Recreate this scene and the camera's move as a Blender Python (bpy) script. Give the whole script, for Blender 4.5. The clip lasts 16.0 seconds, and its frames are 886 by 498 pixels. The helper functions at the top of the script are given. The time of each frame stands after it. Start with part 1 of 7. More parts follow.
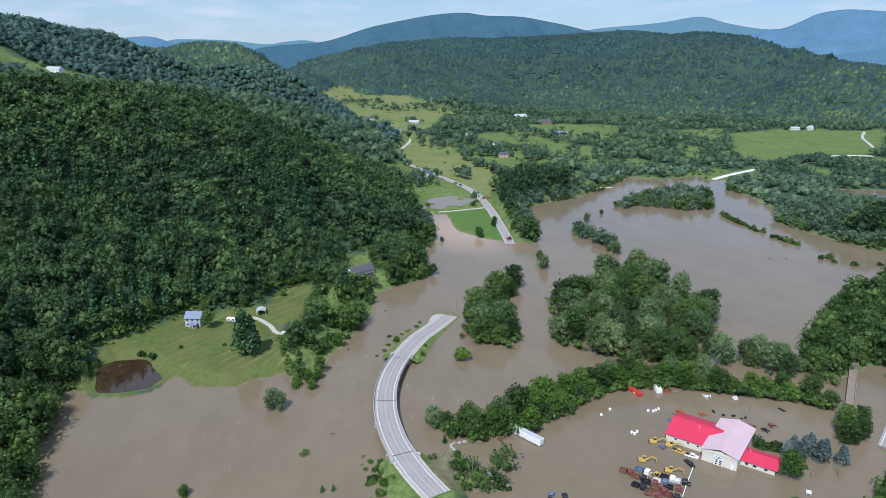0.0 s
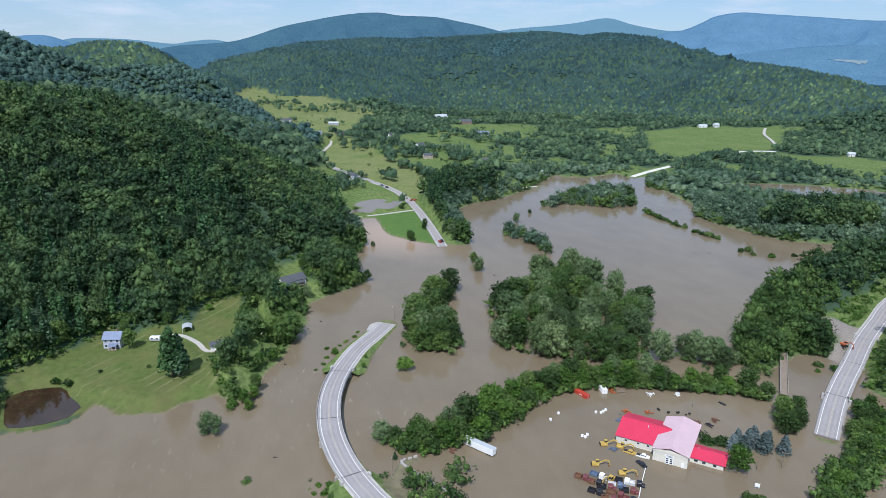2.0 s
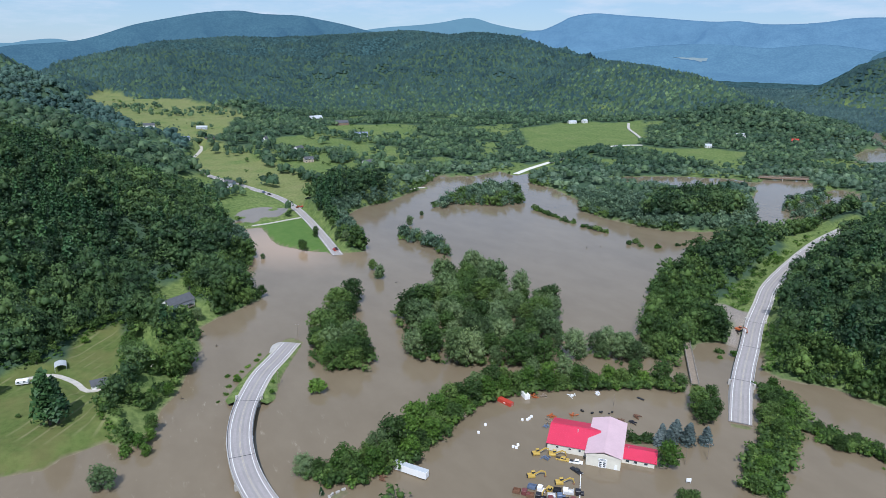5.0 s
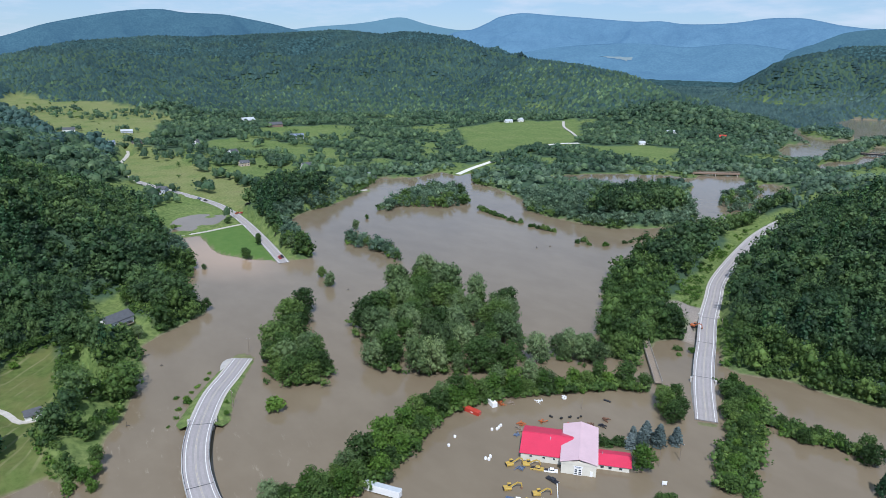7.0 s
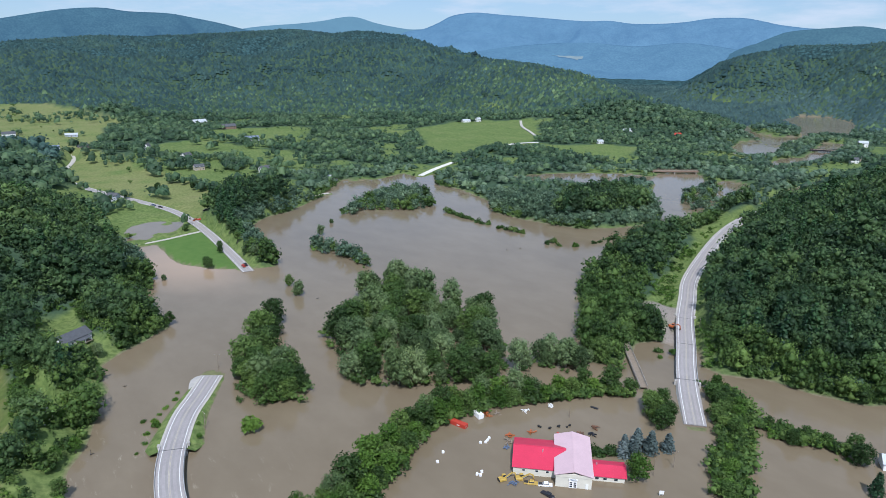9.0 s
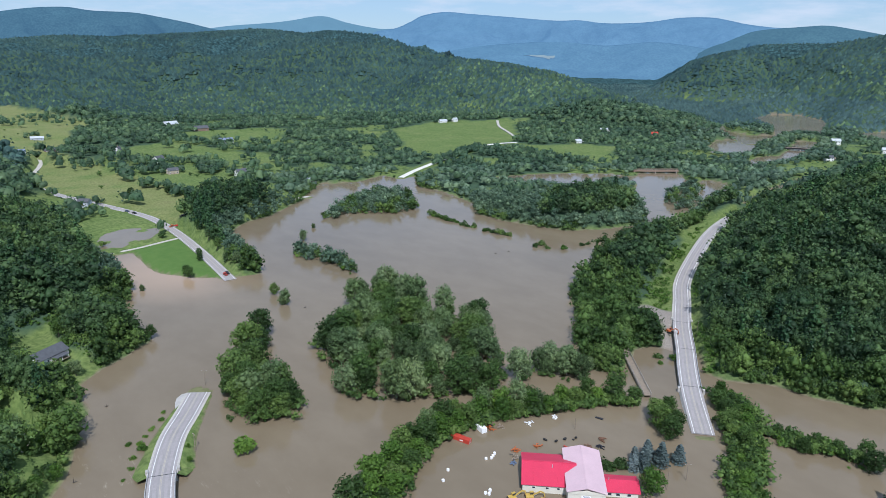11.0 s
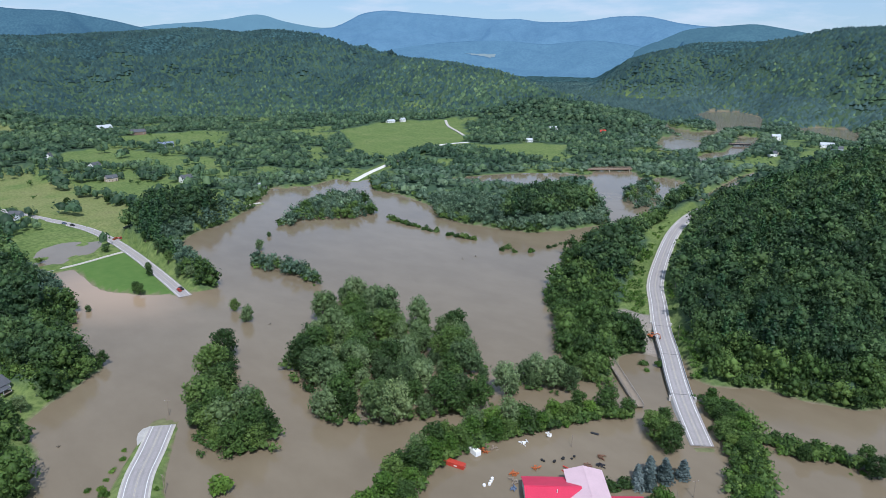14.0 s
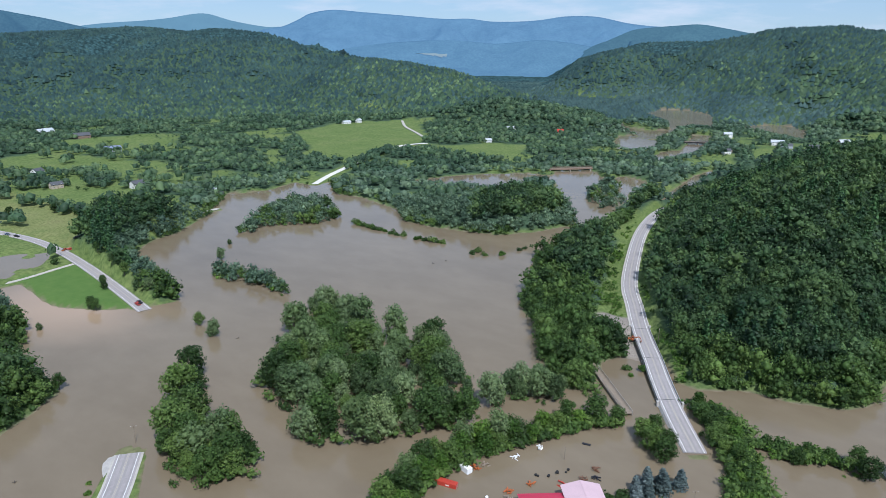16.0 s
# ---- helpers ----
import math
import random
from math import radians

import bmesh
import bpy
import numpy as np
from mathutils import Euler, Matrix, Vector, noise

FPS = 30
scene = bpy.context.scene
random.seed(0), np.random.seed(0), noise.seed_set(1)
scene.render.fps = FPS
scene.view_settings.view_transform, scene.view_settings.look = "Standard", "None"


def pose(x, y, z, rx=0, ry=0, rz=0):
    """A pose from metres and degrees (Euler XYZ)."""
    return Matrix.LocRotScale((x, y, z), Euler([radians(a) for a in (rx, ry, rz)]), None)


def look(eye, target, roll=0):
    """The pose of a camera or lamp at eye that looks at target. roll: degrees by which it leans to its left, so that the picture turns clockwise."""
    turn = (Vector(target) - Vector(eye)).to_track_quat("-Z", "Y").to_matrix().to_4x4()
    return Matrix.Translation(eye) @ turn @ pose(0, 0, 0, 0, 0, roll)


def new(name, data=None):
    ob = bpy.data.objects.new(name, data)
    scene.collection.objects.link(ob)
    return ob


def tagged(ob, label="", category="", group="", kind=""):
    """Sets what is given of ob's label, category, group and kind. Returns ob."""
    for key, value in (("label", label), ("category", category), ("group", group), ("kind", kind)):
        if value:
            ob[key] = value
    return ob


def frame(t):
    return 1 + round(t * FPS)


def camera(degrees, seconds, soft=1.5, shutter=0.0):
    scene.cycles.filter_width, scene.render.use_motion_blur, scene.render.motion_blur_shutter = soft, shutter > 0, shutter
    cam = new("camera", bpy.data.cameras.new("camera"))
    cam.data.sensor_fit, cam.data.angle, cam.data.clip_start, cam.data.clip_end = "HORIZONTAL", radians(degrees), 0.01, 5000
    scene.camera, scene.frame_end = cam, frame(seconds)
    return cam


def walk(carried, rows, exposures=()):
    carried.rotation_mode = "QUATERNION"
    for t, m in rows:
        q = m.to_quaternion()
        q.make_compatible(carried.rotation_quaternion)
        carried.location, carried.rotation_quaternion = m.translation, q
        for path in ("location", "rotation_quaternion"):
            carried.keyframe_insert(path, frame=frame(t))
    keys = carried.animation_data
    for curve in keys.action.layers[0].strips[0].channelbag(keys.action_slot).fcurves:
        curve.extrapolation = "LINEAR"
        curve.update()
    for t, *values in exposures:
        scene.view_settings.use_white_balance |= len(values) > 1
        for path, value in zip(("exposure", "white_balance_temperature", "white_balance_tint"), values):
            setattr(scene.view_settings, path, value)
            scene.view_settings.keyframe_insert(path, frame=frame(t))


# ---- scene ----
FOV = 65.4
# seconds, eye, target, roll
PATH = [
    (0.0, (-2.056, 0.933, 157.449), (-1.794, 2.83, 156.873), 0.62),
    (0.5, (-4.063, 3.968, 157.455), (-3.757, 5.859, 156.879), 0.70),
    (1.0, (-6.062, 6.969, 157.449), (-5.693, 8.849, 156.874), 0.75),
    (1.5, (-8.019, 9.963, 157.427), (-7.591, 11.831, 156.853), 0.79),
    (2.0, (-9.945, 13.073, 157.398), (-9.455, 14.925, 156.825), 0.82),
    (2.5, (-11.847, 16.351, 157.363), (-11.299, 18.187, 156.792), 0.83),
    (3.0, (-13.721, 19.836, 157.335), (-13.111, 21.654, 156.764), 0.84),
    (3.5, (-15.531, 23.458, 157.309), (-14.864, 25.255, 156.738), 0.84),
    (4.0, (-17.24, 27.224, 157.286), (-16.515, 28.998, 156.715), 0.83),
    (6.5, (-24.812, 46.346, 157.054), (-23.856, 48.008, 156.485), 0.78),
    (7.0, (-26.117, 50.182, 157.05), (-25.122, 51.821, 156.481), 0.77),
    (7.5, (-27.265, 54.083, 157.056), (-26.233, 55.7, 156.488), 0.76),
    (8.0, (-28.268, 58.141, 157.075), (-27.199, 59.733, 156.507), 0.74),
    (8.5, (-29.171, 62.294, 157.088), (-28.079, 63.871, 156.521), 0.73),
    (9.0, (-29.932, 66.48, 157.113), (-28.826, 68.047, 156.544), 0.71),
    (11.5, (-32.565, 87.254, 157.303), (-31.377, 88.758, 156.734), 0.61),
    (12.0, (-32.956, 91.463, 157.32), (-31.749, 92.952, 156.75), 0.59),
    (12.5, (-33.21, 95.731, 157.341), (-31.985, 97.205, 156.77), 0.56),
    (13.0, (-33.374, 100.107, 157.373), (-32.125, 101.562, 156.802), 0.54),
    (13.5, (-33.523, 104.579, 157.412), (-32.253, 106.014, 156.84), 0.52),
    (14.0, (-33.708, 109.058, 157.442), (-32.412, 110.47, 156.871), 0.50),
    (14.5, (-33.918, 113.488, 157.453), (-32.598, 114.877, 156.881), 0.49),
    (15.0, (-34.049, 117.931, 157.46), (-32.704, 119.297, 156.888), 0.49),
    (15.5, (-34.092, 122.409, 157.474), (-32.724, 123.751, 156.902), 0.49),
    (16.0, (-34.072, 126.949, 157.485), (-32.679, 128.266, 156.914), 0.51),
]
EXPOSURE = 0.03
SUN = 4.3
SKY = 0.15
cam = camera(FOV, 16.0, soft=0.75)
walk(cam, [(t, look(eye, target, roll)) for t, eye, target, roll in PATH],
     exposures=[(0.0, EXPOSURE, 5800, 12), (16.0, EXPOSURE, 5800, 12)])

# ---------------------------------------------------------------- light
SUN_FROM = Vector((-0.51, -0.86, 0)).normalized()
SUN_UP = radians(52)
world = bpy.data.worlds.new("sky")
scene.world = world
world.use_nodes = True
wn, wl = world.node_tree.nodes, world.node_tree.links
sky = wn.new("ShaderNodeTexSky")
sky.sky_type = "NISHITA"
sky.sun_disc = False
sky.sun_elevation = SUN_UP
sky.sun_rotation = math.atan2(SUN_FROM.x, SUN_FROM.y)
sky.air_density, sky.dust_density, sky.ozone_density = 1.0, 0.0, 3.0
wtc = wn.new("ShaderNodeTexCoord")
wmap = wn.new("ShaderNodeMapping")
wmap.inputs["Scale"].default_value = (5, 5, 26)
wno = wn.new("ShaderNodeTexNoise")
wno.inputs["Scale"].default_value, wno.inputs["Detail"].default_value, wno.inputs["Roughness"].default_value = 1.6, 9, 0.6
wramp = wn.new("ShaderNodeValToRGB")
wramp.color_ramp.elements[0].position, wramp.color_ramp.elements[1].position = 0.46, 0.72
wmul = wn.new("ShaderNodeMath")
wmul.operation = "MULTIPLY"
wmul.inputs[1].default_value = 0.75
wmix = wn.new("ShaderNodeMix")
wmix.data_type = "RGBA"
wmix.inputs["B"].default_value = (4.6, 5.0, 5.5, 1)
bgn = wn["Background"]
bgn.inputs["Strength"].default_value = SKY
wl.new(wtc.outputs["Generated"], wmap.inputs["Vector"])
wl.new(wmap.outputs["Vector"], wno.inputs["Vector"])
wl.new(wno.outputs["Fac"], wramp.inputs["Fac"])
wl.new(wramp.outputs["Color"], wmul.inputs[0])
wl.new(wmul.outputs["Value"], wmix.inputs["Factor"])
wtint = wn.new("ShaderNodeMix")
wtint.data_type, wtint.blend_type = "RGBA", "MULTIPLY"
wtint.inputs["Factor"].default_value = 1.0
wtint.inputs["B"].default_value = (0.62, 0.78, 0.96, 1)
wl.new(sky.outputs["Color"], wtint.inputs["A"])
whaze = wn.new("ShaderNodeMix")
whaze.data_type = "RGBA"
whaze.inputs["Factor"].default_value = 0.72
whaze.inputs["B"].default_value = (2.5, 3.22, 4.0, 1)
wl.new(wtint.outputs["Result"], whaze.inputs["A"])
wl.new(whaze.outputs["Result"], wmix.inputs["A"])
wl.new(wmix.outputs["Result"], bgn.inputs["Color"])

sun = new("sun", bpy.data.lights.new("sun", "SUN"))
sun.data.energy, sun.data.angle, sun.data.color = SUN, radians(0.55), (1.0, 0.96, 0.90)
sun.matrix_world = look(Vector((SUN_FROM.x * math.cos(SUN_UP), SUN_FROM.y * math.cos(SUN_UP), math.sin(SUN_UP))) * 500, (0, 0, 0))


# ---------------------------------------------------------------- materials
class Mat:
    """Small builder for node materials."""

    def __init__(self, name):
        self.m = bpy.data.materials.new(name)
        self.m.use_nodes = True
        self.n, self.l = self.m.node_tree.nodes, self.m.node_tree.links
        self.p = self.n["Principled BSDF"]
        self.out = self.n["Material Output"]

    def node(self, kind, **kw):
        nd = self.n.new(kind)
        for k, v in kw.items():
            nd.inputs[k].default_value = v
        return nd

    def pos(self, scale=(1, 1, 1)):
        g = self.n.new("ShaderNodeNewGeometry")
        mp = self.n.new("ShaderNodeMapping")
        mp.inputs["Scale"].default_value = scale
        self.l.new(g.outputs["Position"], mp.inputs["Vector"])
        return mp.outputs["Vector"]

    def noise(self, size, detail=4, rough=0.6, vec=None):
        nd = self.node("ShaderNodeTexNoise", Scale=1.0 / size, Detail=detail, Roughness=rough)
        self.l.new(vec or self.pos(), nd.inputs["Vector"])
        return nd.outputs["Fac"]

    def ramp(self, fac, *stops):
        r = self.n.new("ShaderNodeValToRGB")
        while len(r.color_ramp.elements) < len(stops):
            r.color_ramp.elements.new(0.5)
        for e, (p, c) in zip(r.color_ramp.elements, stops):
            e.position, e.color = p, (c if len(c) == 4 else (*c, 1))
        self.l.new(fac, r.inputs["Fac"])
        return r.outputs["Color"]

    def mix(self, fac, a, b, mode="MIX"):
        m = self.n.new("ShaderNodeMix")
        m.data_type, m.blend_type = "RGBA", mode
        for sock, v in (("Factor", fac), ("A", a), ("B", b)):
            if isinstance(v, bpy.types.NodeSocket):
                self.l.new(v, m.inputs[sock])
            elif isinstance(v, tuple):
                m.inputs[sock].default_value = v if len(v) == 4 else (*v, 1)
            else:
                m.inputs[sock].default_value = v
        return m.outputs["Result"]

    def attr(self, name):
        a = self.n.new("ShaderNodeAttribute")
        a.attribute_name = name
        return a.outputs["Fac"]

    def rand(self):
        return self.n.new("ShaderNodeObjectInfo").outputs["Random"]

    def bump(self, height, strength=0.4, dist=0.1):
        b = self.node("ShaderNodeBump", Strength=strength, Distance=dist)
        self.l.new(height, b.inputs["Height"])
        self.l.new(b.outputs["Normal"], self.p.inputs["Normal"])

    def done(self, col=None, rough=0.7, metal=0.0, spec=0.3):
        if isinstance(col, bpy.types.NodeSocket):
            self.l.new(col, self.p.inputs["Base Color"])
        elif col:
            self.p.inputs["Base Color"].default_value = (*col, 1)
        if isinstance(rough, bpy.types.NodeSocket):
            self.l.new(rough, self.p.inputs["Roughness"])
        else:
            self.p.inputs["Roughness"].default_value = rough
        self.p.inputs["Metallic"].default_value = metal
        self.p.inputs["Specular IOR Level"].default_value = spec
        return self.m


def worn(name, col, rough=0.6, metal=0.0, size=0.6, amount=0.25, spec=0.3):
    """A plain painted or mineral surface with stains at two scales and a little relief."""
    k = Mat(name)
    a, b = k.noise(size * 4, 5), k.noise(size * 0.4, 3)
    dark = tuple(c * (1 - amount) for c in col)
    lite = tuple(min(1, c * (1 + amount * 0.6)) for c in col)
    c1 = k.ramp(a, (0.3, dark), (0.7, lite))
    c2 = k.mix(0.35, c1, k.ramp(b, (0.35, dark), (0.65, lite)))
    k.bump(b, 0.25, 0.02)
    return k.done(c2, rough, metal, spec)


def leaves(name, dark, mid, lite, soft=0.36, vary=0.30):
    """Foliage: the tone goes with the tree (attribute tint or the object) and with each clump of leaves."""
    k = Mat(name)
    isl = k.n.new("ShaderNodeNewGeometry").outputs["Random Per Island"]
    t = k.n.new("ShaderNodeMath")
    t.operation = "ADD"
    k.l.new(k.attr("tint"), t.inputs[0])
    k.l.new(k.rand(), t.inputs[1])
    f = k.n.new("ShaderNodeMath")
    f.operation = "FRACT"
    k.l.new(t.outputs[0], f.inputs[0])
    base = k.ramp(f.outputs[0], (0.0, tuple(v * 0.72 for v in dark)), (0.5, mid), (0.85, lite), (1.0, tuple(v * 1.2 for v in lite)))
    each = k.ramp(isl, (0.0, (1 - vary, 1 - vary, 1.02 - vary)), (1.0, (1 + vary, 1 + vary * 0.93, 1 + vary * 0.75)))
    col = k.mix(1.0, base, each, "MULTIPLY")
    big = k.ramp(k.noise(60, 3), (0.3, (0.82, 0.85, 0.85)), (0.7, (1.15, 1.12, 1.0)))
    col = k.mix(1.0, col, big, "MULTIPLY")
    stand = k.ramp(k.noise(240, 5, 0.65), (0.36, (0.74, 0.80, 0.84)), (0.64, (1.18, 1.14, 1.06)))
    col = k.mix(1.0, col, stand, "MULTIPLY")
    k.done(col, 0.55, 0, 0.25)
    tr = k.n.new("ShaderNodeBsdfTranslucent")
    k.l.new(col, tr.inputs["Color"])
    mx = k.n.new("ShaderNodeMixShader")
    mx.inputs[0].default_value = soft
    k.l.new(k.p.outputs[0], mx.inputs[1])
    k.l.new(tr.outputs[0], mx.inputs[2])
    k.l.new(mx.outputs[0], k.out.inputs["Surface"])
    return k.m


LEAF_GREEN = leaves("leaf_green", (0.047, 0.095, 0.029), (0.078, 0.143, 0.040), (0.121, 0.192, 0.054))
LEAF_PALE = leaves("leaf_silver", (0.090, 0.148, 0.063), (0.139, 0.211, 0.092), (0.193, 0.264, 0.130))
LEAF_LIGHT = leaves("leaf_light", (0.062, 0.135, 0.026), (0.088, 0.175, 0.032), (0.115, 0.205, 0.040))
LEAF_DARK = leaves("needle_dark", (0.026, 0.069, 0.031), (0.040, 0.095, 0.039), (0.057, 0.121, 0.043), 0.1)
LEAF_BLUE = leaves("needle_blue", (0.095, 0.135, 0.140), (0.125, 0.165, 0.175), (0.155, 0.195, 0.205), 0.1)
LEAF_MIX = leaves("leaf_hill", (0.043, 0.087, 0.040), (0.066, 0.124, 0.052), (0.109, 0.176, 0.066))
# valley leaves slightly blued, a first step of haze put into the colour
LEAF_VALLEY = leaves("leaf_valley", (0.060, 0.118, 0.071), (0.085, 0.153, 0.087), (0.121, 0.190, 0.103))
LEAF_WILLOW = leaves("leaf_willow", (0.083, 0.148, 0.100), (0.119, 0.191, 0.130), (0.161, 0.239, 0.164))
# aerial haze painted into the next three leaf colours: bluer and paler
LEAF_BACK_HAZE = leaves("leaf_back_hill_haze", (0.060, 0.118, 0.110), (0.072, 0.138, 0.126), (0.090, 0.162, 0.140), 0.30, 0.16)
LEAF_FAR_HAZE = leaves("leaf_far_hill_haze", (0.040, 0.086, 0.090), (0.045, 0.095, 0.098), (0.054, 0.106, 0.104), 0.30, 0.16)
LEAF_DISTANT_HAZE = leaves("leaf_distant_valley_haze", (0.058, 0.112, 0.118), (0.068, 0.126, 0.130), (0.080, 0.140, 0.140), 0.30, 0.16)
BARK = worn("bark", (0.10, 0.085, 0.07), 0.9, 0, 0.3, 0.4)


def water_material():
    k = Mat("flood_water")
    pos = k.pos((1, 0.55, 1))
    streak = k.noise(90, 5, 0.6, pos)
    fine = k.noise(14, 4, 0.6, pos)
    col = k.ramp(streak, (0.3, (0.168, 0.132, 0.085)), (0.7, (0.214, 0.170, 0.113)))
    col = k.mix(0.3, col, k.ramp(fine, (0.35, (0.160, 0.125, 0.080)), (0.65, (0.220, 0.177, 0.120))))
    silt = k.mix(k.attr("silt"), col, (0.38, 0.27, 0.175))
    stir = k.n.new("ShaderNodeMapping")
    stir.inputs["Rotation"].default_value = (0, 0, radians(-32))
    stir.inputs["Scale"].default_value = (1.0, 0.28, 1)
    k.l.new(k.pos(), stir.inputs["Vector"])
    foam = k.ramp(k.noise(3.4, 6, 0.72, stir.outputs["Vector"]), (0.60, (0, 0, 0)), (0.74, (0.55,) * 3))
    silt = k.mix(k.mix(1.0, foam, k.ramp(k.attr("foam"), (0.0, (0, 0, 0)), (1.0, (1, 1, 1))), "MULTIPLY"), silt, (0.46, 0.40, 0.30))
    rip = k.noise(1.6, 3, 0.55)
    k.bump(rip, 0.16, 0.14)
    return k.done(silt, k.ramp(streak, (0.3, (0.07,) * 3), (0.7, (0.16,) * 3)), 0, 0.31)


def ground_material():
    k = Mat("land")
    n1, n2, n3 = k.noise(45, 5), k.noise(6, 4), k.noise(0.8, 3)
    wood = k.ramp(n2, (0.3, (0.040, 0.072, 0.044)), (0.7, (0.062, 0.102, 0.058)))
    g1 = k.ramp(n1, (0.25, (0.100, 0.156, 0.052)), (0.55, (0.152, 0.200, 0.074)), (0.8, (0.215, 0.228, 0.106)))
    g2 = k.ramp(n2, (0.3, (0.070, 0.118, 0.030)), (0.7, (0.138, 0.180, 0.056)))
    grass = k.mix(1.0, k.mix(0.45, g1, g2), k.ramp(k.noise(3.0, 4), (0.36, (0.72, 0.76, 0.70)), (0.6, (1.16, 1.14, 1.08))), "MULTIPLY")
    h1 = k.ramp(n1, (0.28, (0.130, 0.190, 0.062)), (0.48, (0.205, 0.226, 0.092)), (0.62, (0.232, 0.240, 0.106)), (0.78, (0.240, 0.205, 0.118)))
    tussock = k.ramp(k.noise(2.2, 4), (0.36, (0.70, 0.74, 0.66)), (0.6, (1.10, 1.08, 1.05)))
    hay = k.mix(1.0, k.mix(0.25, h1, g2), tussock, "MULTIPLY")
    turn = k.n.new("ShaderNodeMapping")
    turn.inputs["Rotation"].default_value = (0, 0, radians(38))
    k.l.new(k.pos(), turn.inputs["Vector"])
    wave = k.node("ShaderNodeTexWave", Scale=0.05, Distortion=1.6, Detail=2.0)
    wave.inputs["Detail Scale"].default_value = 0.5
    k.l.new(turn.outputs["Vector"], wave.inputs["Vector"])
    rows_ = k.mix(1.0, k.ramp(wave.outputs["Fac"], (0.84, (0, 0, 0)), (0.98, (0.5,) * 3)), k.ramp(k.noise(34, 3), (0.48, (0, 0, 0)), (0.62, (1, 1, 1))), "MULTIPLY")
    lawn = k.mix(k.ramp(k.noise(16, 4), (0.4, (0, 0, 0)), (0.7, (0.7,) * 3)), k.mix(0.6, grass, (0.078, 0.104, 0.026)), (0.150, 0.142, 0.056))
    swath = k.mix(rows_, lawn, (0.24, 0.23, 0.12))
    lush = k.mix(0.35, (0.085, 0.168, 0.040), g2)
    mud = k.ramp(n2, (0.3, (0.17, 0.13, 0.09)), (0.7, (0.26, 0.205, 0.15)))
    grav = k.ramp(n3, (0.3, (0.20, 0.175, 0.15)), (0.7, (0.32, 0.285, 0.25)))
    c = k.mix(k.attr("grass"), wood, grass)
    c = k.mix(k.attr("hay"), c, hay)
    c = k.mix(k.attr("mown"), c, swath)
    c = k.mix(k.attr("lush"), c, lush)
    c = k.mix(k.attr("gravel"), c, grav)
    c = k.mix(k.attr("mud"), c, mud)
    k.bump(n3, 0.5, 0.25)
    return k.done(c, 0.95, 0, 0.1)


def asphalt_material():
    k = Mat("asphalt")
    a, b, c = k.noise(9, 5), k.noise(1.0, 4), k.noise(0.08, 2)
    col = k.mix(0.5, k.ramp(a, (0.3, (0.300, 0.276, 0.270)), (0.7, (0.385, 0.356, 0.348))),
                k.ramp(b, (0.3, (0.285, 0.262, 0.256)), (0.7, (0.400, 0.370, 0.362))))
    k.bump(c, 0.3, 0.01)
    return k.done(col, 0.85, 0, 0.25)


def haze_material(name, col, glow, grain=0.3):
    """Distant wooded slopes, with the air's haze painted in as bluish colour and emission."""
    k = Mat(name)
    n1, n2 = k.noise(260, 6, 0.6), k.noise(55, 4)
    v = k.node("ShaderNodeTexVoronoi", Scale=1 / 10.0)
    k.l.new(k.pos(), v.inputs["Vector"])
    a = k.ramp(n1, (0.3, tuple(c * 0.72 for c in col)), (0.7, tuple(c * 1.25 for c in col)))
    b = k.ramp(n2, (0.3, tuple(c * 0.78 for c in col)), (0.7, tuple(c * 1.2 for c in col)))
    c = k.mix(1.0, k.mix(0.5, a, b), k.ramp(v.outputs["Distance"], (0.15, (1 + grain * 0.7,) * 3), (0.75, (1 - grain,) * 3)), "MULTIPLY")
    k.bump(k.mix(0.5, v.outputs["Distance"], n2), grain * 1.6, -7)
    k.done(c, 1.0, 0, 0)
    # emission stands in for haze light; the slopes themselves are no lamp
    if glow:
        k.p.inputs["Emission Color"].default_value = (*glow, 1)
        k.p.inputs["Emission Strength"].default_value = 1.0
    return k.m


WATER = water_material()
LAND = ground_material()
ASPHALT = asphalt_material()
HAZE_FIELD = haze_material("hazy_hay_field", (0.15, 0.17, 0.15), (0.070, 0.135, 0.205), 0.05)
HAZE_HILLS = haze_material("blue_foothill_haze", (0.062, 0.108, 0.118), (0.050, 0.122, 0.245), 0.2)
# no emission on this one: haze is only in its bluish base colour
HAZE_NEAR = haze_material("wooded_ridge_haze", (0.044, 0.088, 0.092), None, 0.5)
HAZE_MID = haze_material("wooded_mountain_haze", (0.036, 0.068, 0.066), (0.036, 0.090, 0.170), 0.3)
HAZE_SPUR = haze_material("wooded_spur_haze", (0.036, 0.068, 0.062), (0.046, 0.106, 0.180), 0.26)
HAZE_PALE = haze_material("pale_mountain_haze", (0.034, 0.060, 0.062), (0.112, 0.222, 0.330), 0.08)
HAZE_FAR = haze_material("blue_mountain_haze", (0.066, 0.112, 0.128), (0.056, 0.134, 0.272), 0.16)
TRACK = worn("polished_asphalt", (0.318, 0.294, 0.287), 0.75, 0, 1.5, 0.2)
LINE_WHITE = worn("road_paint_white", (0.74, 0.73, 0.71), 0.7, 0, 0.4, 0.25)
LINE_YELLOW = worn("road_paint_yellow", (0.47, 0.42, 0.32), 0.7, 0, 0.4, 0.25)
CONCRETE = worn("concrete", (0.44, 0.42, 0.39), 0.85, 0, 0.8, 0.25)
PALE_ROAD = worn("dried_pale_road", (0.68, 0.66, 0.62), 0.9, 0, 1.5, 0.2)
TIMBER_GREY = worn("grey_weathered_timber", (0.34, 0.31, 0.275), 0.9, 0, 0.5, 0.3)
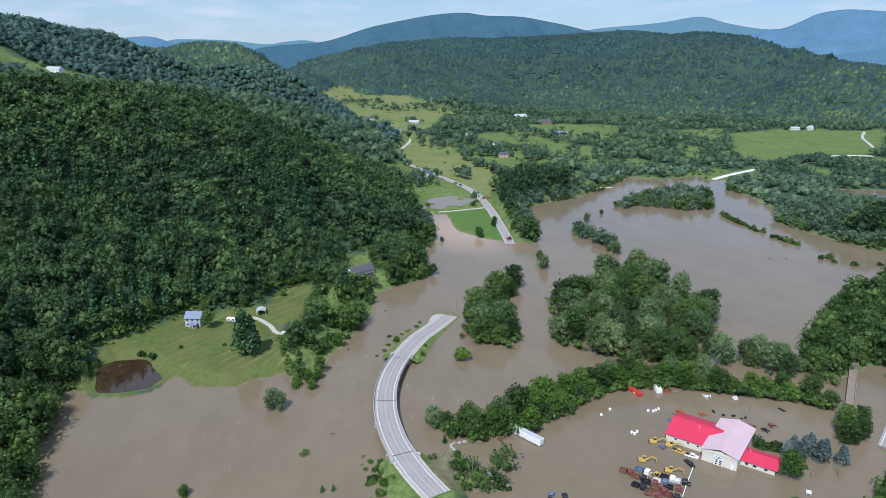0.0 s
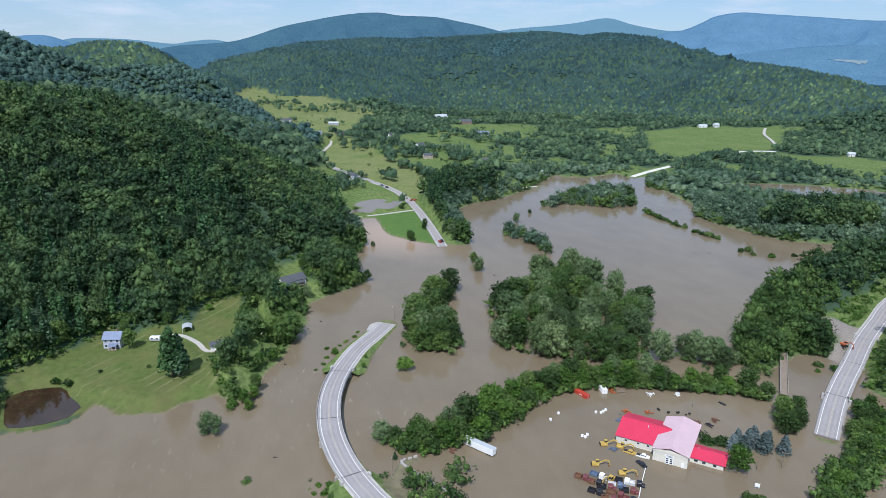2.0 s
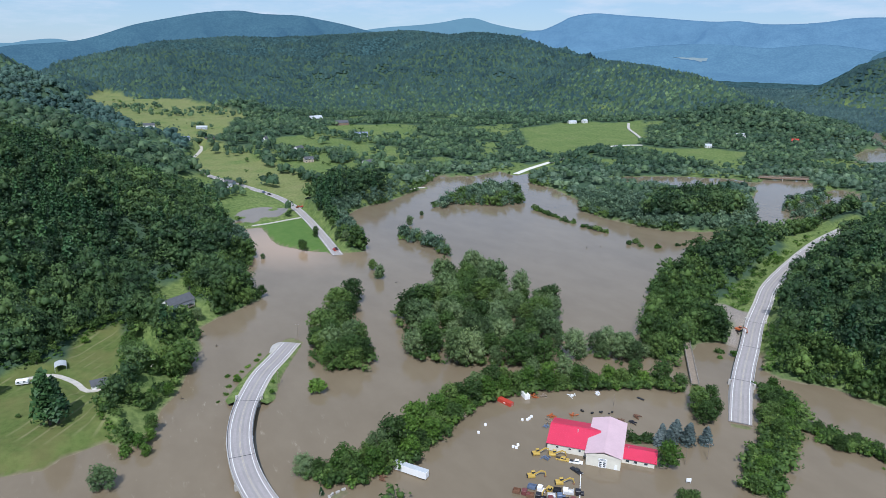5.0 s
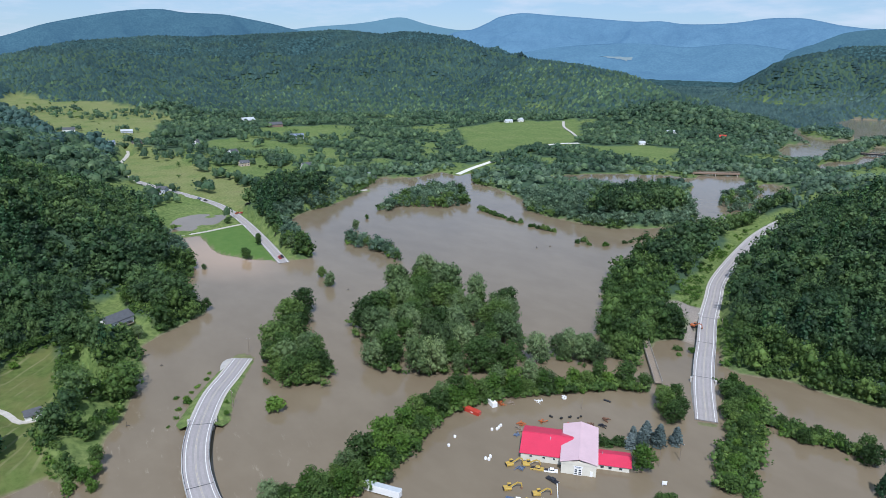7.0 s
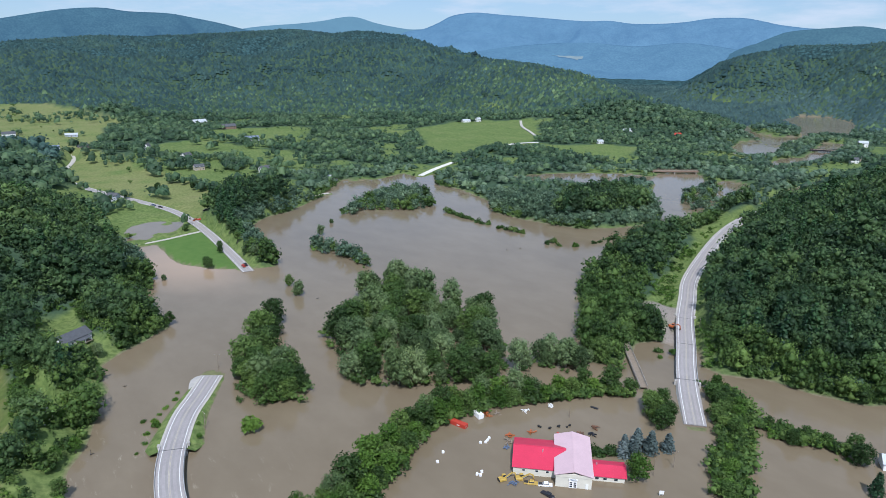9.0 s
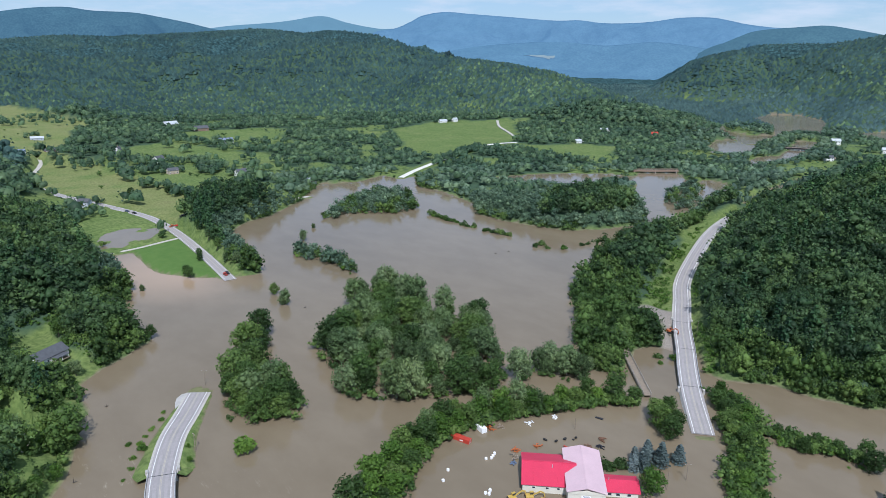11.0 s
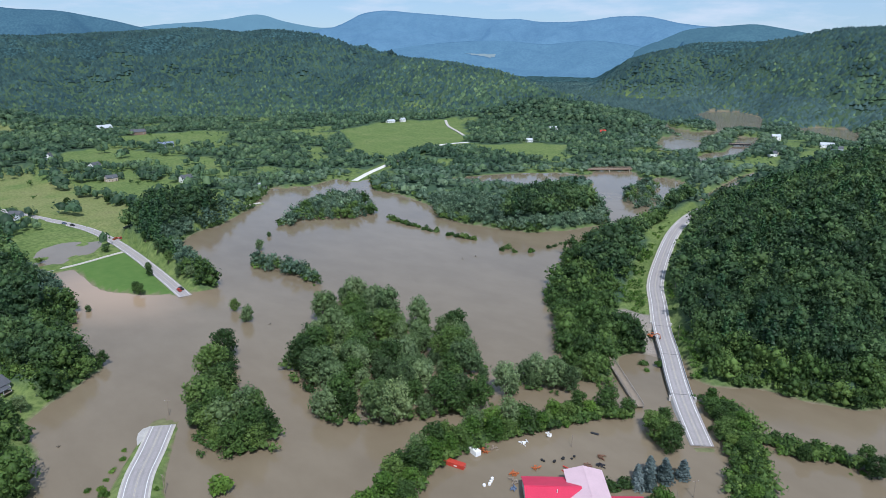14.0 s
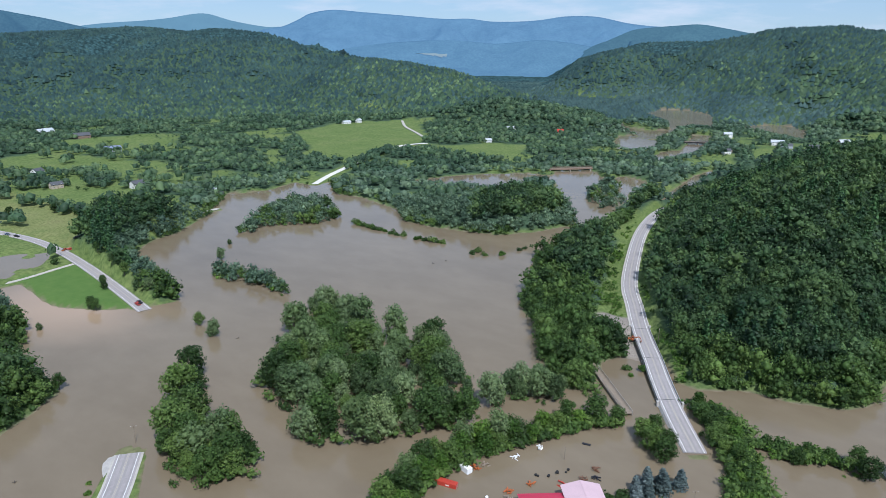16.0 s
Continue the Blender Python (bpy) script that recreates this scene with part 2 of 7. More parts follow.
GRAVEL = worn("pale_gravel", (0.48, 0.45, 0.40), 0.95, 0, 0.5, 0.25)
STEEL = worn("galvanised_steel", (0.60, 0.60, 0.60), 0.5, 0.15, 0.3, 0.2)
RUST = worn("rusty_steel", (0.20, 0.105, 0.065), 0.8, 0.2, 0.4, 0.4)
ROOF_RED = worn("red_sheet_roof", (0.58, 0.042, 0.092), 0.42, 0, 1.2, 0.12)
ROOF_PINK = worn("faded_pink_roof", (0.60, 0.43, 0.46), 0.5, 0, 1.2, 0.10)
WALL_CREAM = worn("cream_siding", (0.66, 0.63, 0.54), 0.7, 0, 0.6, 0.10)
WALL_WHITE = worn("white_siding", (0.78, 0.78, 0.77), 0.6, 0, 0.6, 0.08)
WALL_GREY = worn("grey_blue_siding", (0.42, 0.45, 0.52), 0.7, 0, 0.6, 0.12)
WALL_BROWN = worn("brown_siding", (0.23, 0.16, 0.12), 0.8, 0, 0.6, 0.2)
WALL_TAN = worn("tan_siding", (0.45, 0.38, 0.30), 0.8, 0, 0.6, 0.15)
ROOF_GREY = worn("grey_shingle", (0.095, 0.10, 0.11), 0.85, 0, 0.4, 0.25)
ROOF_BLUE = worn("blue_grey_metal_roof", (0.22, 0.26, 0.36), 0.45, 0.1, 0.5, 0.15)
ROOF_LIGHT = worn("light_metal_roof", (0.55, 0.58, 0.60), 0.4, 0.2, 0.5, 0.15)
PAINT_WHITE = worn("white_paint", (0.80, 0.80, 0.79), 0.45, 0, 0.8, 0.08)
PAINT_RED = worn("red_paint", (0.46, 0.055, 0.035), 0.5, 0, 0.5, 0.25)
PAINT_ORANGE = worn("orange_paint", (0.42, 0.12, 0.04), 0.5, 0, 0.5, 0.2)
PAINT_YELLOW = worn("yellow_paint", (0.50, 0.34, 0.075), 0.5, 0, 0.4, 0.25)
PAINT_MAROON = worn("maroon_paint", (0.17, 0.055, 0.055), 0.5, 0, 0.4, 0.3)
PAINT_BLACK = worn("black_paint", (0.025, 0.025, 0.03), 0.4, 0, 0.4, 0.2)
PAINT_BLUE = worn("blue_grey_paint", (0.12, 0.16, 0.24), 0.45, 0, 0.4, 0.2)
RUBBER = worn("rubber", (0.025, 0.025, 0.025), 0.9, 0, 0.2, 0.3)
WOOD = worn("weathered_wood", (0.26, 0.21, 0.16), 0.9, 0, 0.3, 0.3)
GLASS = Mat("window_glass").done((0.03, 0.04, 0.05), 0.06, 0, 0.6)
FILM = worn("white_bale_wrap", (0.80, 0.80, 0.80), 0.4, 0, 0.3, 0.06)

# ---------------------------------------------------------------- plan
SHORE_WEST = [(-107.2, 192.9), (-115.8, 222.2), (-121.1, 239.6), (-128.7, 258.7), (-129.8, 276.1), (-132.6, 298), (-133.7, 307), (-119.3, 305.9), (-107, 307.8), (-94.3, 318), (-88.4, 316.2), (-77.7, 306.8), (-59, 303.6), (-53.1, 309.7), (-37.2, 314.2), (-28.3, 303.6), (-19.4, 320.3), (-13.4, 334.3), (-3.5, 353.3), (4.4, 379.1), (10.3, 392.9), (9.1, 416.2), (21.9, 432), (36.7, 441), (54.4, 454), (50.1, 503.4), (64.7, 541.5), (70.2, 589.9), (72.9, 629.4), (87.6, 632.6), (87, 587.4), (91.2, 568.2), (105.2, 548.2), (122.2, 534), (130.2, 529.4), (149.1, 528.8), (164.5, 577.6), (164.1, 613.4), (167.7, 640.5), (192.2, 670), (225.9, 684.4), (270.2, 720.3)]
SHORE_NORTH = [(319.3, 775.6), (336.9, 798.2), (350, 789), (380.3, 781.3), (423.2, 799), (426.7, 777), (454.1, 770.1), (419.9, 718.8), (426.7, 681.2), (414, 613.8), (390.3, 580), (391.1, 544.8), (400.8, 513.7), (412.6, 484.4), (445.4, 467.2), (478.9, 460.5)]
SHORE_EAST = [(503.7, 430.9), (469.3, 430.6), (434.9, 430.3), (399.5, 427), (377.2, 422.6), (354.2, 403.5), (330.1, 387.3), (316.9, 385.1), (286.9, 363.9), (277, 345.9), (259, 332.8), (246.1, 318.8), (233.1, 308.7), (221.3, 286.7), (229.5, 277.9), (245.6, 283.1), (259.6, 291.2), (271.9, 287.4), (273, 278.4), (264.1, 264.4), (252.1, 255.3), (254.1, 250.3), (264.1, 252.3), (265.2, 241.3), (277.5, 228.3), (280.6, 220.4), (283.8, 205.4), (288.1, 194.4), (294.3, 184.4), (304.6, 177.5), (329.3, 177.8), (379.7, 169.1)]
BACKWATER = [(526.5, 715.1), (578.9, 701), (628.8, 679.9), (670, 644.8), (676.7, 611.1), (709.1, 629.6), (727.4, 628.8), (749.6, 601.3), (717.5, 571), (701.7, 545.9), (737.3, 551.3), (731.1, 516.4), (688.6, 486.9), (656.5, 497.4), (593.9, 461.8), (554.3, 456.4), (511.9, 431), (482.5, 427.7), (489.1, 459.7), (525.3, 478.9), (587.4, 544.5), (648.6, 586.9), (618.8, 602.3), (553, 599.6), (553.3, 625.1), (545, 669.8)]
UPRIVER = [(1528.8, 934.8), (1658.4, 958.3), (1692.5, 907.2), (1596.8, 801.8), (1356.3, 698), (1355.9, 737.8), (1261.7, 732.8), (1216, 714.8), (1397, 816.8), (1446.8, 866.9)]
UPRIVER_MID = [(1298.9, 904.4), (1349.3, 907.2), (1233.6, 822.8), (1211.7, 766.6), (1246.8, 734.5), (1183.9, 698.2), (1111.7, 690.7), (1095.4, 705.3), (1148.7, 765.2), (1179.5, 809.6)]
UPRIVER_LOW = [(995.4, 711.9), (1096, 757.8), (1117.8, 748.6), (1082, 698.1), (1094, 686.4), (998.4, 638.7), (951.5, 656.5), (953.9, 679.4)]
UPRIVER_NEAR = [(1087.9, 624.3), (1203, 669.6), (1225, 648.9), (1111.9, 602.8), (1030.7, 582.3), (987.2, 568.6), (932.8, 574.6), (886.9, 576.8), (905, 595.1), (967, 611.2), (1005, 598.9)]
UPRIVER_EAST = [(1421.8, 668.4), (1503.3, 627.5), (1498.8, 589.8), (1401.8, 538.2), (1274.1, 502.6), (1299.7, 530.4), (1361.4, 609.1)]
FLOODED_LANE = [(628, 446.2), (674.1, 459.9), (736.6, 472.8), (804.5, 486.7), (855.3, 488.4), (848.4, 477.3), (783.3, 466.4), (698.1, 448.3), (648.8, 440.6)]
POND_WEST = [(-127, 332.5), (-121.4, 336.9), (-107.9, 336.7), (-103, 328.1), (-96.3, 317), (-99.1, 309.9), (-107.8, 306.5), (-119.3, 306.9), (-124.1, 320.2)]
POND_FIELD = [(63.8, 650.3), (82.2, 699.6), (103.7, 707.8), (124.6, 694.1), (118.9, 673.8), (97.3, 658.8), (78.6, 646.8)]
MEADOW_HOUSES = [(-132.7, 303.2), (-130.9, 332.4), (-130.8, 348.7), (-116.6, 362.4), (-100.1, 385.4), (-100.1, 392.1), (-86.5, 390.5), (-74.7, 392.7), (-55.2, 396.1), (-53.3, 416.4), (-27.7, 435.1), (-24.7, 415.9), (-28.5, 389.6), (-26.4, 368.3), (-31.3, 357.4), (-38.3, 337.6), (-34.2, 313.2), (-52.1, 304.9), (-58, 299.8), (-76.7, 301.9), (-92.4, 311.3), (-105, 303)]
LAWN_RANCH = [(-12, 470.6), (-7.2, 496.8), (13.5, 500.4), (13.8, 457.1), (25.9, 432.1), (10.2, 411.4), (8, 440.4), (-2, 449.7)]
GREEN_FIELD = [(88.5, 644.2), (130, 648.2), (130.5, 601), (124.2, 530.2), (103.3, 541.4), (89.2, 564.3), (87, 592.2)]
WEST_FIELD = [(42.1, 781.4), (76.7, 869.9), (96.1, 792.4), (128.2, 723.8), (131, 651.1), (88.5, 642.3), (61, 635.8), (62.3, 712.2)]
HAY_FIELD = [(60.4, 948.8), (85.6, 1072.9), (147.2, 1066.2), (149.3, 964.4), (179.4, 911.8), (187.7, 795.3), (175.4, 749.1), (140.4, 692.6), (115.8, 790.2), (90.4, 869.6)]
HILL_FIELD = [(-101.9, 1762.5), (-31.5, 2235.8), (34.5, 2033.1), (153.8, 1899.4), (225.7, 1464.7), (205.2, 1406), (128.7, 1328.9), (135.8, 1206), (85.6, 1072.9), (62, 1112.7), (21.2, 1320.3), (-35.3, 1499.3)]
CENTRE_FIELD = [(202.5, 1103.2), (224.8, 1188.8), (296.8, 1218.1), (344.9, 1063.4), (374.8, 1010.9), (354.6, 970.3), (348.8, 912.2), (311.9, 852.8), (259.7, 821.5), (205.8, 772.1), (154.5, 764.7), (121.6, 801.8)]
TERRACE_FIELD = [(282.9, 1231.4), (384.3, 1327.1), (465.9, 1303.5), (465.6, 1143.8), (473.3, 1071.6), (427.4, 1067.8), (362, 1158.8), (293.8, 1162.2)]
GREEN_STRIP = [(269.6, 1143.4), (306.4, 1177.7), (344, 1060.5), (365.9, 1008.6), (331.8, 965.7), (293.7, 990.7), (270.3, 1034.9)]
FAR_FIELD = [(677.3, 1166.6), (780.9, 1203.5), (946.9, 1193.2), (993, 1181.9), (817.2, 966.9), (743.7, 918.8), (668.2, 903.6), (587.8, 860.3), (546.2, 858.9), (545.1, 900.2), (581.3, 983.8)]
EAST_FIELD = [(736.3, 892.5), (824, 845.3), (871.3, 790.9), (778.3, 741.7), (723.5, 771.3), (714.1, 818)]
VILLAGE_GREEN = [(1034.5, 503.5), (1093.9, 512.7), (1118.2, 473.9), (983.8, 445.5), (959.1, 467.1)]
VERGE_EAST = [(310.9, 323.6), (342, 339.8), (374.1, 356), (424.3, 381.2), (473.7, 400.7), (520.4, 412.1), (572.2, 420.6), (611, 426.1), (599.1, 414.1), (519.6, 394.1), (443.8, 361.4), (381.4, 332), (332.3, 301.7), (302.2, 278.5), (273.2, 250.3), (259.2, 250.4), (264.1, 259.4), (278.1, 273.4), (294.1, 287.6), (306, 297.5)]
YARD_SLOPE = [(-42, 318), (-22, 300), (-10, 318), (2, 350), (10, 390), (8, 418), (-18, 425), (-30, 395), (-34, 350)]
VILLAGE = [(980, 430), (1090, 415), (1250, 415), (1260, 450), (1190, 530), (1215, 615), (1185, 620), (1120, 520), (1000, 500)]
BACK_CLEARING = [(-530, 1125), (-470, 1150), (-400, 1172), (-398, 1196), (-455, 1188), (-530, 1160)]
HILL_YARD = [(-312, 990), (-276, 998), (-276, 1028), (-312, 1024)]
GRAVEL_LOT = [(296.7, 320.4), (307.9, 321.6), (315, 308.6), (301.1, 295.6), (278, 276.4), (268, 277.4), (276.9, 287.4), (294, 301.5), (302.9, 314.6)]
CLEARING_EAST = [(307.8, 326.5), (340.9, 341.8), (368.1, 344.9), (343.2, 324.8), (318, 309.6)]
ROAD_SOUTH = [(54.6, 381.3, 0.4), (43.5, 364, 1.0), (33, 348, 1.8), (24.5, 330, 2.7), (17.8, 312.5, 3.5), (13.3, 296, 3.8), (11, 280, 3.8), (10.7, 262, 3.8), (13.5, 241.5, 3.8), (19.1, 223, 3.6), (25.6, 208.5, 3.2)]
ROAD_EAST = [(213, 219.6, 0.4), (236, 240, 1.5), (256, 256, 2.1), (277.5, 272, 2.6), (305, 293, 3), (336, 314, 3.4), (371, 337, 3.8), (431, 366.5, 4.4), (494, 394, 4.9), (550, 412.5, 5), (600, 424, 4)]
ROAD_NORTH = [(126, 527.5, 0.3), (129.5, 580, 1.2), (132.2, 640, 1.9), (132, 690, 2.3), (127, 738, 2.6), (110.5, 791.3, 3), (91.3, 842, 3.5), (72.5, 898, 4), (62.3, 954, 4.5)]
ROAD_FARM = [(62.3, 954, 4.5), (65.1, 989.3, 4.5), (79.2, 1034.8, 5), (92.4, 1088.5, 5), (94.8, 1138.5, 5.5), (72.6, 1140.7, 5.5)]
ROAD_PALE = [(433.1, 773.4, 1), (474.7, 800.2, 2), (523, 827.8, 2.5), (561.9, 848.4, 3), (668.9, 904.1, 4), (712.2, 912.5, 5), (749.3, 904.6, 5)]
ROAD_RIVER = [(249.7, 728.8, 1), (266.1, 733.4, 1.2), (291.9, 737.8, 1.2)]
LANE_DYKE = [(67.7, 638.3, 0.8), (94.4, 641.9, 0.8), (114.8, 648, 1), (131, 650.7, 1.6)]
LANE_TRACK = [(943.3, 1169.1, 6), (879, 1091.3, 5), (837.6, 1022.6, 5), (795.5, 956, 5)]
LANE_HOUSES = [(-71.4, 383.4, 3.5), (-59.3, 383.4, 3.2), (-49.3, 372.4, 2.5), (-43.8, 361.9, 2), (-32.2, 363.1, 1.6), (-22.9, 365.8, 1.4), (-15.9, 376.3, 1.2), (-17.5, 399.7, 1.5)]
GROVE_MID = [(116.6, 391.7), (117.8, 368.2), (107.1, 338.5), (114.3, 322.9), (134.4, 314.3), (150.5, 306.6), (172.7, 298), (185.6, 315), (204.4, 341.9), (215.2, 364.7), (204.7, 392.1), (209.4, 422.6), (214, 450.2), (201.8, 462.7), (161.2, 429.6), (140.4, 410.7)]
GROVE_WEST = [(81.6, 407.7), (64, 372.2), (57.2, 348.6), (67.3, 333.1), (82.2, 333.3), (92.1, 349.1), (89.9, 361.8), (82, 364.7), (85.8, 383.3), (102.4, 414.9), (110.2, 437.5), (100.3, 433.4)]
CLUMPS = [(156.3, 948.6), (157.7, 918.5), (177.1, 933.4), (190, 1006.3), (201.4, 959.8), (198.8, 930.4), (240.5, 913), (244.7, 897.1), (258.4, 909), (279.8, 993), (141.2, 1160.1), (154.1, 1138.8), (167.1, 1118.2), (175.2, 1095.5), (196.1, 1139.2), (323.5, 989), (308.8, 920.3), (304.6, 875.4), (267.4, 838), (264, 801.6), (68.5, 790.2), (69.8, 763.8), (74.8, 752.7), (89.5, 761.8), (70.9, 859.1), (131.5, 793.6), (105.4, 1144.4), (273.4, 1084.7), (323.9, 1186.9), (352.3, 1144.3), (271.4, 1151.9), (350.2, 942.7), (320.7, 863.6), (184.2, 1233.8), (176.6, 1289.3)]
HEDGE_FIELD = [(160.1, 873.3), (178, 864.4), (180.4, 826.5), (183, 775.2)]
HEDGE_FIELD_LOW = [(175.4, 751.1), (192, 768.8), (203, 760.5)]
PASTURE_ROAD = [(146.9, 1679.4), (210, 1536.2), (173.1, 1329.9), (119, 1142.3), (140.8, 1025.7), (101.2, 1069.1), (102.5, 1343.4)]
LOT_GROWTH = [(289.8, 307.5), (276.8, 294.4), (285.9, 296.5), (261.9, 277.3), (265, 271.4), (277.7, 303.3), (298.8, 314.5), (255.9, 272.3)]
FLOOD_BUSHES = [(363.2, 464.8), (356.1, 464.6), (360.3, 454.9), (369.6, 446.2), (390, 444.6), (397.1, 444.7), (354.7, 541.1)]
GROVE_NORTH = [(188.5, 566.6), (187.9, 539.4), (198.1, 521.1), (196.6, 479.2), (207.4, 497.9), (212.1, 522.4), (208.8, 545.7), (197.5, 564.8)]
ISLE_NORTH = [(258.4, 644.8), (270.5, 638.3), (291.4, 644.7), (327.9, 626.2), (352.1, 622.9), (367.7, 651.5), (384.1, 691.7), (376.6, 712.7), (334.4, 710.6), (286.9, 674.5)]
GROVE_BANK = [(183.7, 307.1), (181.8, 299.1), (197, 291.4), (208.2, 282.6), (222.4, 277.8), (229.5, 277.9), (231.3, 292.8), (224, 304.6), (201.8, 305.3)]
ROW_YARD = [(33.5, 257.3), (44.6, 252.6), (54.5, 253.7), (70.6, 258.9), (88.7, 270.2), (103.6, 281.4), (119.6, 286.5), (136.7, 286.7), (157.8, 282), (172, 276.2), (185.1, 271.4), (197.3, 265.6), (208.5, 257.8)]
ROW_ROAD = [(249.2, 235.2), (243.3, 223.2), (231.3, 213.1), (213.2, 201.1), (194.2, 191), (179.1, 179.8)]
ROW_ROAD_WIDE = [(246.2, 237.3), (232.2, 227.2), (217.2, 214.2), (208.2, 205.1), (217.3, 198.1), (240.4, 207.1), (249.4, 219.2), (253.3, 229.2)]
ROW_FAR_EAST = [(238.4, 200.1), (234.5, 189.1), (242.6, 186.1), (242.7, 179.1), (243.8, 173.1)]
HEDGE_ONE = [(352.6, 599.6), (352.8, 585), (350, 573.2), (352.3, 561.6), (352.5, 547.9)]
HEDGE_TWO = [(356, 524.5), (357.1, 518.6), (358.3, 509.8), (362.5, 501.1)]
STRIP_ISLE = [(654.6, 544.3), (585, 507.6), (566, 478.4), (565.3, 465.5), (602.9, 470.9), (679.6, 518.6), (698.6, 547.9)]
BANK_YARD = [(18.5, 250.1), (25.4, 237.4), (29.4, 237.4), (35.5, 243.5), (41.5, 245.6), (42.5, 243.6), (36.5, 240.6), (38.5, 235.6), (43.5, 226.8), (50.5, 218.1), (52.6, 213.2), (48.6, 211.1), (32.5, 213.8), (25.5, 221.6), (20.5, 238.3)]
SHOAL = [(48.5, 232.8), (52.6, 233.9), (57.6, 229), (56.6, 225.1), (52.5, 224), (48.5, 227.9)]
BERM = [(41.5, 245.6), (35.5, 243.5), (38.5, 236.6), (43.5, 227.8), (50.5, 218.1), (53.6, 213.2)]
BAND_ONE = [(159.1, 876.1), (175.3, 836.8), (180, 781.7), (185.1, 768.5)]
BAND_TWO = [(111.4, 1117.8), (130, 1027.9), (162.2, 1035.2), (158.1, 963.8), (170, 956.7), (197.7, 940.8)]
BAND_THREE = [(286.4, 1257.4), (321.4, 1165.3), (339.5, 1089.5), (417.3, 1121), (437.1, 1079.5)]
BAND_FOUR = [(217, 971.7), (250.2, 994.6), (263.8, 945.1), (234.7, 903.4), (252.5, 903.1)]
BAND_FIVE = [(184.7, 1036.1), (208.8, 998.6), (243.3, 994.3), (263.7, 946.1), (285.2, 907.1), (318.2, 894)]
BAND_SIX = [(161, 712.4), (139.4, 692.6), (124.8, 676.8), (175.7, 723.3), (206.9, 765.4)]
BAND_SEVEN = [(-60.5, 1562.8), (28.3, 1707.7), (96.3, 1494), (183, 1620.5), (207.8, 1423.5)]
LONE = [(135.9, 463.4), (105.2, 548.2), (125.6, 589.3), (136.1, 825.1), (71.6, 540.7), (54.4, 457.9), (212.2, 590.4), (237.7, 622), (71.6, 782.9), (83.2, 798.4), (89.3, 780.7), (50.8, 802.7), (12.7, 476.3), (118, 656.5), (73.6, 662), (169.7, 814.8), (138.6, 483.9), (135.9, 463.4), (104.2, 553), (122.8, 579.5)]
YARD_TREES = [(-82.6, 370.4), (-54.1, 333.1), (-57.1, 332.8), (-21.7, 415), (-1.6, 393.6), (-13.4, 366.9), (-23.3, 350.8), (-27.3, 310.4), (-7.7, 399.1), (12, 429.9), (-17.4, 339.2), (-30.2, 302.5), (-10.4, 344.3)]
BUSHES = [(53.4, 323), (-38.2, 282.5), (-23.3, 244.4), (-64.6, 223.6), (-11.3, 219.9), (-15.3, 219.8), (20.4, 348), (17.4, 354.9), (36.2, 372.8)]
RIDGE_WEST = [(-257, 566, 115), (-260, 630, 107), (-249, 699, 102), (-222, 760, 96), (-183, 811, 91), (-142, 850, 85), (-100, 875, 76), (-61, 889, 64), (-13, 881, 51), (28, 850, 35), (58, 799, 12), (73, 717, -8), (75, 636, -19)]
RIDGE_WEST_BACK = [(-694, 1275, 187), (-604, 1375, 177), (-584, 1437, 168), (-561, 1500, 152), (-542, 1560, 140), (-528, 1617, 132), (-501, 1678, 134), (-423, 1751, 124), (-374, 1762, 132), (-317, 1773, 145), (-251, 1764, 138), (-218, 1758, 123), (-178, 1742, 104), (-126, 1727, 79), (-85, 1699, 61), (-59, 1680, 49)]
RIDGE_CENTRE = [(177, 2595, 144), (401, 2721, 161), (634, 2779, 167), (860, 2770, 178), (967, 2681, 187), (1083, 2690, 197), (1118, 2609, 179), (1149, 2429, 181), (1216, 2337, 189), (1267, 2263, 173), (1321, 2183, 143), (1407, 2077, 117), (1414, 1910, 99), (1327, 1700, 110), (1310, 1540, 103), (1303, 1405, 89), (1271, 1278, 69), (1231, 1139, 48), (1181, 1007, 29), (1138, 893, 17), (1107, 810, 14)]
RIDGE_BLUE = [(-513, 3918, 104), (-400, 3981, 128), (-163, 4098, 148), (-37, 4151, 177), (125, 4179, 231), (288, 4191, 268), (498, 4171, 307), (676, 4146, 321), (804, 4123, 307), (994, 4081, 302), (1119, 4049, 282), (1243, 4012, 258), (1365, 3972, 228), (1456, 3983, 216), (1574, 3937, 234), (1691, 3887, 208), (1923, 3774, 149)]
RIDGE_EAST_BACK = [(2852, 2107, 14), (2495, 1741, 94), (2001, 1302, 132), (2191, 1266, 158), (2245, 1154, 161), (2245, 1027, 173), (2231, 921, 193), (2202, 849, 203), (2172, 779, 204), (2142, 699, 205), (2107, 635, 197), (2069, 576, 185), (1987, 473, 176), (1905, 338, 182)]
RIDGE_EAST = [(556, 375, 23), (584, 360, 30), (611, 342, 37), (630, 315, 44), (638, 282, 54), (634, 254, 62), (609, 219, 72), (564, 173, 84)]
MOUNTAIN_A = [(1453, 4554, 212), (1554, 4521, 241), (1687, 4473, 260), (1880, 4395, 278), (2004, 4340, 295), (2181, 4253, 325), (2329, 4174, 285), (2497, 4076, 253), (2627, 3993, 250), (2805, 3870, 191)]
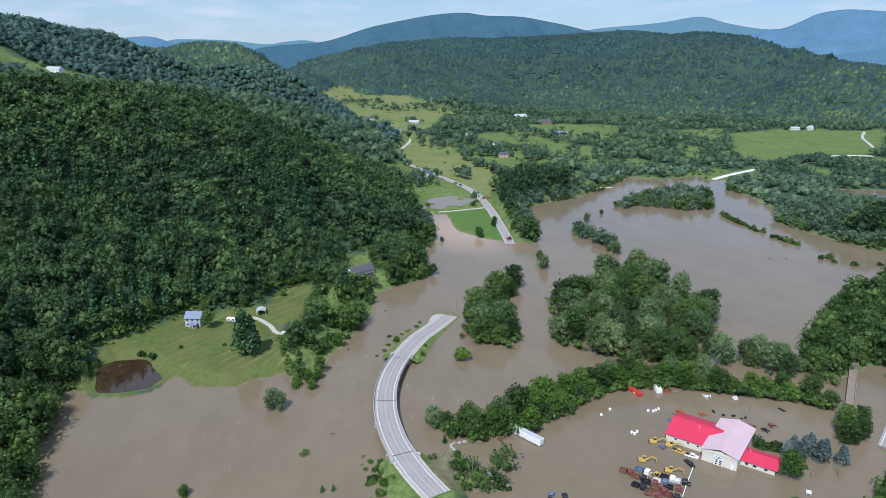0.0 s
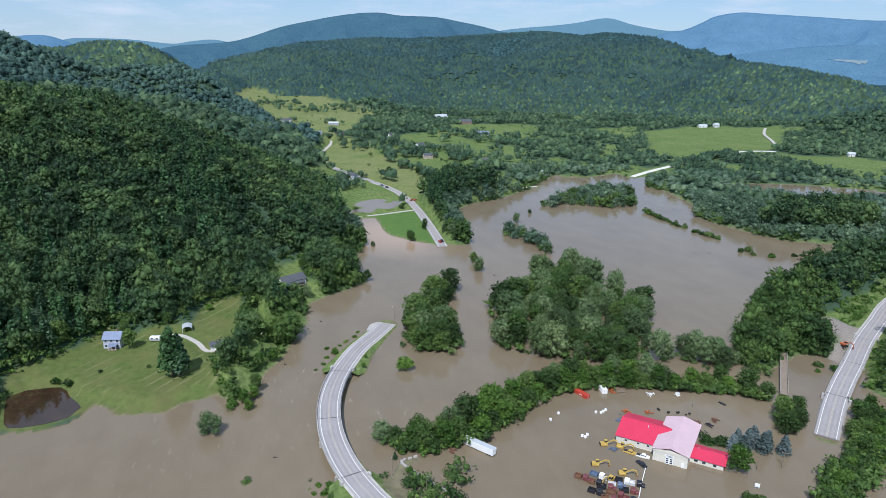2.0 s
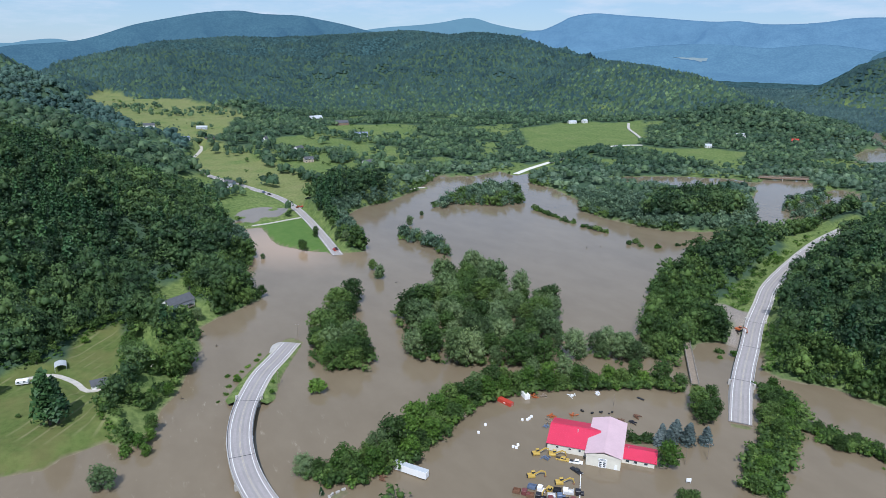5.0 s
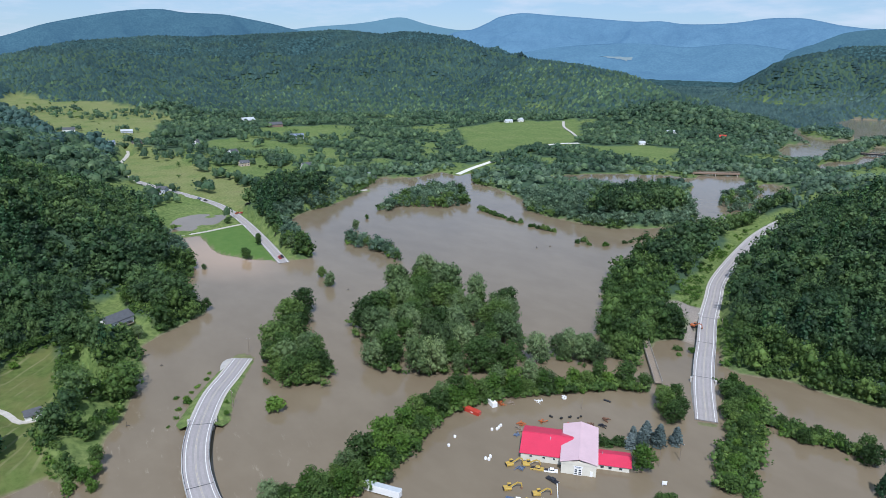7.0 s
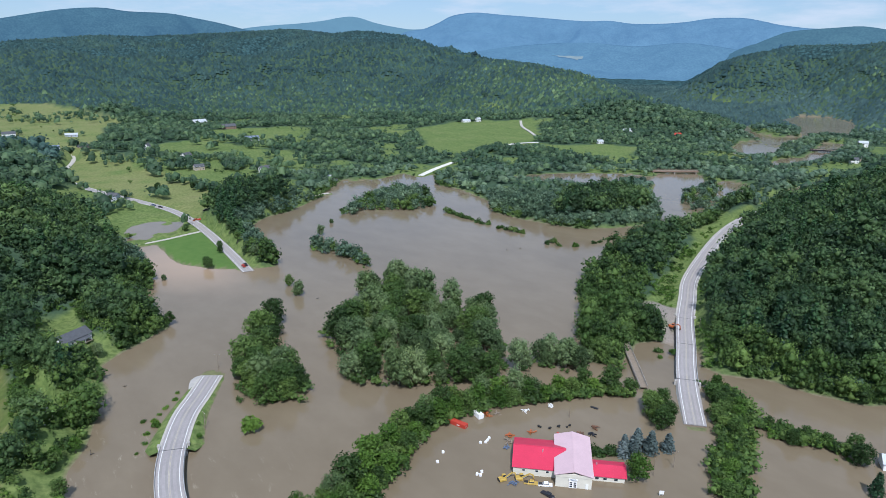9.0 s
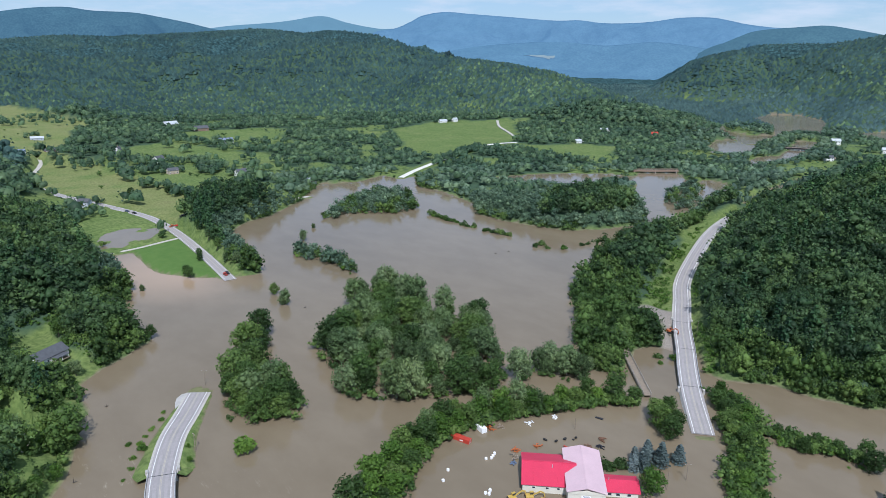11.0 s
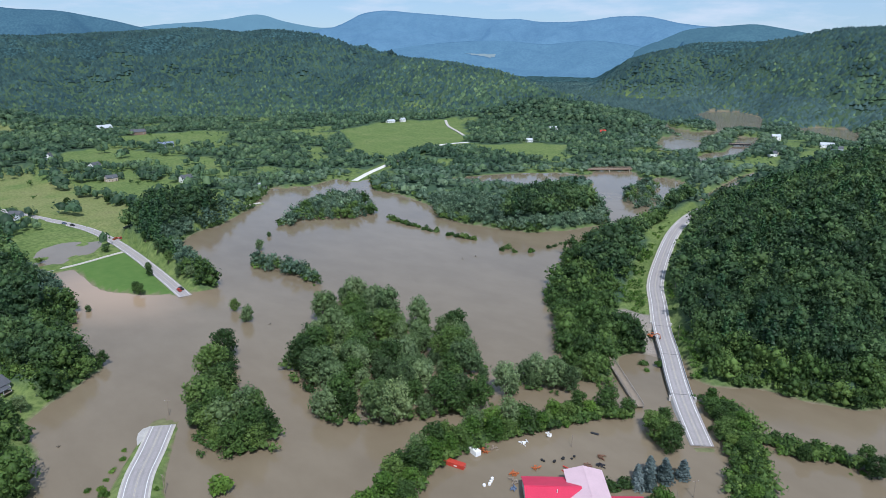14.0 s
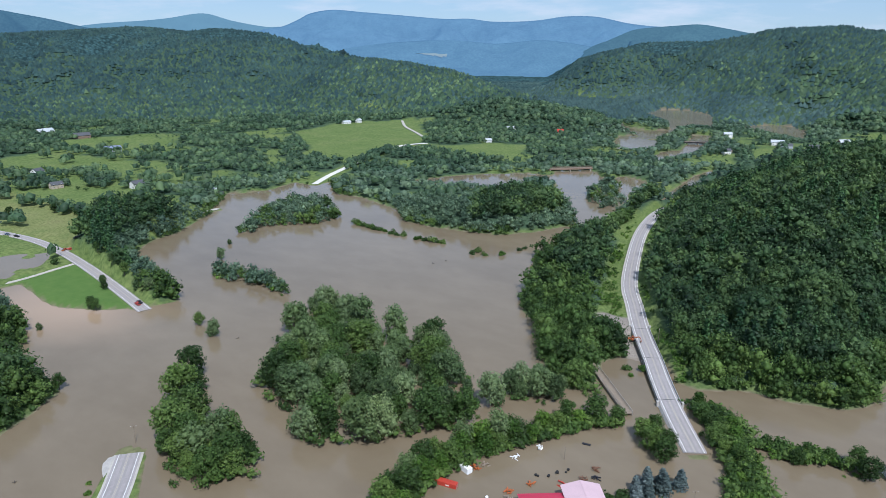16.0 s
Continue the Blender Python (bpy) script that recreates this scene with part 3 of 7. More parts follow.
MOUNTAIN_B = [(2245, 4123, 152), (2421, 4017, 230), (2536, 3942, 255), (2623, 3882, 300), (2680, 3841, 335), (2791, 3757, 357), (2927, 3647, 346), (3086, 3507, 332), (3299, 3297, 311), (3410, 3176, 313), (3503, 3068, 297), (3614, 2929, 298), (3698, 2816, 309), (3777, 2703, 329), (3871, 2558, 330), (3925, 2469, 313), (3977, 2380, 291), (4041, 2261, 274), (4115, 2113, 258), (4246, 1812, 163)]
MOUNTAIN_C = [(3204, 2300, 96), (3283, 2179, 150), (3311, 2033, 213), (3351, 1961, 241), (3393, 1769, 257), (3391, 1653, 261), (3386, 1538, 244), (3433, 1420, 219), (3490, 1256, 177)]
MOUNTAIN_D = [(-1679, 4177, 129), (-1549, 4227, 160), (-1461, 4311, 146), (-1396, 4385, 131), (-1307, 4464, 161), (-1173, 4501, 172), (-1098, 4520, 157), (-1024, 4537, 125), (-902, 4563, 70)]
MOUNTAIN_F = [(2243, 3416, 70), (2343, 3344, 97), (2537, 3191, 144), (2724, 3025, 170), (2885, 2833, 179), (3025, 2626, 163), (3174, 2432, 183), (3309, 2231, 156), (3402, 2076, 117), (3512, 1868, 68)]
MOUNTAIN_E = [(-1249, 4636, 99), (-1086, 4677, 151), (-989, 4698, 158), (-756, 4741, 154), (-515, 4774, 132), (-407, 4784, 147), (-263, 4794, 159), (-118, 4800, 132)]

def curve_through(pts, step):
    """A smooth line through the given points, resampled at about the given step."""
    p = np.array(pts, float)
    p = np.vstack([2 * p[0] - p[1], p, 2 * p[-1] - p[-2]])
    out = []
    for i in range(1, len(p) - 2):
        n = max(1, int(np.linalg.norm(p[i + 1] - p[i]) / step))
        for s in np.arange(n) / n:
            a, b, c, d = p[i - 1], p[i], p[i + 1], p[i + 2]
            out.append(0.5 * (2 * b + (c - a) * s + (2 * a - 5 * b + 4 * c - d) * s * s + (3 * b - a - 3 * c + d) * s**3))
    out.append(p[-2])
    return np.array(out)


def line_dist(pts, x, y):
    """Distance to a polyline, and the place along it (whole number: the segment)."""
    p = np.array(pts, float)
    best, where = np.full(x.shape, 1e9), np.zeros(x.shape)
    for i in range(len(p) - 1):
        a, d = p[i, :2], p[i + 1, :2] - p[i, :2]
        s = np.clip(((x - a[0]) * d[0] + (y - a[1]) * d[1]) / (d @ d + 1e-9), 0, 1)
        q = np.hypot(x - a[0] - s * d[0], y - a[1] - s * d[1])
        m = q < best
        best, where = np.where(m, q, best), np.where(m, i + s, where)
    return best, where


def inside(poly, x, y):
    p = np.array(poly, float)[:, :2]
    r = np.zeros(x.shape, bool)
    for a, b in zip(p, np.roll(p, -1, 0)):
        if a[1] != b[1]:
            r ^= ((a[1] > y) != (b[1] > y)) & (x < (b[0] - a[0]) * (y - a[1]) / (b[1] - a[1]) + a[0])
    return r


def area_dist(poly, x, y):
    """Signed distance to an outline: below zero inside."""
    d, _ = line_dist(list(poly) + [poly[0]], x, y)
    return np.where(inside(poly, x, y), -d, d)


def lattice(x, y, size, seed):
    """Smooth value noise in -1..1, for large forms."""
    rs = np.random.RandomState(seed)
    tab = rs.rand(64, 64) * 2 - 1
    u, v = x / size, y / size
    i, j = np.floor(u).astype(int), np.floor(v).astype(int)
    a, b = u - i, v - j
    a, b = a * a * (3 - 2 * a), b * b * (3 - 2 * b)
    t = lambda m, n: tab[m % 64, n % 64]
    return (t(i, j) * (1 - a) + t(i + 1, j) * a) * (1 - b) + (t(i, j + 1) * (1 - a) + t(i + 1, j + 1) * a) * b


FLOOD = SHORE_WEST + SHORE_NORTH + SHORE_EAST + [(900, 60), (900, -500), (-500, -500), (-330, 60), (-100, 150)]
ISLES = [BANK_YARD, SHOAL]
WATERS = [FLOOD, BACKWATER, UPRIVER, UPRIVER_MID, UPRIVER_LOW, UPRIVER_NEAR, UPRIVER_EAST, FLOODED_LANE]
# crest, half-width of the hill, from crest to foot
HILLS = [(RIDGE_WEST, 420, 420), (RIDGE_WEST_BACK, 640, 500),
         (RIDGE_CENTRE, [900, 1000, 1150, 1200, 1200, 1200, 1150, 1100, 1050, 1000, 950, 850, 700, 560, 480, 430, 380, 320, 260, 200, 140], 300),
         (RIDGE_EAST_BACK, [60, 160, 330, 480, 540, 560, 600, 620, 680, 740, 780, 780, 740, 700], 350), (RIDGE_EAST, 350, 330)]
# open ground that lies low under the hills, and its height
LOW = [(MEADOW_HOUSES, 3.5), (LAWN_RANCH, 3.0), (VILLAGE_GREEN, 4.0), (VERGE_EAST, 2.6), (CLEARING_EAST, 4.0), (GREEN_FIELD, 1.5), (WEST_FIELD, 2.5),
       (HAY_FIELD, 4.0), (CENTRE_FIELD, 6.0), (FAR_FIELD, 7.0), (EAST_FIELD, 4.0), (TERRACE_FIELD, 9.0), (HILL_FIELD, 14.0)]
ROADS = [(ROAD_SOUTH, 6.5, (3.6, 9.0)), (ROAD_EAST, 5.2, (0.0, 2.6)), (ROAD_NORTH, 5.5, None), (ROAD_FARM, 3.5, None),
         (ROAD_PALE, 4.5, None), (LANE_DYKE, 2.5, None), (LANE_HOUSES, 2.2, None), (ROAD_RIVER, 3.5, None)]
ROAD_LINES = [(curve_through(r, 6.0), w, span, len(r)) for r, w, span in ROADS]
OPEN = [(MEADOW_HOUSES, "mown"), (LAWN_RANCH, "grass"), (GREEN_FIELD, "lush"), (WEST_FIELD, "grass"), (HAY_FIELD, "hay"),
        (HILL_FIELD, "hay"), (CENTRE_FIELD, "grass"), (TERRACE_FIELD, "grass"), (GREEN_STRIP, "grass"), (FAR_FIELD, "grass"),
        (EAST_FIELD, "grass"), (PASTURE_ROAD, "hay"), (VILLAGE_GREEN, "grass"), (VERGE_EAST, "grass"), (GRAVEL_LOT, "gravel"), (CLEARING_EAST, "grass"), (BACK_CLEARING, "grass"), (HILL_YARD, "grass")]


def clearings(x, y):
    """Below zero in the brushy openings of the valley floor."""
    return lattice(x, y, 75, 41) * 0.6 + lattice(x, y, 26, 42) * 0.4 + 0.10


def shore(x, y):
    """Distance from the flood's edge, below zero in the water."""
    d = np.full(x.shape, 1e9)
    for w in WATERS:
        d = np.minimum(d, area_dist(w, x, y))
    for isle in ISLES:
        d = np.maximum(d, -area_dist(isle, x, y))
    return d + lattice(x, y, 9, 3) * 1.2


def height(x, y):
    x, y = np.asarray(x, float), np.asarray(y, float)
    sd = shore(x, y)
    z = np.where(sd > 0, np.minimum(sd * 0.10, 1.2) + np.clip(sd - 12, 0, 500) * 0.008, np.maximum(sd * 0.25, -2.0))
    hill = np.zeros(x.shape)
    # ravines and spurs on the middle of the slopes
    gully = np.clip(np.hypot(x, y) / 900 - 0.4, 0.15, 1) * (0.9 * np.abs(lattice(x + 0.4 * y, y, 230, 15)) + 0.6 * np.abs(lattice(x, y - 0.3 * x, 105, 17)) + 0.25 * lattice(x, y, 48, 19))
    for crest, front, back in HILLS:
        c = np.array(crest, float)
        wides = front if isinstance(front, list) else [front] * len(c)
        for k in range(len(c) - 1):
            a, e = c[k, :2], c[k + 1, :2] - c[k, :2]
            s = np.clip(((x - a[0]) * e[0] + (y - a[1]) * e[1]) / (e @ e), 0, 1)
            d = np.hypot(x - a[0] - s * e[0], y - a[1] - s * e[1])
            side = e[0] * (y - a[1]) - e[1] * (x - a[0])
            home = e[0] * (60 - a[1]) - e[1] * (-15 - a[0])
            wide = np.where(side * home > 0, wides[k] + s * (wides[k + 1] - wides[k]), back)
            top = np.maximum(c[k, 2] + s * (c[k + 1, 2] - c[k, 2]), 2)
            fall = (0.5 + 0.5 * np.cos(np.pi * np.clip(d / wide, 0, 1))) ** 1.15
            hill = np.maximum(hill, top * (fall - 1.15 * gully * fall * (1 - fall)))
    hill = hill + lattice(x, y, 70, 7) * 3.5 * np.clip(hill / 40, 0, 1)
    z = z + np.where(sd > 0, np.minimum(hill, np.maximum(sd - 4, 0) * 0.5), 0)
    tall = z > 2.5
    for poly, low in LOW:
        z[tall] = np.minimum(z[tall], low + np.clip(area_dist(poly, x[tall], y[tall]) + 6, 0, None) * (0.45 if low < 12 else 0.8))
    rim = np.clip((np.hypot(x, y) - 4250) / 500, 0, 1)
    z = np.where(rim > 0, np.maximum(z, rim * rim * (3 - 2 * rim) * (52 + 12 * lattice(x, y, 300, 9))), z)
    for line, w, span, n in ROAD_LINES:
        near = (x > line[:, 0].min() - 40) & (x < line[:, 0].max() + 40) & (y > line[:, 1].min() - 40) & (y < line[:, 1].max() + 40)
        if not near.any():
            continue
        d, s = line_dist(line, x[near], y[near])
        k = s / (len(line) - 1) * (n - 1)
        rz = np.interp(s, range(len(line)), line[:, 2]) - 0.30
        bank = rz - np.clip(d - w, 0, None) * 0.55
        flat = np.where(d < w + 3.0, rz, z[near])
        if span:
            on = (k > span[0]) & (k < span[1])
            bank, flat = np.where(on, -9, bank), np.where(on, np.minimum(z[near], rz - 2.2), flat)
        z[near] = np.where(d < w + 3.0, np.minimum(np.maximum(z[near], bank), np.maximum(flat, bank)), np.maximum(z[near], bank))
    for poly, level in ((POND_WEST, 0.62), (POND_FIELD, 1.0)):
        dp = area_dist(poly, x, y)
        z = np.where(dp < 6, np.minimum(np.maximum(z, level + 0.3), np.where(dp < 0, level - 0.4, level - 0.4 + dp * 0.14) + (0.45 * lattice(x, y, 11, 71) + 0.2 if level == 1.0 else 0)), z)
    return z


def mesh_from(name, verts, faces, mat, smooth=False, attrs=()):
    """Links a mesh made of arrays. attrs: (name, value per vertex)."""
    me = bpy.data.meshes.new(name)
    v, f = np.asarray(verts, np.float32), np.asarray(faces, np.int32)
    me.vertices.add(len(v))
    me.vertices.foreach_set("co", v.ravel())
    k = f.shape[1]
    me.loops.add(f.size)
    me.loops.foreach_set("vertex_index", f.ravel())
    me.polygons.add(len(f))
    me.polygons.foreach_set("loop_start", np.arange(0, f.size, k, dtype=np.int32))
    me.polygons.foreach_set("loop_total", np.full(len(f), k, np.int32))
    if smooth:
        me.polygons.foreach_set("use_smooth", np.ones(len(f), bool))
    for an, val in attrs:
        me.attributes.new(an, "FLOAT", "POINT").data.foreach_set("value", np.asarray(val, np.float32))
    me.update(calc_edges=True)
    me.validate()
    me.materials.append(mat)
    return new(name, me)


def grid_faces(rows, cols, wrap=False):
    i, j = np.meshgrid(np.arange(rows - 1), np.arange(cols if wrap else cols - 1), indexing="ij")
    a, b = i * cols + j, i * cols + (j + 1) % cols
    return np.stack([a, b, b + cols, a + cols], -1).reshape(-1, 4)


# ---------------------------------------------------------------- ground and water
bear = np.radians(np.concatenate([np.arange(-44, 104, 0.33), np.arange(104, 316, 4.0)]))
radii = np.concatenate([[0.0, 80, 140, 180], np.geomspace(200, 1000, 200), np.geomspace(1010, 4900, 130)])
gr, gb = np.meshgrid(radii, bear, indexing="ij")
gx, gy = (gr * np.sin(gb)).ravel(), (gr * np.cos(gb)).ravel()
gz = height(gx, gy)
masks = {k: np.zeros(gx.shape) for k in ("grass", "hay", "mown", "lush", "gravel", "mud")}
for poly, kind in OPEN:
    soft = 3.0
    masks[kind] = np.maximum(masks[kind], np.clip(0.5 - (area_dist(poly, gx, gy) + lattice(gx, gy, 14, 11) * 4) / soft, 0, 1))
for line, w, span, n in ROAD_LINES:
    d, _ = line_dist(line[::2], gx, gy)
    masks["grass"] = np.maximum(masks["grass"], np.clip((w + 9 - d) / 4, 0, 1))
gsd = shore(gx, gy)
masks["grass"] = np.maximum(masks["grass"], np.clip((-0.02 - clearings(gx, gy)) * 6, 0, 1) * (gz < 15) * (gz > 0.3) * (np.hypot(gx, gy) > 600))
masks["grass"] = np.maximum(masks["grass"], np.clip(1 - np.abs(gsd - 3) / 6, 0, 1) * 0.9)
masks["grass"] = np.maximum(masks["grass"], np.clip(0.5 - area_dist(YARD_SLOPE, gx, gy) / 6, 0, 1))
masks["grass"] = np.maximum(masks["grass"], 0.8 * np.clip(0.5 - area_dist(VILLAGE, gx, gy) / 8, 0, 1))
masks["mud"] = np.maximum(np.clip(1 - gz / 0.18, 0, 1), np.clip(0.5 - area_dist(SHOAL, gx, gy), 0, 1))
masks["mud"] = np.maximum(masks["mud"], 0.7 * np.clip(0.5 - area_dist(BANK_YARD, gx, gy) / 2 + lattice(gx, gy, 6, 13), 0, 1))
ground = mesh_from("ground", np.stack([gx, gy, gz], 1), grid_faces(len(radii), len(bear), True), LAND, True, list(masks.items()))
tagged(ground, "valley floor and hills with meadows, woods and muddy banks", "ground", kind="structure")

wx, wy = np.meshgrid(np.arange(-1000, 2000, 25.0), np.arange(-600, 1300, 25.0), indexing="ij")
silt = np.clip(1.4 - np.hypot((wx - 95) / 38, (wy - 576) / 62), 0, 1)
foam = sum(np.clip(1.2 - np.hypot((wx - a) / r, (wy - b) / r), 0, 1) for a, b, r in ((-18, 300, 45), (5, 330, 40), (-60, 262, 32), (35, 280, 30)))
water = mesh_from("water", np.stack([wx.ravel(), wy.ravel(), 0 * wx.ravel()], 1), grid_faces(*wx.shape)[:, ::-1], WATER, True, [("silt", silt.ravel()), ("foam", foam.ravel())])
tagged(water, "brown silty flood water, calm with faint ripples", "flood water", kind="structure")


def pond(name, poly, z, mat, label):
    bm = bmesh.new()
    line = curve_through(list(poly) + [poly[0]], 4)[:-1]
    c = line.mean(0)
    vs = [bm.verts.new((c[0] + (p[0] - c[0]) * 1.12, c[1] + (p[1] - c[1]) * 1.12, z)) for p in line]
    f = bm.faces.new(vs)
    if f.normal.z < 0:
        f.normal_flip()
    me = bpy.data.meshes.new(name)
    bm.to_mesh(me)
    me.materials.append(mat)
    return tagged(new(name, me), label, "pond", kind="structure")


k = Mat("dark_pond_water")
k.bump(k.noise(1.2, 2), 0.04, 0.05)
DARK_WATER = k.done(k.ramp(k.noise(9, 3), (0.35, (0.034, 0.021, 0.012)), (0.7, (0.058, 0.035, 0.02))), 0.06, 0, 0.5)
pond("pond", POND_FIELD, 1.0, WATER, "shallow standing water in a drowned meadow")
pond("pond", POND_WEST, 0.62, DARK_WATER, "still dark brown pond beside the meadow")


def mountain(name, crest, front, back, mat, label, rough, seed):
    """A far range: crest line with slopes to both sides, rumpled by ravines."""
    line = curve_through(crest, 22)
    across = np.concatenate([np.linspace(-1, 0, 44), np.linspace(0, 1, 6)[1:]])
    d = np.gradient(line[:, :2], axis=0)
    nrm = np.stack([-d[:, 1], d[:, 0]], 1) / (np.linalg.norm(d, axis=1)[:, None] + 1e-9)
    nrm *= np.sign((nrm * line[:, :2]).sum(1))[:, None]
    rows = []
    for a in across:
        off = a * (front if a < 0 else back)
        xy = line[:, :2] + nrm * off
        fall = (0.5 + 0.5 * math.cos(math.pi * a)) ** 0.9
        z = line[:, 2] * fall + (-1.5 * np.abs(lattice(xy[:, 0], xy[:, 1], 300, seed))) * rough * fall * min(1.0, abs(a) * 4)
        z += (lattice(xy[:, 0], xy[:, 1], 110, seed + 1) * 0.30 - 0.2 + lattice(xy[:, 0], xy[:, 1], 48, seed + 2) * 0.10) * rough * fall * min(1.0, abs(a) * 5)
        rows.append(np.column_stack([xy, z - 4]))
    v = np.concatenate(rows)
    ob = mesh_from(name, v, grid_faces(len(across), len(line)), mat, True)
    return tagged(ob, label, "mountains", kind="structure")


mountain("mountain_range", RIDGE_BLUE, 1100, 500, HAZE_MID, "long wooded mountain, blue-green haze painted into its colour", 95, 21)
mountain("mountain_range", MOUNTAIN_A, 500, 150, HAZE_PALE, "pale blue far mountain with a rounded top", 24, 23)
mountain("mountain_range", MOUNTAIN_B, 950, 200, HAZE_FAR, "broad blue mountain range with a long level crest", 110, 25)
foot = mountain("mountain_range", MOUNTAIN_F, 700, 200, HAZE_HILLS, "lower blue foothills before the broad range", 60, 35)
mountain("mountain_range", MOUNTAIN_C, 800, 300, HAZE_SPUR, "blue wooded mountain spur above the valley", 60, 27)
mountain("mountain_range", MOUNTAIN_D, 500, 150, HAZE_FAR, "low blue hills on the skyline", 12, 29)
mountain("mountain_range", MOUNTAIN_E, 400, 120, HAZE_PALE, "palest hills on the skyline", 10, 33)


def far_field(ob, x, y, rx, ry, turn, label):
    """A clearing on a far slope: the slope's own faces inside an uneven oval, lifted a little."""
    me = ob.data
    c = np.array([p.center[:] for p in me.polygons])
    dx, dy = c[:, 0] - x, c[:, 1] - y
    u, v = dx * math.cos(turn) + dy * math.sin(turn), dy * math.cos(turn) - dx * math.sin(turn)
    pick = np.nonzero((u / rx) ** 2 + (v / ry) ** 2 < 1 + 0.4 * lattice(c[:, 0], c[:, 1], 40, 91))[0]
    bm = bmesh.new()
    got = {}
    for i in pick:
        bm.faces.new([got.setdefault(k, None) or got.update({k: bm.verts.new(me.vertices[k].co + Vector((0, 0, 3)))}) or got[k] for k in me.polygons[int(i)].vertices])
    out = bpy.data.meshes.new("clearing")
    bm.to_mesh(out)
    bm.free()
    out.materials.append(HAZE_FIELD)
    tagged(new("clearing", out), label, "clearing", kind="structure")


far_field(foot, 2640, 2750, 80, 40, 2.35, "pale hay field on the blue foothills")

# ---------------------------------------------------------------- trees
ICO_V, ICO_F = None, None


def ico():
    bm = bmesh.new()
    bmesh.ops.create_icosphere(bm, subdivisions=1, radius=1.0)
    v = np.array([p.co[:] for p in bm.verts])
    f = np.array([[q.index for q in g.verts] for g in bm.faces])
    bm.free()
    return v, f


ICO_V, ICO_F = ico()
ICO_F = ICO_F[ICO_V[ICO_F].mean(1)[:, 2] > -0.55]
OCT_V = np.array([(1, 0, 0), (0, 1, 0), (-1, 0, 0), (0, -1, 0), (0, 0, 1), (0, 0, -1)], float)
OCT_F = np.array([(0, 1, 4), (1, 2, 4), (2, 3, 4), (3, 0, 4), (1, 0, 5), (2, 1, 5), (3, 2, 5), (0, 3, 5)])


def crown_shape(rs, kind, lobes, cards, card_size, core=0.86, stretch=0.9, lump=(ICO_V, ICO_F)):
    """A crown for a tree one unit tall: lumps of foliage and many small turned leaf clumps."""
    V, F = [], []
    n = 0
    for i in range(lobes):
        if kind == "conifer":
            h = 0.16 + 0.78 * (i + 0.5) / lobes
            r = 0.20 * (1 - h) ** 0.85 + 0.02
            c = np.array([rs.normal(0, 0.008), rs.normal(0, 0.008), h])
            rad = np.array([r, r, 0.62 / lobes + 0.03])
        elif kind == "shrub":
            a, q = rs.rand() * 6.28, math.sqrt(rs.rand()) * 0.42
            c = np.array([math.cos(a) * q, math.sin(a) * q, 0.30 + 0.34 * rs.rand()])
            rad = np.array([0.30, 0.30, 0.30]) * (0.75 + 0.5 * rs.rand())
        else:
            a = 2.4 * i + rs.rand() * 0.9
            up = ((i + 0.5) / lobes) ** 0.8
            reach = (0.20 if kind == "round" else 0.15) * math.sin(math.pi * (0.16 + 0.76 * up)) ** 0.7 + 0.04
            q = reach * (0.55 + 0.6 * rs.rand())
            c = np.array([math.cos(a) * q, math.sin(a) * q, 0.20 + 0.64 * up + rs.normal(0, 0.02)])
            rad = np.array([1, 1, stretch]) * (0.100 + 0.075 * rs.rand()) * (0.82 if lobes > 20 else 1.0 if lobes > 8 else 1.5)
            if lobes == 1:
                c, rad = np.array([0, 0, 0.56]), np.array([0.36, 0.36, 0.42])
        body, skin = lump
        wob = 1 + rs.uniform(-0.38, 0.30, (len(body), 1))
        spin = rs.rand() * 6.28
        R = np.array([[math.cos(spin), -math.sin(spin), 0], [math.sin(spin), math.cos(spin), 0], [0, 0, 1]])
        V.append(c + (body @ R.T) * rad * wob * core)
        F.append(skin + n)
        n += len(body)
        for _ in range(cards):
            d = rs.normal(size=3)
            d[2] = abs(d[2]) * 0.9 - 0.25
            d /= np.linalg.norm(d)
            o = c + d * rad * rs.uniform(0.8, 1.3)
            nn = d + rs.normal(0, 0.65, 3)
            nn /= np.linalg.norm(nn)
            t = np.cross(nn, rs.normal(size=3))
            t /= np.linalg.norm(t) + 1e-9
            b = np.cross(nn, t)
            s = card_size * rs.uniform(0.6, 1.35)
            V.append(np.array([o + t * s, o - t * 0.6 * s + b * 0.8 * s, o - t * 0.6 * s - b * 0.8 * s - nn * 0.25 * s]))
            F.append(np.array([[n, n + 1, n + 2]]))
            n += 3
    return np.vstack(V), np.vstack(F)


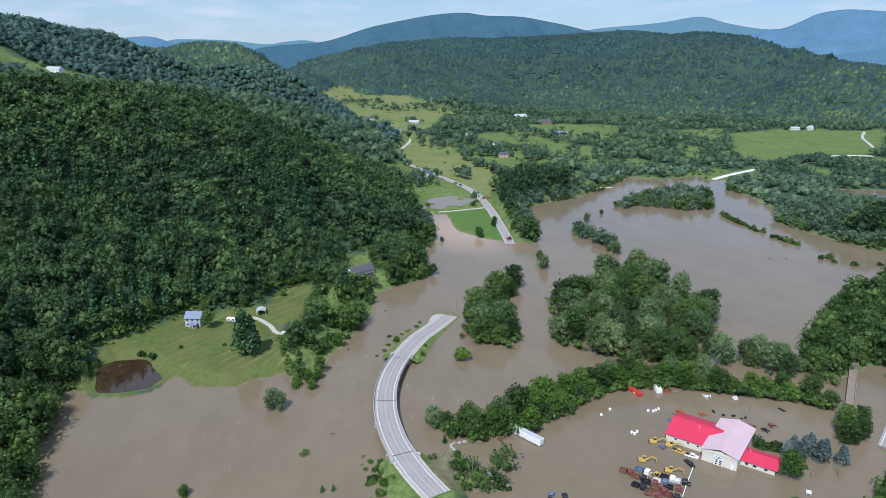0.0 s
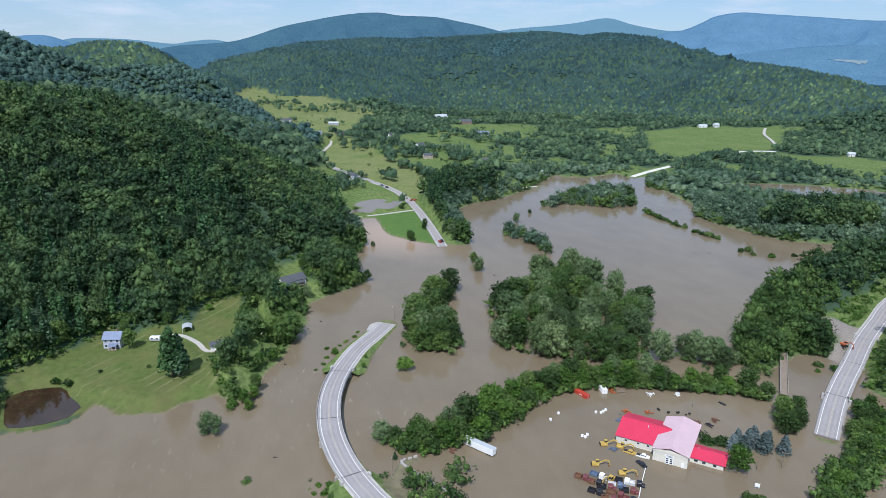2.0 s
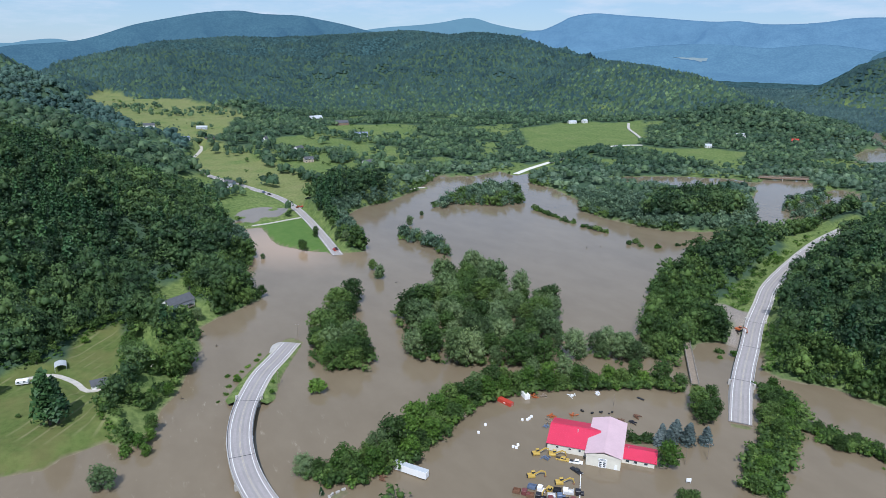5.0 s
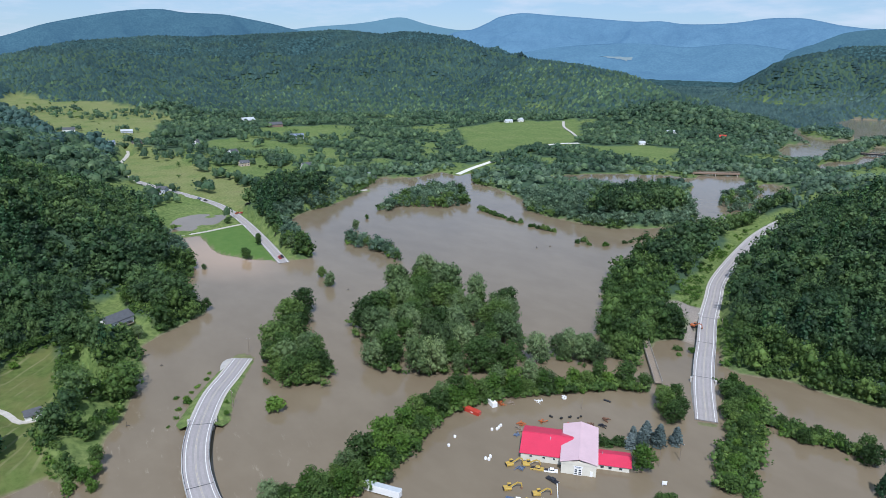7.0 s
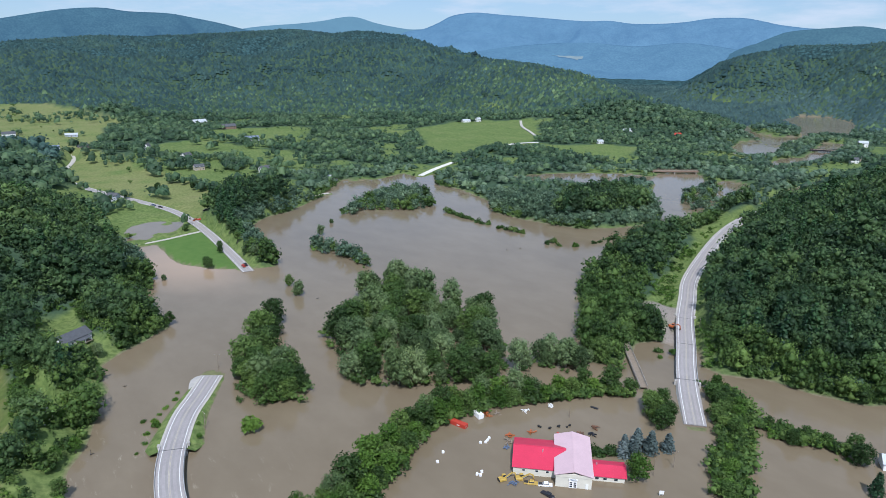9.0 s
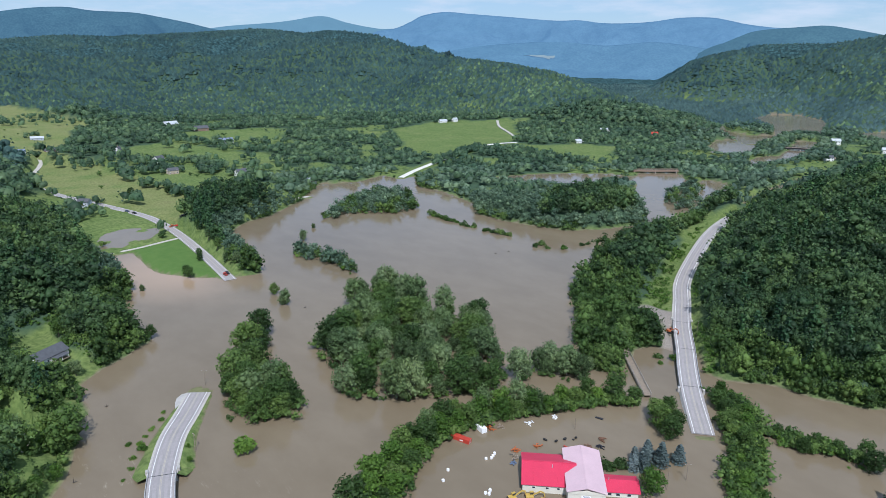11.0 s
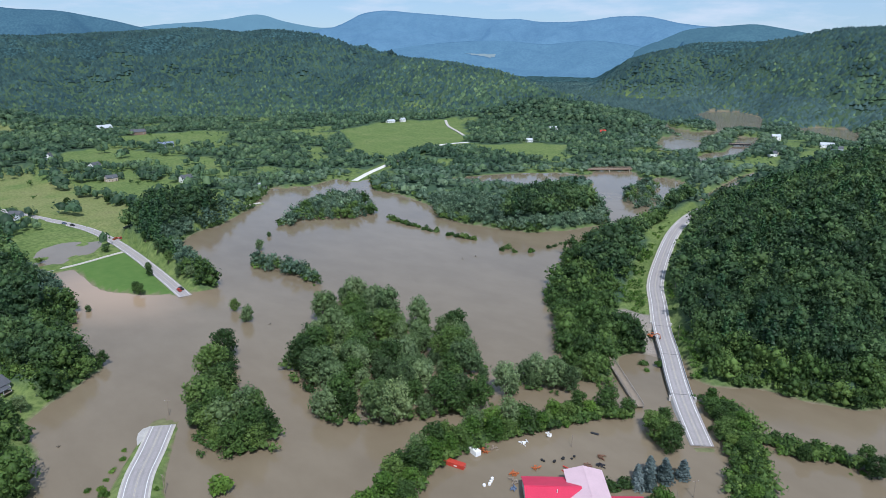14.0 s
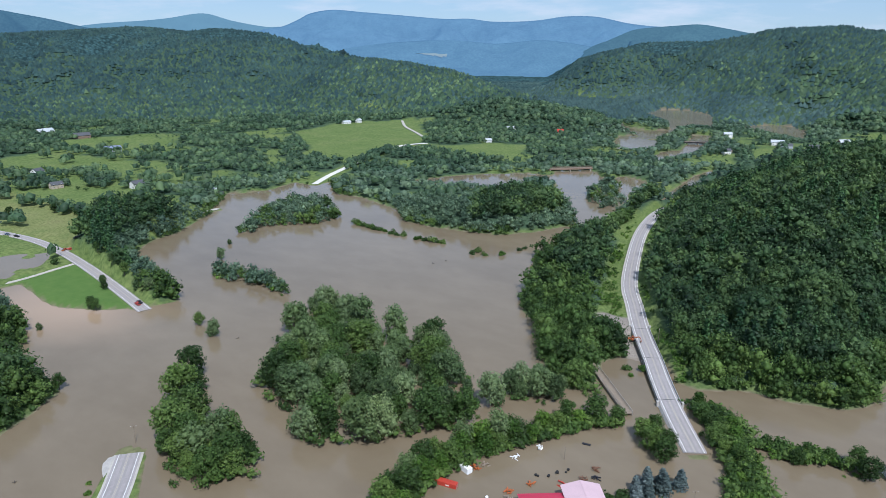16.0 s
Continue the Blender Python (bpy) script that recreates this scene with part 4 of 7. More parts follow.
def forest(name, shapes, spots, mat, label, group="", category="trees", smooth=False):
    """Many trees of a wood in one mesh. spots: x, y, z, height, width factor, spin, tint, shape number."""
    if not len(spots):
        return None
    V, F, T, n = [], [], [], 0
    spots = np.asarray(spots, float)
    for k, (sv, sf) in enumerate(shapes):
        s = spots[spots[:, 7].astype(int) == k]
        if not len(s):
            continue
        c, q = np.cos(s[:, 5])[:, None], np.sin(s[:, 5])[:, None]
        x = (sv[None, :, 0] * c - sv[None, :, 1] * q) * (s[:, 3] * s[:, 4])[:, None] + s[:, 0][:, None]
        y = (sv[None, :, 0] * q + sv[None, :, 1] * c) * (s[:, 3] * s[:, 4])[:, None] + s[:, 1][:, None]
        z = sv[None, :, 2] * s[:, 3][:, None] + s[:, 2][:, None]
        V.append(np.stack([x, y, z], -1).reshape(-1, 3))
        F.append((sf[None] + (np.arange(len(s)) * len(sv))[:, None, None] + n).reshape(-1, 3))
        T.append(np.repeat(s[:, 6], len(sv)))
        n += len(s) * len(sv)
    ob = mesh_from(name, np.concatenate(V), np.concatenate(F), mat, smooth, [("tint", np.concatenate(T))])
    return tagged(ob, label, category, group, "stuff")


def scatter(rs, x0, x1, y0, y1, step):
    gx, gy = np.meshgrid(np.arange(x0, x1, step), np.arange(y0, y1, step), indexing="ij")
    gx[:, ::2] += 0
    gy = gy + (np.arange(gx.shape[0]) % 2)[:, None] * step * 0.5
    return (gx + rs.uniform(-0.5, 0.5, gx.shape) * step).ravel(), (gy + rs.uniform(-0.5, 0.5, gy.shape) * step).ravel()


def wooded(x, y, margin=3.0):
    """True where the wood grows: dry land that is no field, road or yard."""
    ok = shore(x, y) > 1.0
    for isle in ISLES:
        ok &= area_dist(isle, x, y) > 5
    # clear round the ranch house and toward the camera, to keep it in view
    ok &= (np.hypot(x - 4, y - 443) > 21) & ~((x > -10) & (x < 26) & (y > 405) & (y < 443))
    # wider gap, so that trees don't hide the pale road from the camera
    ok &= (line_dist(ROAD_PALE[:4], x, y)[0] > 17) & (line_dist(ROAD_PALE[4:], x, y)[0] > 17)
    for poly, kind in OPEN:
        ok &= area_dist(poly, x, y) > margin
    for line, w, span, n in ROAD_LINES:
        ok &= line_dist(line[::2], x, y)[0] > w + (8 if w == 5.2 else 5)
    ok &= area_dist(POND_WEST, x, y) > 6
    ok &= (area_dist(YARD_SLOPE, x, y) > 0) | (lattice(x, y, 13, 79) > 0.12)
    ok &= (area_dist(VILLAGE, x, y) > 0) | (lattice(x, y, 18, 77) > 0.45)
    return ok


def over_water(x, y, tall, eye=(30, 60, 155)):
    """Tree heights cut to keep water and lawns behind them in the camera's view."""
    dx, dy = x - eye[0], y - eye[1]
    d = np.hypot(dx, dy)
    lim = np.full(x.shape, 99.0)
    for k in (8, 16, 28, 42, 60, 80):
        qx, qy = x + dx / d * k, y + dy / d * k
        wet = np.minimum(shore(qx, qy) + 4, area_dist(LAWN_RANCH, qx, qy) + 4) < 0
        lim = np.where(wet, np.minimum(lim, k * eye[2] / d), lim)
    return np.minimum(tall, np.maximum(lim * 1.15, 2.0))


def spots_for(rs, x, y, tall, spread, shapes, sink=0.06, base=None):
    z = height(x, y) if base is None else np.full(x.shape, base)
    h = np.clip(rs.normal(tall, spread, x.shape), tall * 0.55, tall * 1.5)
    return np.stack([x, y, z - h * sink, h, rs.uniform(0.85, 1.25, x.shape), rs.uniform(0, 6.28, x.shape), rs.rand(*x.shape), rs.randint(0, shapes, x.shape)], 1)


rs = np.random.RandomState(5)
NEAR_BROAD = [crown_shape(rs, "round", 5, 23, 0.058, 0.70, 1.0, (OCT_V, OCT_F)) for _ in range(8)]
NEAR_FINE = [crown_shape(rs, "round", 8, 46, 0.037, 0.66, 1.1, (OCT_V, OCT_F)) for _ in range(8)]
NEAR_CONIFER = [crown_shape(rs, "conifer", 6, 17, 0.05, 0.72, 0.9, (OCT_V, OCT_F)) for _ in range(4)]
MID_BROAD = [crown_shape(rs, "round", 1, 17, 0.10, 0.92) for _ in range(5)]


def dome(rs):
    """A small far crown in a closed canopy: an uneven low dome."""
    a = np.arange(6) * 1.0472 + rs.rand()
    low = np.stack([np.cos(a) * 0.66, np.sin(a) * 0.66, np.zeros(6)], 1) * rs.uniform(0.75, 1.2, (6, 1)) + [[0, 0, 0.02]]
    v = np.vstack([low, [[rs.normal(0, 0.12), rs.normal(0, 0.12), rs.uniform(0.74, 0.96)]]])
    return v, np.array([[i, (i + 1) % 6, 6] for i in range(6)])


FAR_BROAD = [dome(rs) for _ in range(12)]
SHRUBS = [crown_shape(rs, "shrub", 4, 14, 0.10, 0.62) for _ in range(4)]
FAR_SHRUBS = [crown_shape(rs, "shrub", 2, 9, 0.13, 0.8) for _ in range(4)]
seen_band = lambda x, y: (np.degrees(np.arctan2(x, y)) > -44) & (np.degrees(np.arctan2(x, y)) < 96)

# near woods on both hills
x, y = scatter(rs, -330, 720, 60, 900, 7.3)
d = np.hypot(x + 15, y - 60)
m = (d < 720) & (d > 150) & wooded(x, y) & seen_band(x, y)
x, y = x[m], y[m]
r = np.hypot(x, y)
m = height(x - x / r * 60, y - y / r * 60) < height(x, y) + 14
x, y = x[m], y[m]
patch = lattice(x, y, 60, 31) + rs.normal(0, 0.45, x.shape)
nz = height(x, y)
flat = nz < 7
con = (patch > 0.45) & ~flat
wil = flat & (((x > 370) & (y > 430)) | (y > 560))
grn = flat & ~wil
hil = ~flat & ~con
close = np.hypot(x + 15, y - 60) < 430
for m, shapes in ((hil & ~close, NEAR_BROAD), (hil & close, NEAR_FINE)):
    forest("forest", shapes, spots_for(rs, x[m], y[m], 14.0, 3.3, 8), LEAF_MIX, "dense broadleaf wood covering the hillside above the flood")
forest("forest", NEAR_CONIFER, spots_for(rs, x[con], y[con], 17.5, 2.6, 4), LEAF_DARK, "dark conifers among the broadleaf wood")
for m, shapes in ((grn & ~close, NEAR_BROAD), (grn & close, NEAR_FINE)):
    forest("forest", shapes, spots_for(rs, x[m], y[m], 12.0, 2.6, 8), LEAF_GREEN, "broadleaf trees on the low bank beside the flood")
sp = spots_for(rs, x[wil], y[wil], 10.5, 2.0, 8)
sp[:, 3] = over_water(x[wil], y[wil], sp[:, 3])
forest("forest", NEAR_BROAD, sp, LEAF_WILLOW, "grey-green willows on the drowned banks")
# middle distance
x, y = scatter(rs, -900, 1500, 250, 1800, 9.2)
d = np.hypot(x + 15, y - 60)
m = (d >= 720) & (d < 1550) & wooded(x, y, 4) & seen_band(x, y)
x, y = x[m], y[m]
keep = (height(x, y) > 14) | (clearings(x, y) + rs.uniform(-0.12, 0.12, x.shape) > 0.0) | (shore(x, y) < 30)
x, y = x[keep], y[keep]
r = np.hypot(x, y)
m = height(x - x / r * 60, y - y / r * 60) < height(x, y) + 12
x, y = x[m], y[m]
up = height(x, y) > 13
sp = spots_for(rs, x[up], y[up], 12.0, 3.0, 5)
sp[:, 4] *= 1.25
# beyond about a kilometre the western hill takes the haze-tinted leaves
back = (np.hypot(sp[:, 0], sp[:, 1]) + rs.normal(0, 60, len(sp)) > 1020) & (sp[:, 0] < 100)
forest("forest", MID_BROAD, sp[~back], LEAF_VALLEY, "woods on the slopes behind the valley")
forest("forest", MID_BROAD, sp[back], LEAF_BACK_HAZE, "woods on the hill behind, leaves tinted blue-green for haze")
low = ~up & (shore(x, y) > 4)
wet = low & (shore(x, y) < 55) & (rs.rand(len(x)) < 0.75)
low &= ~wet
def valley_trees(m, tall):
    sp = spots_for(rs, x[m], y[m], tall, 2.2, 5)
    h = over_water(x[m], y[m], sp[:, 3])
    sp[:, 4] *= np.minimum(sp[:, 3] / h, 1.7) * 1.2
    sp[:, 2] += (sp[:, 3] - h) * 0.06
    sp[:, 3] = h
    return sp


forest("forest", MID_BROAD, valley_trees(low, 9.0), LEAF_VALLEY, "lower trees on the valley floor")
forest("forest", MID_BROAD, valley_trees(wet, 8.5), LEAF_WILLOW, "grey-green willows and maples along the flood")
x, y = scatter(rs, 0, 1300, 500, 1700, 8.0)
d = np.hypot(x + 15, y - 60)
m = (d >= 600) & wooded(x, y, 2) & seen_band(x, y) & (height(x, y) < 14) & (clearings(x, y) < 0.03) & (rs.rand(len(x)) < 0.28)
forest("shrubbery", FAR_SHRUBS, spots_for(rs, x[m], y[m], 3.4, 1.3, 4, 0.02), LEAF_VALLEY, "brush in the openings of the valley floor", category="shrubs")
# far slopes
for near_, far_, step_ in ((1550, 2250, 8.8), (2250, 3000, 10.3)):
    x, y = scatter(rs, -1500, 2900, 300, 3200, step_)
    d = np.hypot(x + 15, y - 60)
    m = (d >= near_) & (d < far_) & seen_band(x, y)
    x, y = x[m], y[m]
    m = wooded(x, y, 6)
    x, y = x[m], y[m]
    r = np.hypot(x, y)
    away = height(x - x / r * 50, y - y / r * 50) > height(x, y) + 16
    x, y = x[~away], y[~away]
    sp = spots_for(rs, x, y, 9.6 if step_ < 9 else 11.2, 2.0, 12, 0.36)
    # valley crowns farther off take the leaf colour with haze painted in
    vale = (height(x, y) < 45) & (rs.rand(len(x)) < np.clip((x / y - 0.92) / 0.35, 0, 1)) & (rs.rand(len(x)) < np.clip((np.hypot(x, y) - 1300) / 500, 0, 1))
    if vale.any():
        forest("forest", FAR_BROAD, sp[vale], LEAF_DISTANT_HAZE, "woods of the far valley floor, haze painted into pale leaves", smooth=True)
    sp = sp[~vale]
    # with distance the mix shifts to the more haze-tinted leaves
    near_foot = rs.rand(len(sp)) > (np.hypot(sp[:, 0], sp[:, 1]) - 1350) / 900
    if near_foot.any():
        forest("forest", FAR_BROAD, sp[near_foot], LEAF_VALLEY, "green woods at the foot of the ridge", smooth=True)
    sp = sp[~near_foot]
    forest("forest", FAR_BROAD, sp, LEAF_FAR_HAZE, "continuous woods on the far ridges", smooth=True)

# woods beyond, a closed canopy that follows the ground
db = np.radians(np.arange(-44, 100, 0.35))
dr = np.geomspace(2380, 4850, 90)
hr, hb = np.meshgrid(dr, db, indexing="ij")
hx, hy = (hr * np.sin(hb)).ravel(), (hr * np.cos(hb) + 60).ravel()
hz = height(hx, hy) + np.where(np.hypot(hx, hy) < 3000, 1.5, 6) + lattice(hx, hy, 45, 81) * 3.0 + lattice(hx, hy, 17, 83) * 2.2
hz[:len(db)] -= 6
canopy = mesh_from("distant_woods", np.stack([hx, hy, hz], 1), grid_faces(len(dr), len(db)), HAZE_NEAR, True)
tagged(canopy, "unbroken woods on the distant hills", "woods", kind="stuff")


def mesh_data(name, v, f, mat, attrs=()):
    ob = mesh_from(name, v, f, mat, False, attrs)
    me = ob.data
    bpy.data.objects.remove(ob)
    return me


def trunk_mesh(seed, conifer=False):
    """A tapered trunk with a few rising limbs, one unit tall."""
    rs = np.random.RandomState(seed)
    V, F = [], []

    def limb(a, b, ra, rb, sides=6):
        a, b = np.array(a, float), np.array(b, float)
        d = (b - a) / np.linalg.norm(b - a)
        s = np.cross(d, (0.3, 0.9, 0.1))
        s /= np.linalg.norm(s)
        t = np.cross(d, s)
        n = sum(len(q) for q in V)
        ang = np.arange(sides) / sides * 6.2832
        ring = np.cos(ang)[:, None] * s + np.sin(ang)[:, None] * t
        V.append(np.vstack([a + ring * ra, b + ring * rb]))
        for i in range(sides):
            j = (i + 1) % sides
            F.append([n + i, n + j, n + sides + j, n + sides + i])

    top = 0.93 if conifer else 0.62
    limb((0, 0, -0.12), (0.01, 0, 0.3), 0.022, 0.016)
    limb((0.01, 0, 0.3), (0, 0.01, top), 0.016, 0.004)
    if not conifer:
        for i in range(5):
            a, h = i * 1.256 + rs.rand(), 0.22 + 0.06 * i
            limb((0, 0, h), (math.cos(a) * 0.2, math.sin(a) * 0.2, h + 0.24), 0.009, 0.003, 5)
    return mesh_data("trunk", np.vstack(V), np.array(F), BARK)


def tree_kind(name, kind, leaf, seeds, lobes, cards, size, label, category="tree", trunk=True):
    """Master trees, kept far below the ground's edge by being reused as the first ones placed."""
    made = []
    for s in seeds:
        r = np.random.RandomState(s)
        v, f = crown_shape(r, kind, lobes, cards, size, 0.70, 1.25 if leaf is LEAF_PALE else 1.0, (OCT_V, OCT_F))
        made.append((mesh_data("crown", v, f, leaf), trunk_mesh(s, kind == "conifer") if trunk else None))
    return name, made, label, category


def plant(kind, x, y, tall, wide=1.0, group="", z=None, label=""):
    """One tree with its trunk and crown, standing on the ground or in the flood."""
    name, made, lab, cat = kind
    crown, trunk = made[int(random.random() * len(made))]
    root = new(name)
    root.empty_display_size = 0.5
    base = max(float(height(np.array([x]), np.array([y]))[0]), -1.5) if z is None else z
    root.location = (x, y, base)
    root.rotation_euler = (random.uniform(-0.04, 0.04), random.uniform(-0.04, 0.04), random.random() * 6.28)
    root.scale = (tall * wide, tall * wide, tall)
    c = new("crown", crown)
    c.parent = root
    if trunk:
        t = new("trunk", trunk)
        t.parent = root
    return tagged(root, label or lab, cat, group)


BROAD = tree_kind("tree", "round", LEAF_GREEN, (1, 2, 3, 4, 5, 6), 24, 66, 0.026, "broadleaf tree with a full dark green crown")
SILVER = tree_kind("tree", "round", LEAF_PALE, (11, 12, 13, 14, 15, 16), 24, 66, 0.025, "silver-leaved maple standing in the flood")
LIGHT = tree_kind("tree", "tall", LEAF_LIGHT, (21, 22, 23), 13, 90, 0.031, "fresh green young tree at the water's edge")
SPRUCE = tree_kind("conifer", "conifer", LEAF_DARK, (31, 32, 33), 9, 60, 0.045, "dark green spruce with a pointed top")
BLUE_SPRUCE = tree_kind("conifer", "conifer", LEAF_BLUE, (41, 42), 10, 70, 0.045, "blue spruce with silvery needles")
BUSH = tree_kind("bush", "shrub", LEAF_LIGHT, (51, 52, 53), 6, 60, 0.10, "rounded green bush at the water's edge", "bush", False)
BUSH_DARK = tree_kind("bush", "shrub", LEAF_GREEN, (61, 62, 63), 6, 60, 0.10, "dark green bush standing in the flood", "bush", False)


def grove(poly, step, kinds, tall, seed, group):
    r = np.random.RandomState(seed)
    p = np.array(poly, float)
    x, y = scatter(r, p[:, 0].min(), p[:, 0].max(), p[:, 1].min(), p[:, 1].max(), step)
    edge = area_dist(poly, x, y)
    m = edge < -1.0
    for a, b, e in zip(x[m], y[m], edge[m]):
        pale = -e < 9 and a - 0.5 * b < p[:, 0].mean() - 0.5 * p[:, 1].mean() + 6
        kind = kinds[0] if pale else kinds[r.randint(len(kinds))]
        plant(kind, a, b, tall * r.choice([0.62, 0.8, 1.0, 1.1, 1.32]) * r.uniform(0.92, 1.08), r.uniform(0.9, 1.15), group)


def far_grove(poly, step, tall, seed, label):
    """A wooded islet too far off to tell its trees apart."""
    r = np.random.RandomState(seed)
    p = np.array(poly, float)
    x, y = scatter(r, p[:, 0].min(), p[:, 0].max(), p[:, 1].min(), p[:, 1].max(), step)
    m = area_dist(poly, x, y) < -1.0
    x, y = x[m], y[m]
    pale = r.rand(len(x)) < 0.7
    for part_, leaf, lab in ((pale, LEAF_WILLOW, label), (~pale, LEAF_GREEN, "darker " + label)):
        forest("forest", NEAR_BROAD, spots_for(r, x[part_], y[part_], tall, tall * 0.2, 8, 0.03), leaf, lab)


def row(line, step, kinds, tall, wobble, seed, group, wide=1.0):
    r = np.random.RandomState(seed)
    for p in curve_through(line, step):
        plant(kinds[r.randint(len(kinds))], p[0] + r.uniform(-wobble, wobble), p[1] + r.uniform(-wobble, wobble), tall * r.uniform(0.75, 1.2), wide * r.uniform(0.9, 1.2), group)


grove(GROVE_MID, 8.6, [SILVER, BROAD, SILVER, BROAD], 16, 71, "trees of the flooded grove")
grove(GROVE_WEST, 7.6, [BROAD, BROAD, SILVER], 17, 72, "trees of the narrow flooded grove")
far_grove(GROVE_NORTH, 6.6, 11, 73, "grey-green trees of the small flooded grove")
far_grove(ISLE_NORTH, 7.0, 11.5, 74, "grey-green trees of the wooded island")
grove(GROVE_BANK, 8.0, [SILVER, BROAD], 14, 75, "trees by the flooded bank")
far_grove(STRIP_ISLE, 8.0, 10, 76, "grey-green trees on the strip between channels")
row([(p[0] - 1.5, p[1] + 3.5) for p in ROW_YARD], 7.0, [BROAD, LIGHT, BROAD, SILVER], 14.5, 2.0, 77, "trees along the yard")
row([(p[0] + 1.5, p[1] - 2.5) for p in ROW_YARD[1:]], 7.0, [BROAD, LIGHT, BROAD, LIGHT], 12.5, 2.0, 83, "trees along the yard")
row(ROW_ROAD, 6.0, [BROAD, LIGHT], 9, 3.0, 78, "trees beside the road")
grove(ROW_ROAD_WIDE, 6.5, [BROAD, LIGHT], 9, 79, "trees beside the road")
row(ROW_FAR_EAST, 5.5, [BROAD], 8, 2.0, 80, "trees in the flooded field")
row(HEDGE_ONE, 4.6, [BUSH_DARK, BUSH_DARK, BUSH], 5.2, 1.5, 81, "bushes of the drowned hedge")
row(HEDGE_TWO, 4.6, [BUSH_DARK, BUSH_DARK, BUSH], 5.2, 1.0, 82, "bushes of the drowned hedge")

# low growth under the drowned trees
ux, uy = [], []
for poly in (GROVE_MID, GROVE_WEST, GROVE_NORTH, ISLE_NORTH, GROVE_BANK, ROW_ROAD_WIDE):
    p = np.array(poly, float)
    x, y = scatter(rs, p[:, 0].min() - 4, p[:, 0].max() + 4, p[:, 1].min() - 4, p[:, 1].max() + 4, 4.4)
    d = area_dist(poly, x, y) + lattice(x, y, 12, 61) * 3
    m = (d < 0.0) & (d > -8) & (rs.rand(*x.shape) < 0.6)
    ux.append(x[m]), uy.append(y[m])
for line in (ROW_YARD, ROW_ROAD, ROW_FAR_EAST):
    p = curve_through(line, 1.5)
    for o in (-5, -2, 1, 4):
        ux.append(p[:, 0] - o * 0.5 + rs.uniform(-1.5, 1.5, len(p))), uy.append(p[:, 1] + o + rs.uniform(-1.5, 1.5, len(p)))
ux, uy = np.concatenate(ux), np.concatenate(uy)
half = rs.rand(len(ux)) < 0.85
forest("undergrowth", SHRUBS, spots_for(rs, ux[half], uy[half], 4.6, 1.5, 4, 0.0, -0.4), LEAF_GREEN, "dark bushes crowding under the drowned trees", category="shrubs")
forest("undergrowth", SHRUBS, spots_for(rs, ux[~half], uy[~half], 3.8, 1.4, 4, 0.0, -0.4), LEAF_LIGHT, "light green bushes at the edge of the drowned trees", category="shrubs")
# scattered trees between the fields
def band(line, step, wobble, tall, seed, out):
    r = np.random.RandomState(seed)
    p = curve_through(line, step)[:, :2]
    out.append(p + r.uniform(-wobble, wobble, p.shape))


loose = []
for n, (line, wob) in enumerate([(BAND_ONE, 5), (BAND_TWO, 14), (BAND_THREE, 20), (BAND_FOUR, 14), (BAND_FIVE, 14), (BAND_SIX, 6), (BAND_SEVEN, 45)]):
    band(line, 4.5, wob, 9, 100 + n, loose)
def off_road(p):
    """Leaves out spots on the roads and at their junction."""
    m = np.hypot(p[:, 0] - 143, p[:, 1] - 692) > 24
    for line, w, span, n in ROAD_LINES:
        m &= line_dist(line[::2], p[:, 0], p[:, 1])[0] > w + 4
    return p[m]


loose = off_road(np.concatenate(loose))
forest("tree_belt", MID_BROAD, spots_for(rs, loose[:, 0], loose[:, 1], 10.0, 3.0, 5), LEAF_VALLEY, "hedgerow trees and belts between the meadows")
x, y = scatter(rs, -50, 700, 780, 2100, 21)
m = np.zeros(x.shape, bool)
for poly in (HAY_FIELD, CENTRE_FIELD, HILL_FIELD, GREEN_STRIP, TERRACE_FIELD):
    m |= (area_dist(poly, x, y) < -6)
m &= rs.rand(len(x)) < 0.04 + 0.22 * (lattice(x, y, 90, 43) > 0.4)
forest("tree_belt", SHRUBS, spots_for(rs, x[m], y[m], 6.0, 2.4, 4, 0.02), LEAF_GREEN, "scattered shrubs and small trees in the pastures")

r = np.random.RandomState(140)
spread = np.concatenate([np.array(CLUMPS)[:, :2] + r.normal(0, 5.0, (len(CLUMPS), 2)) for _ in range(4)])
spread = off_road(spread)
forest("tree_belt", MID_BROAD, spots_for(rs, spread[:, 0], spread[:, 1], 12.5, 2.8, 5), LEAF_VALLEY, "clumps of trees among the pastures and houses")
hedge = np.concatenate([curve_through(h, 3.2)[:, :2] for h in (HEDGE_FIELD, HEDGE_FIELD_LOW)])
hedge = hedge + r.uniform(-2, 2, hedge.shape)
forest("hedgerow", SHRUBS, spots_for(rs, hedge[:, 0], hedge[:, 1], 5.0, 1.6, 4, 0.02), LEAF_GREEN, "dark hedges between the pastures", category="shrubs")
for px_, py_ in FLOOD_BUSHES:
    plant(BUSH_DARK if px_ % 2 < 1.2 else BUSH, px_, py_, random.uniform(4.0, 6.5), 0.9, "bushes standing in the flood")
screen = curve_through([(p[0] - 7, p[1] - 7) for p in ROAD_PALE[2:5]], 4.0)[3:, :2]
screen = np.concatenate([screen, screen + 6, screen - 7]) + r.uniform(-3, 3, (len(screen) * 3, 2))
forest("tree_belt", MID_BROAD, spots_for(rs, screen[:, 0], screen[:, 1], 9.0, 2.0, 5), LEAF_VALLEY, "trees crowding along the pale road")
# undergrowth along the flood's edge and the roads
x, y = scatter(rs, -180, 520, 120, 780, 4.2)
sd = shore(x, y)
m = (sd > 0.2) & (sd < 9) & seen_band(x, y) & (lattice(x, y, 22, 51) > -0.1)
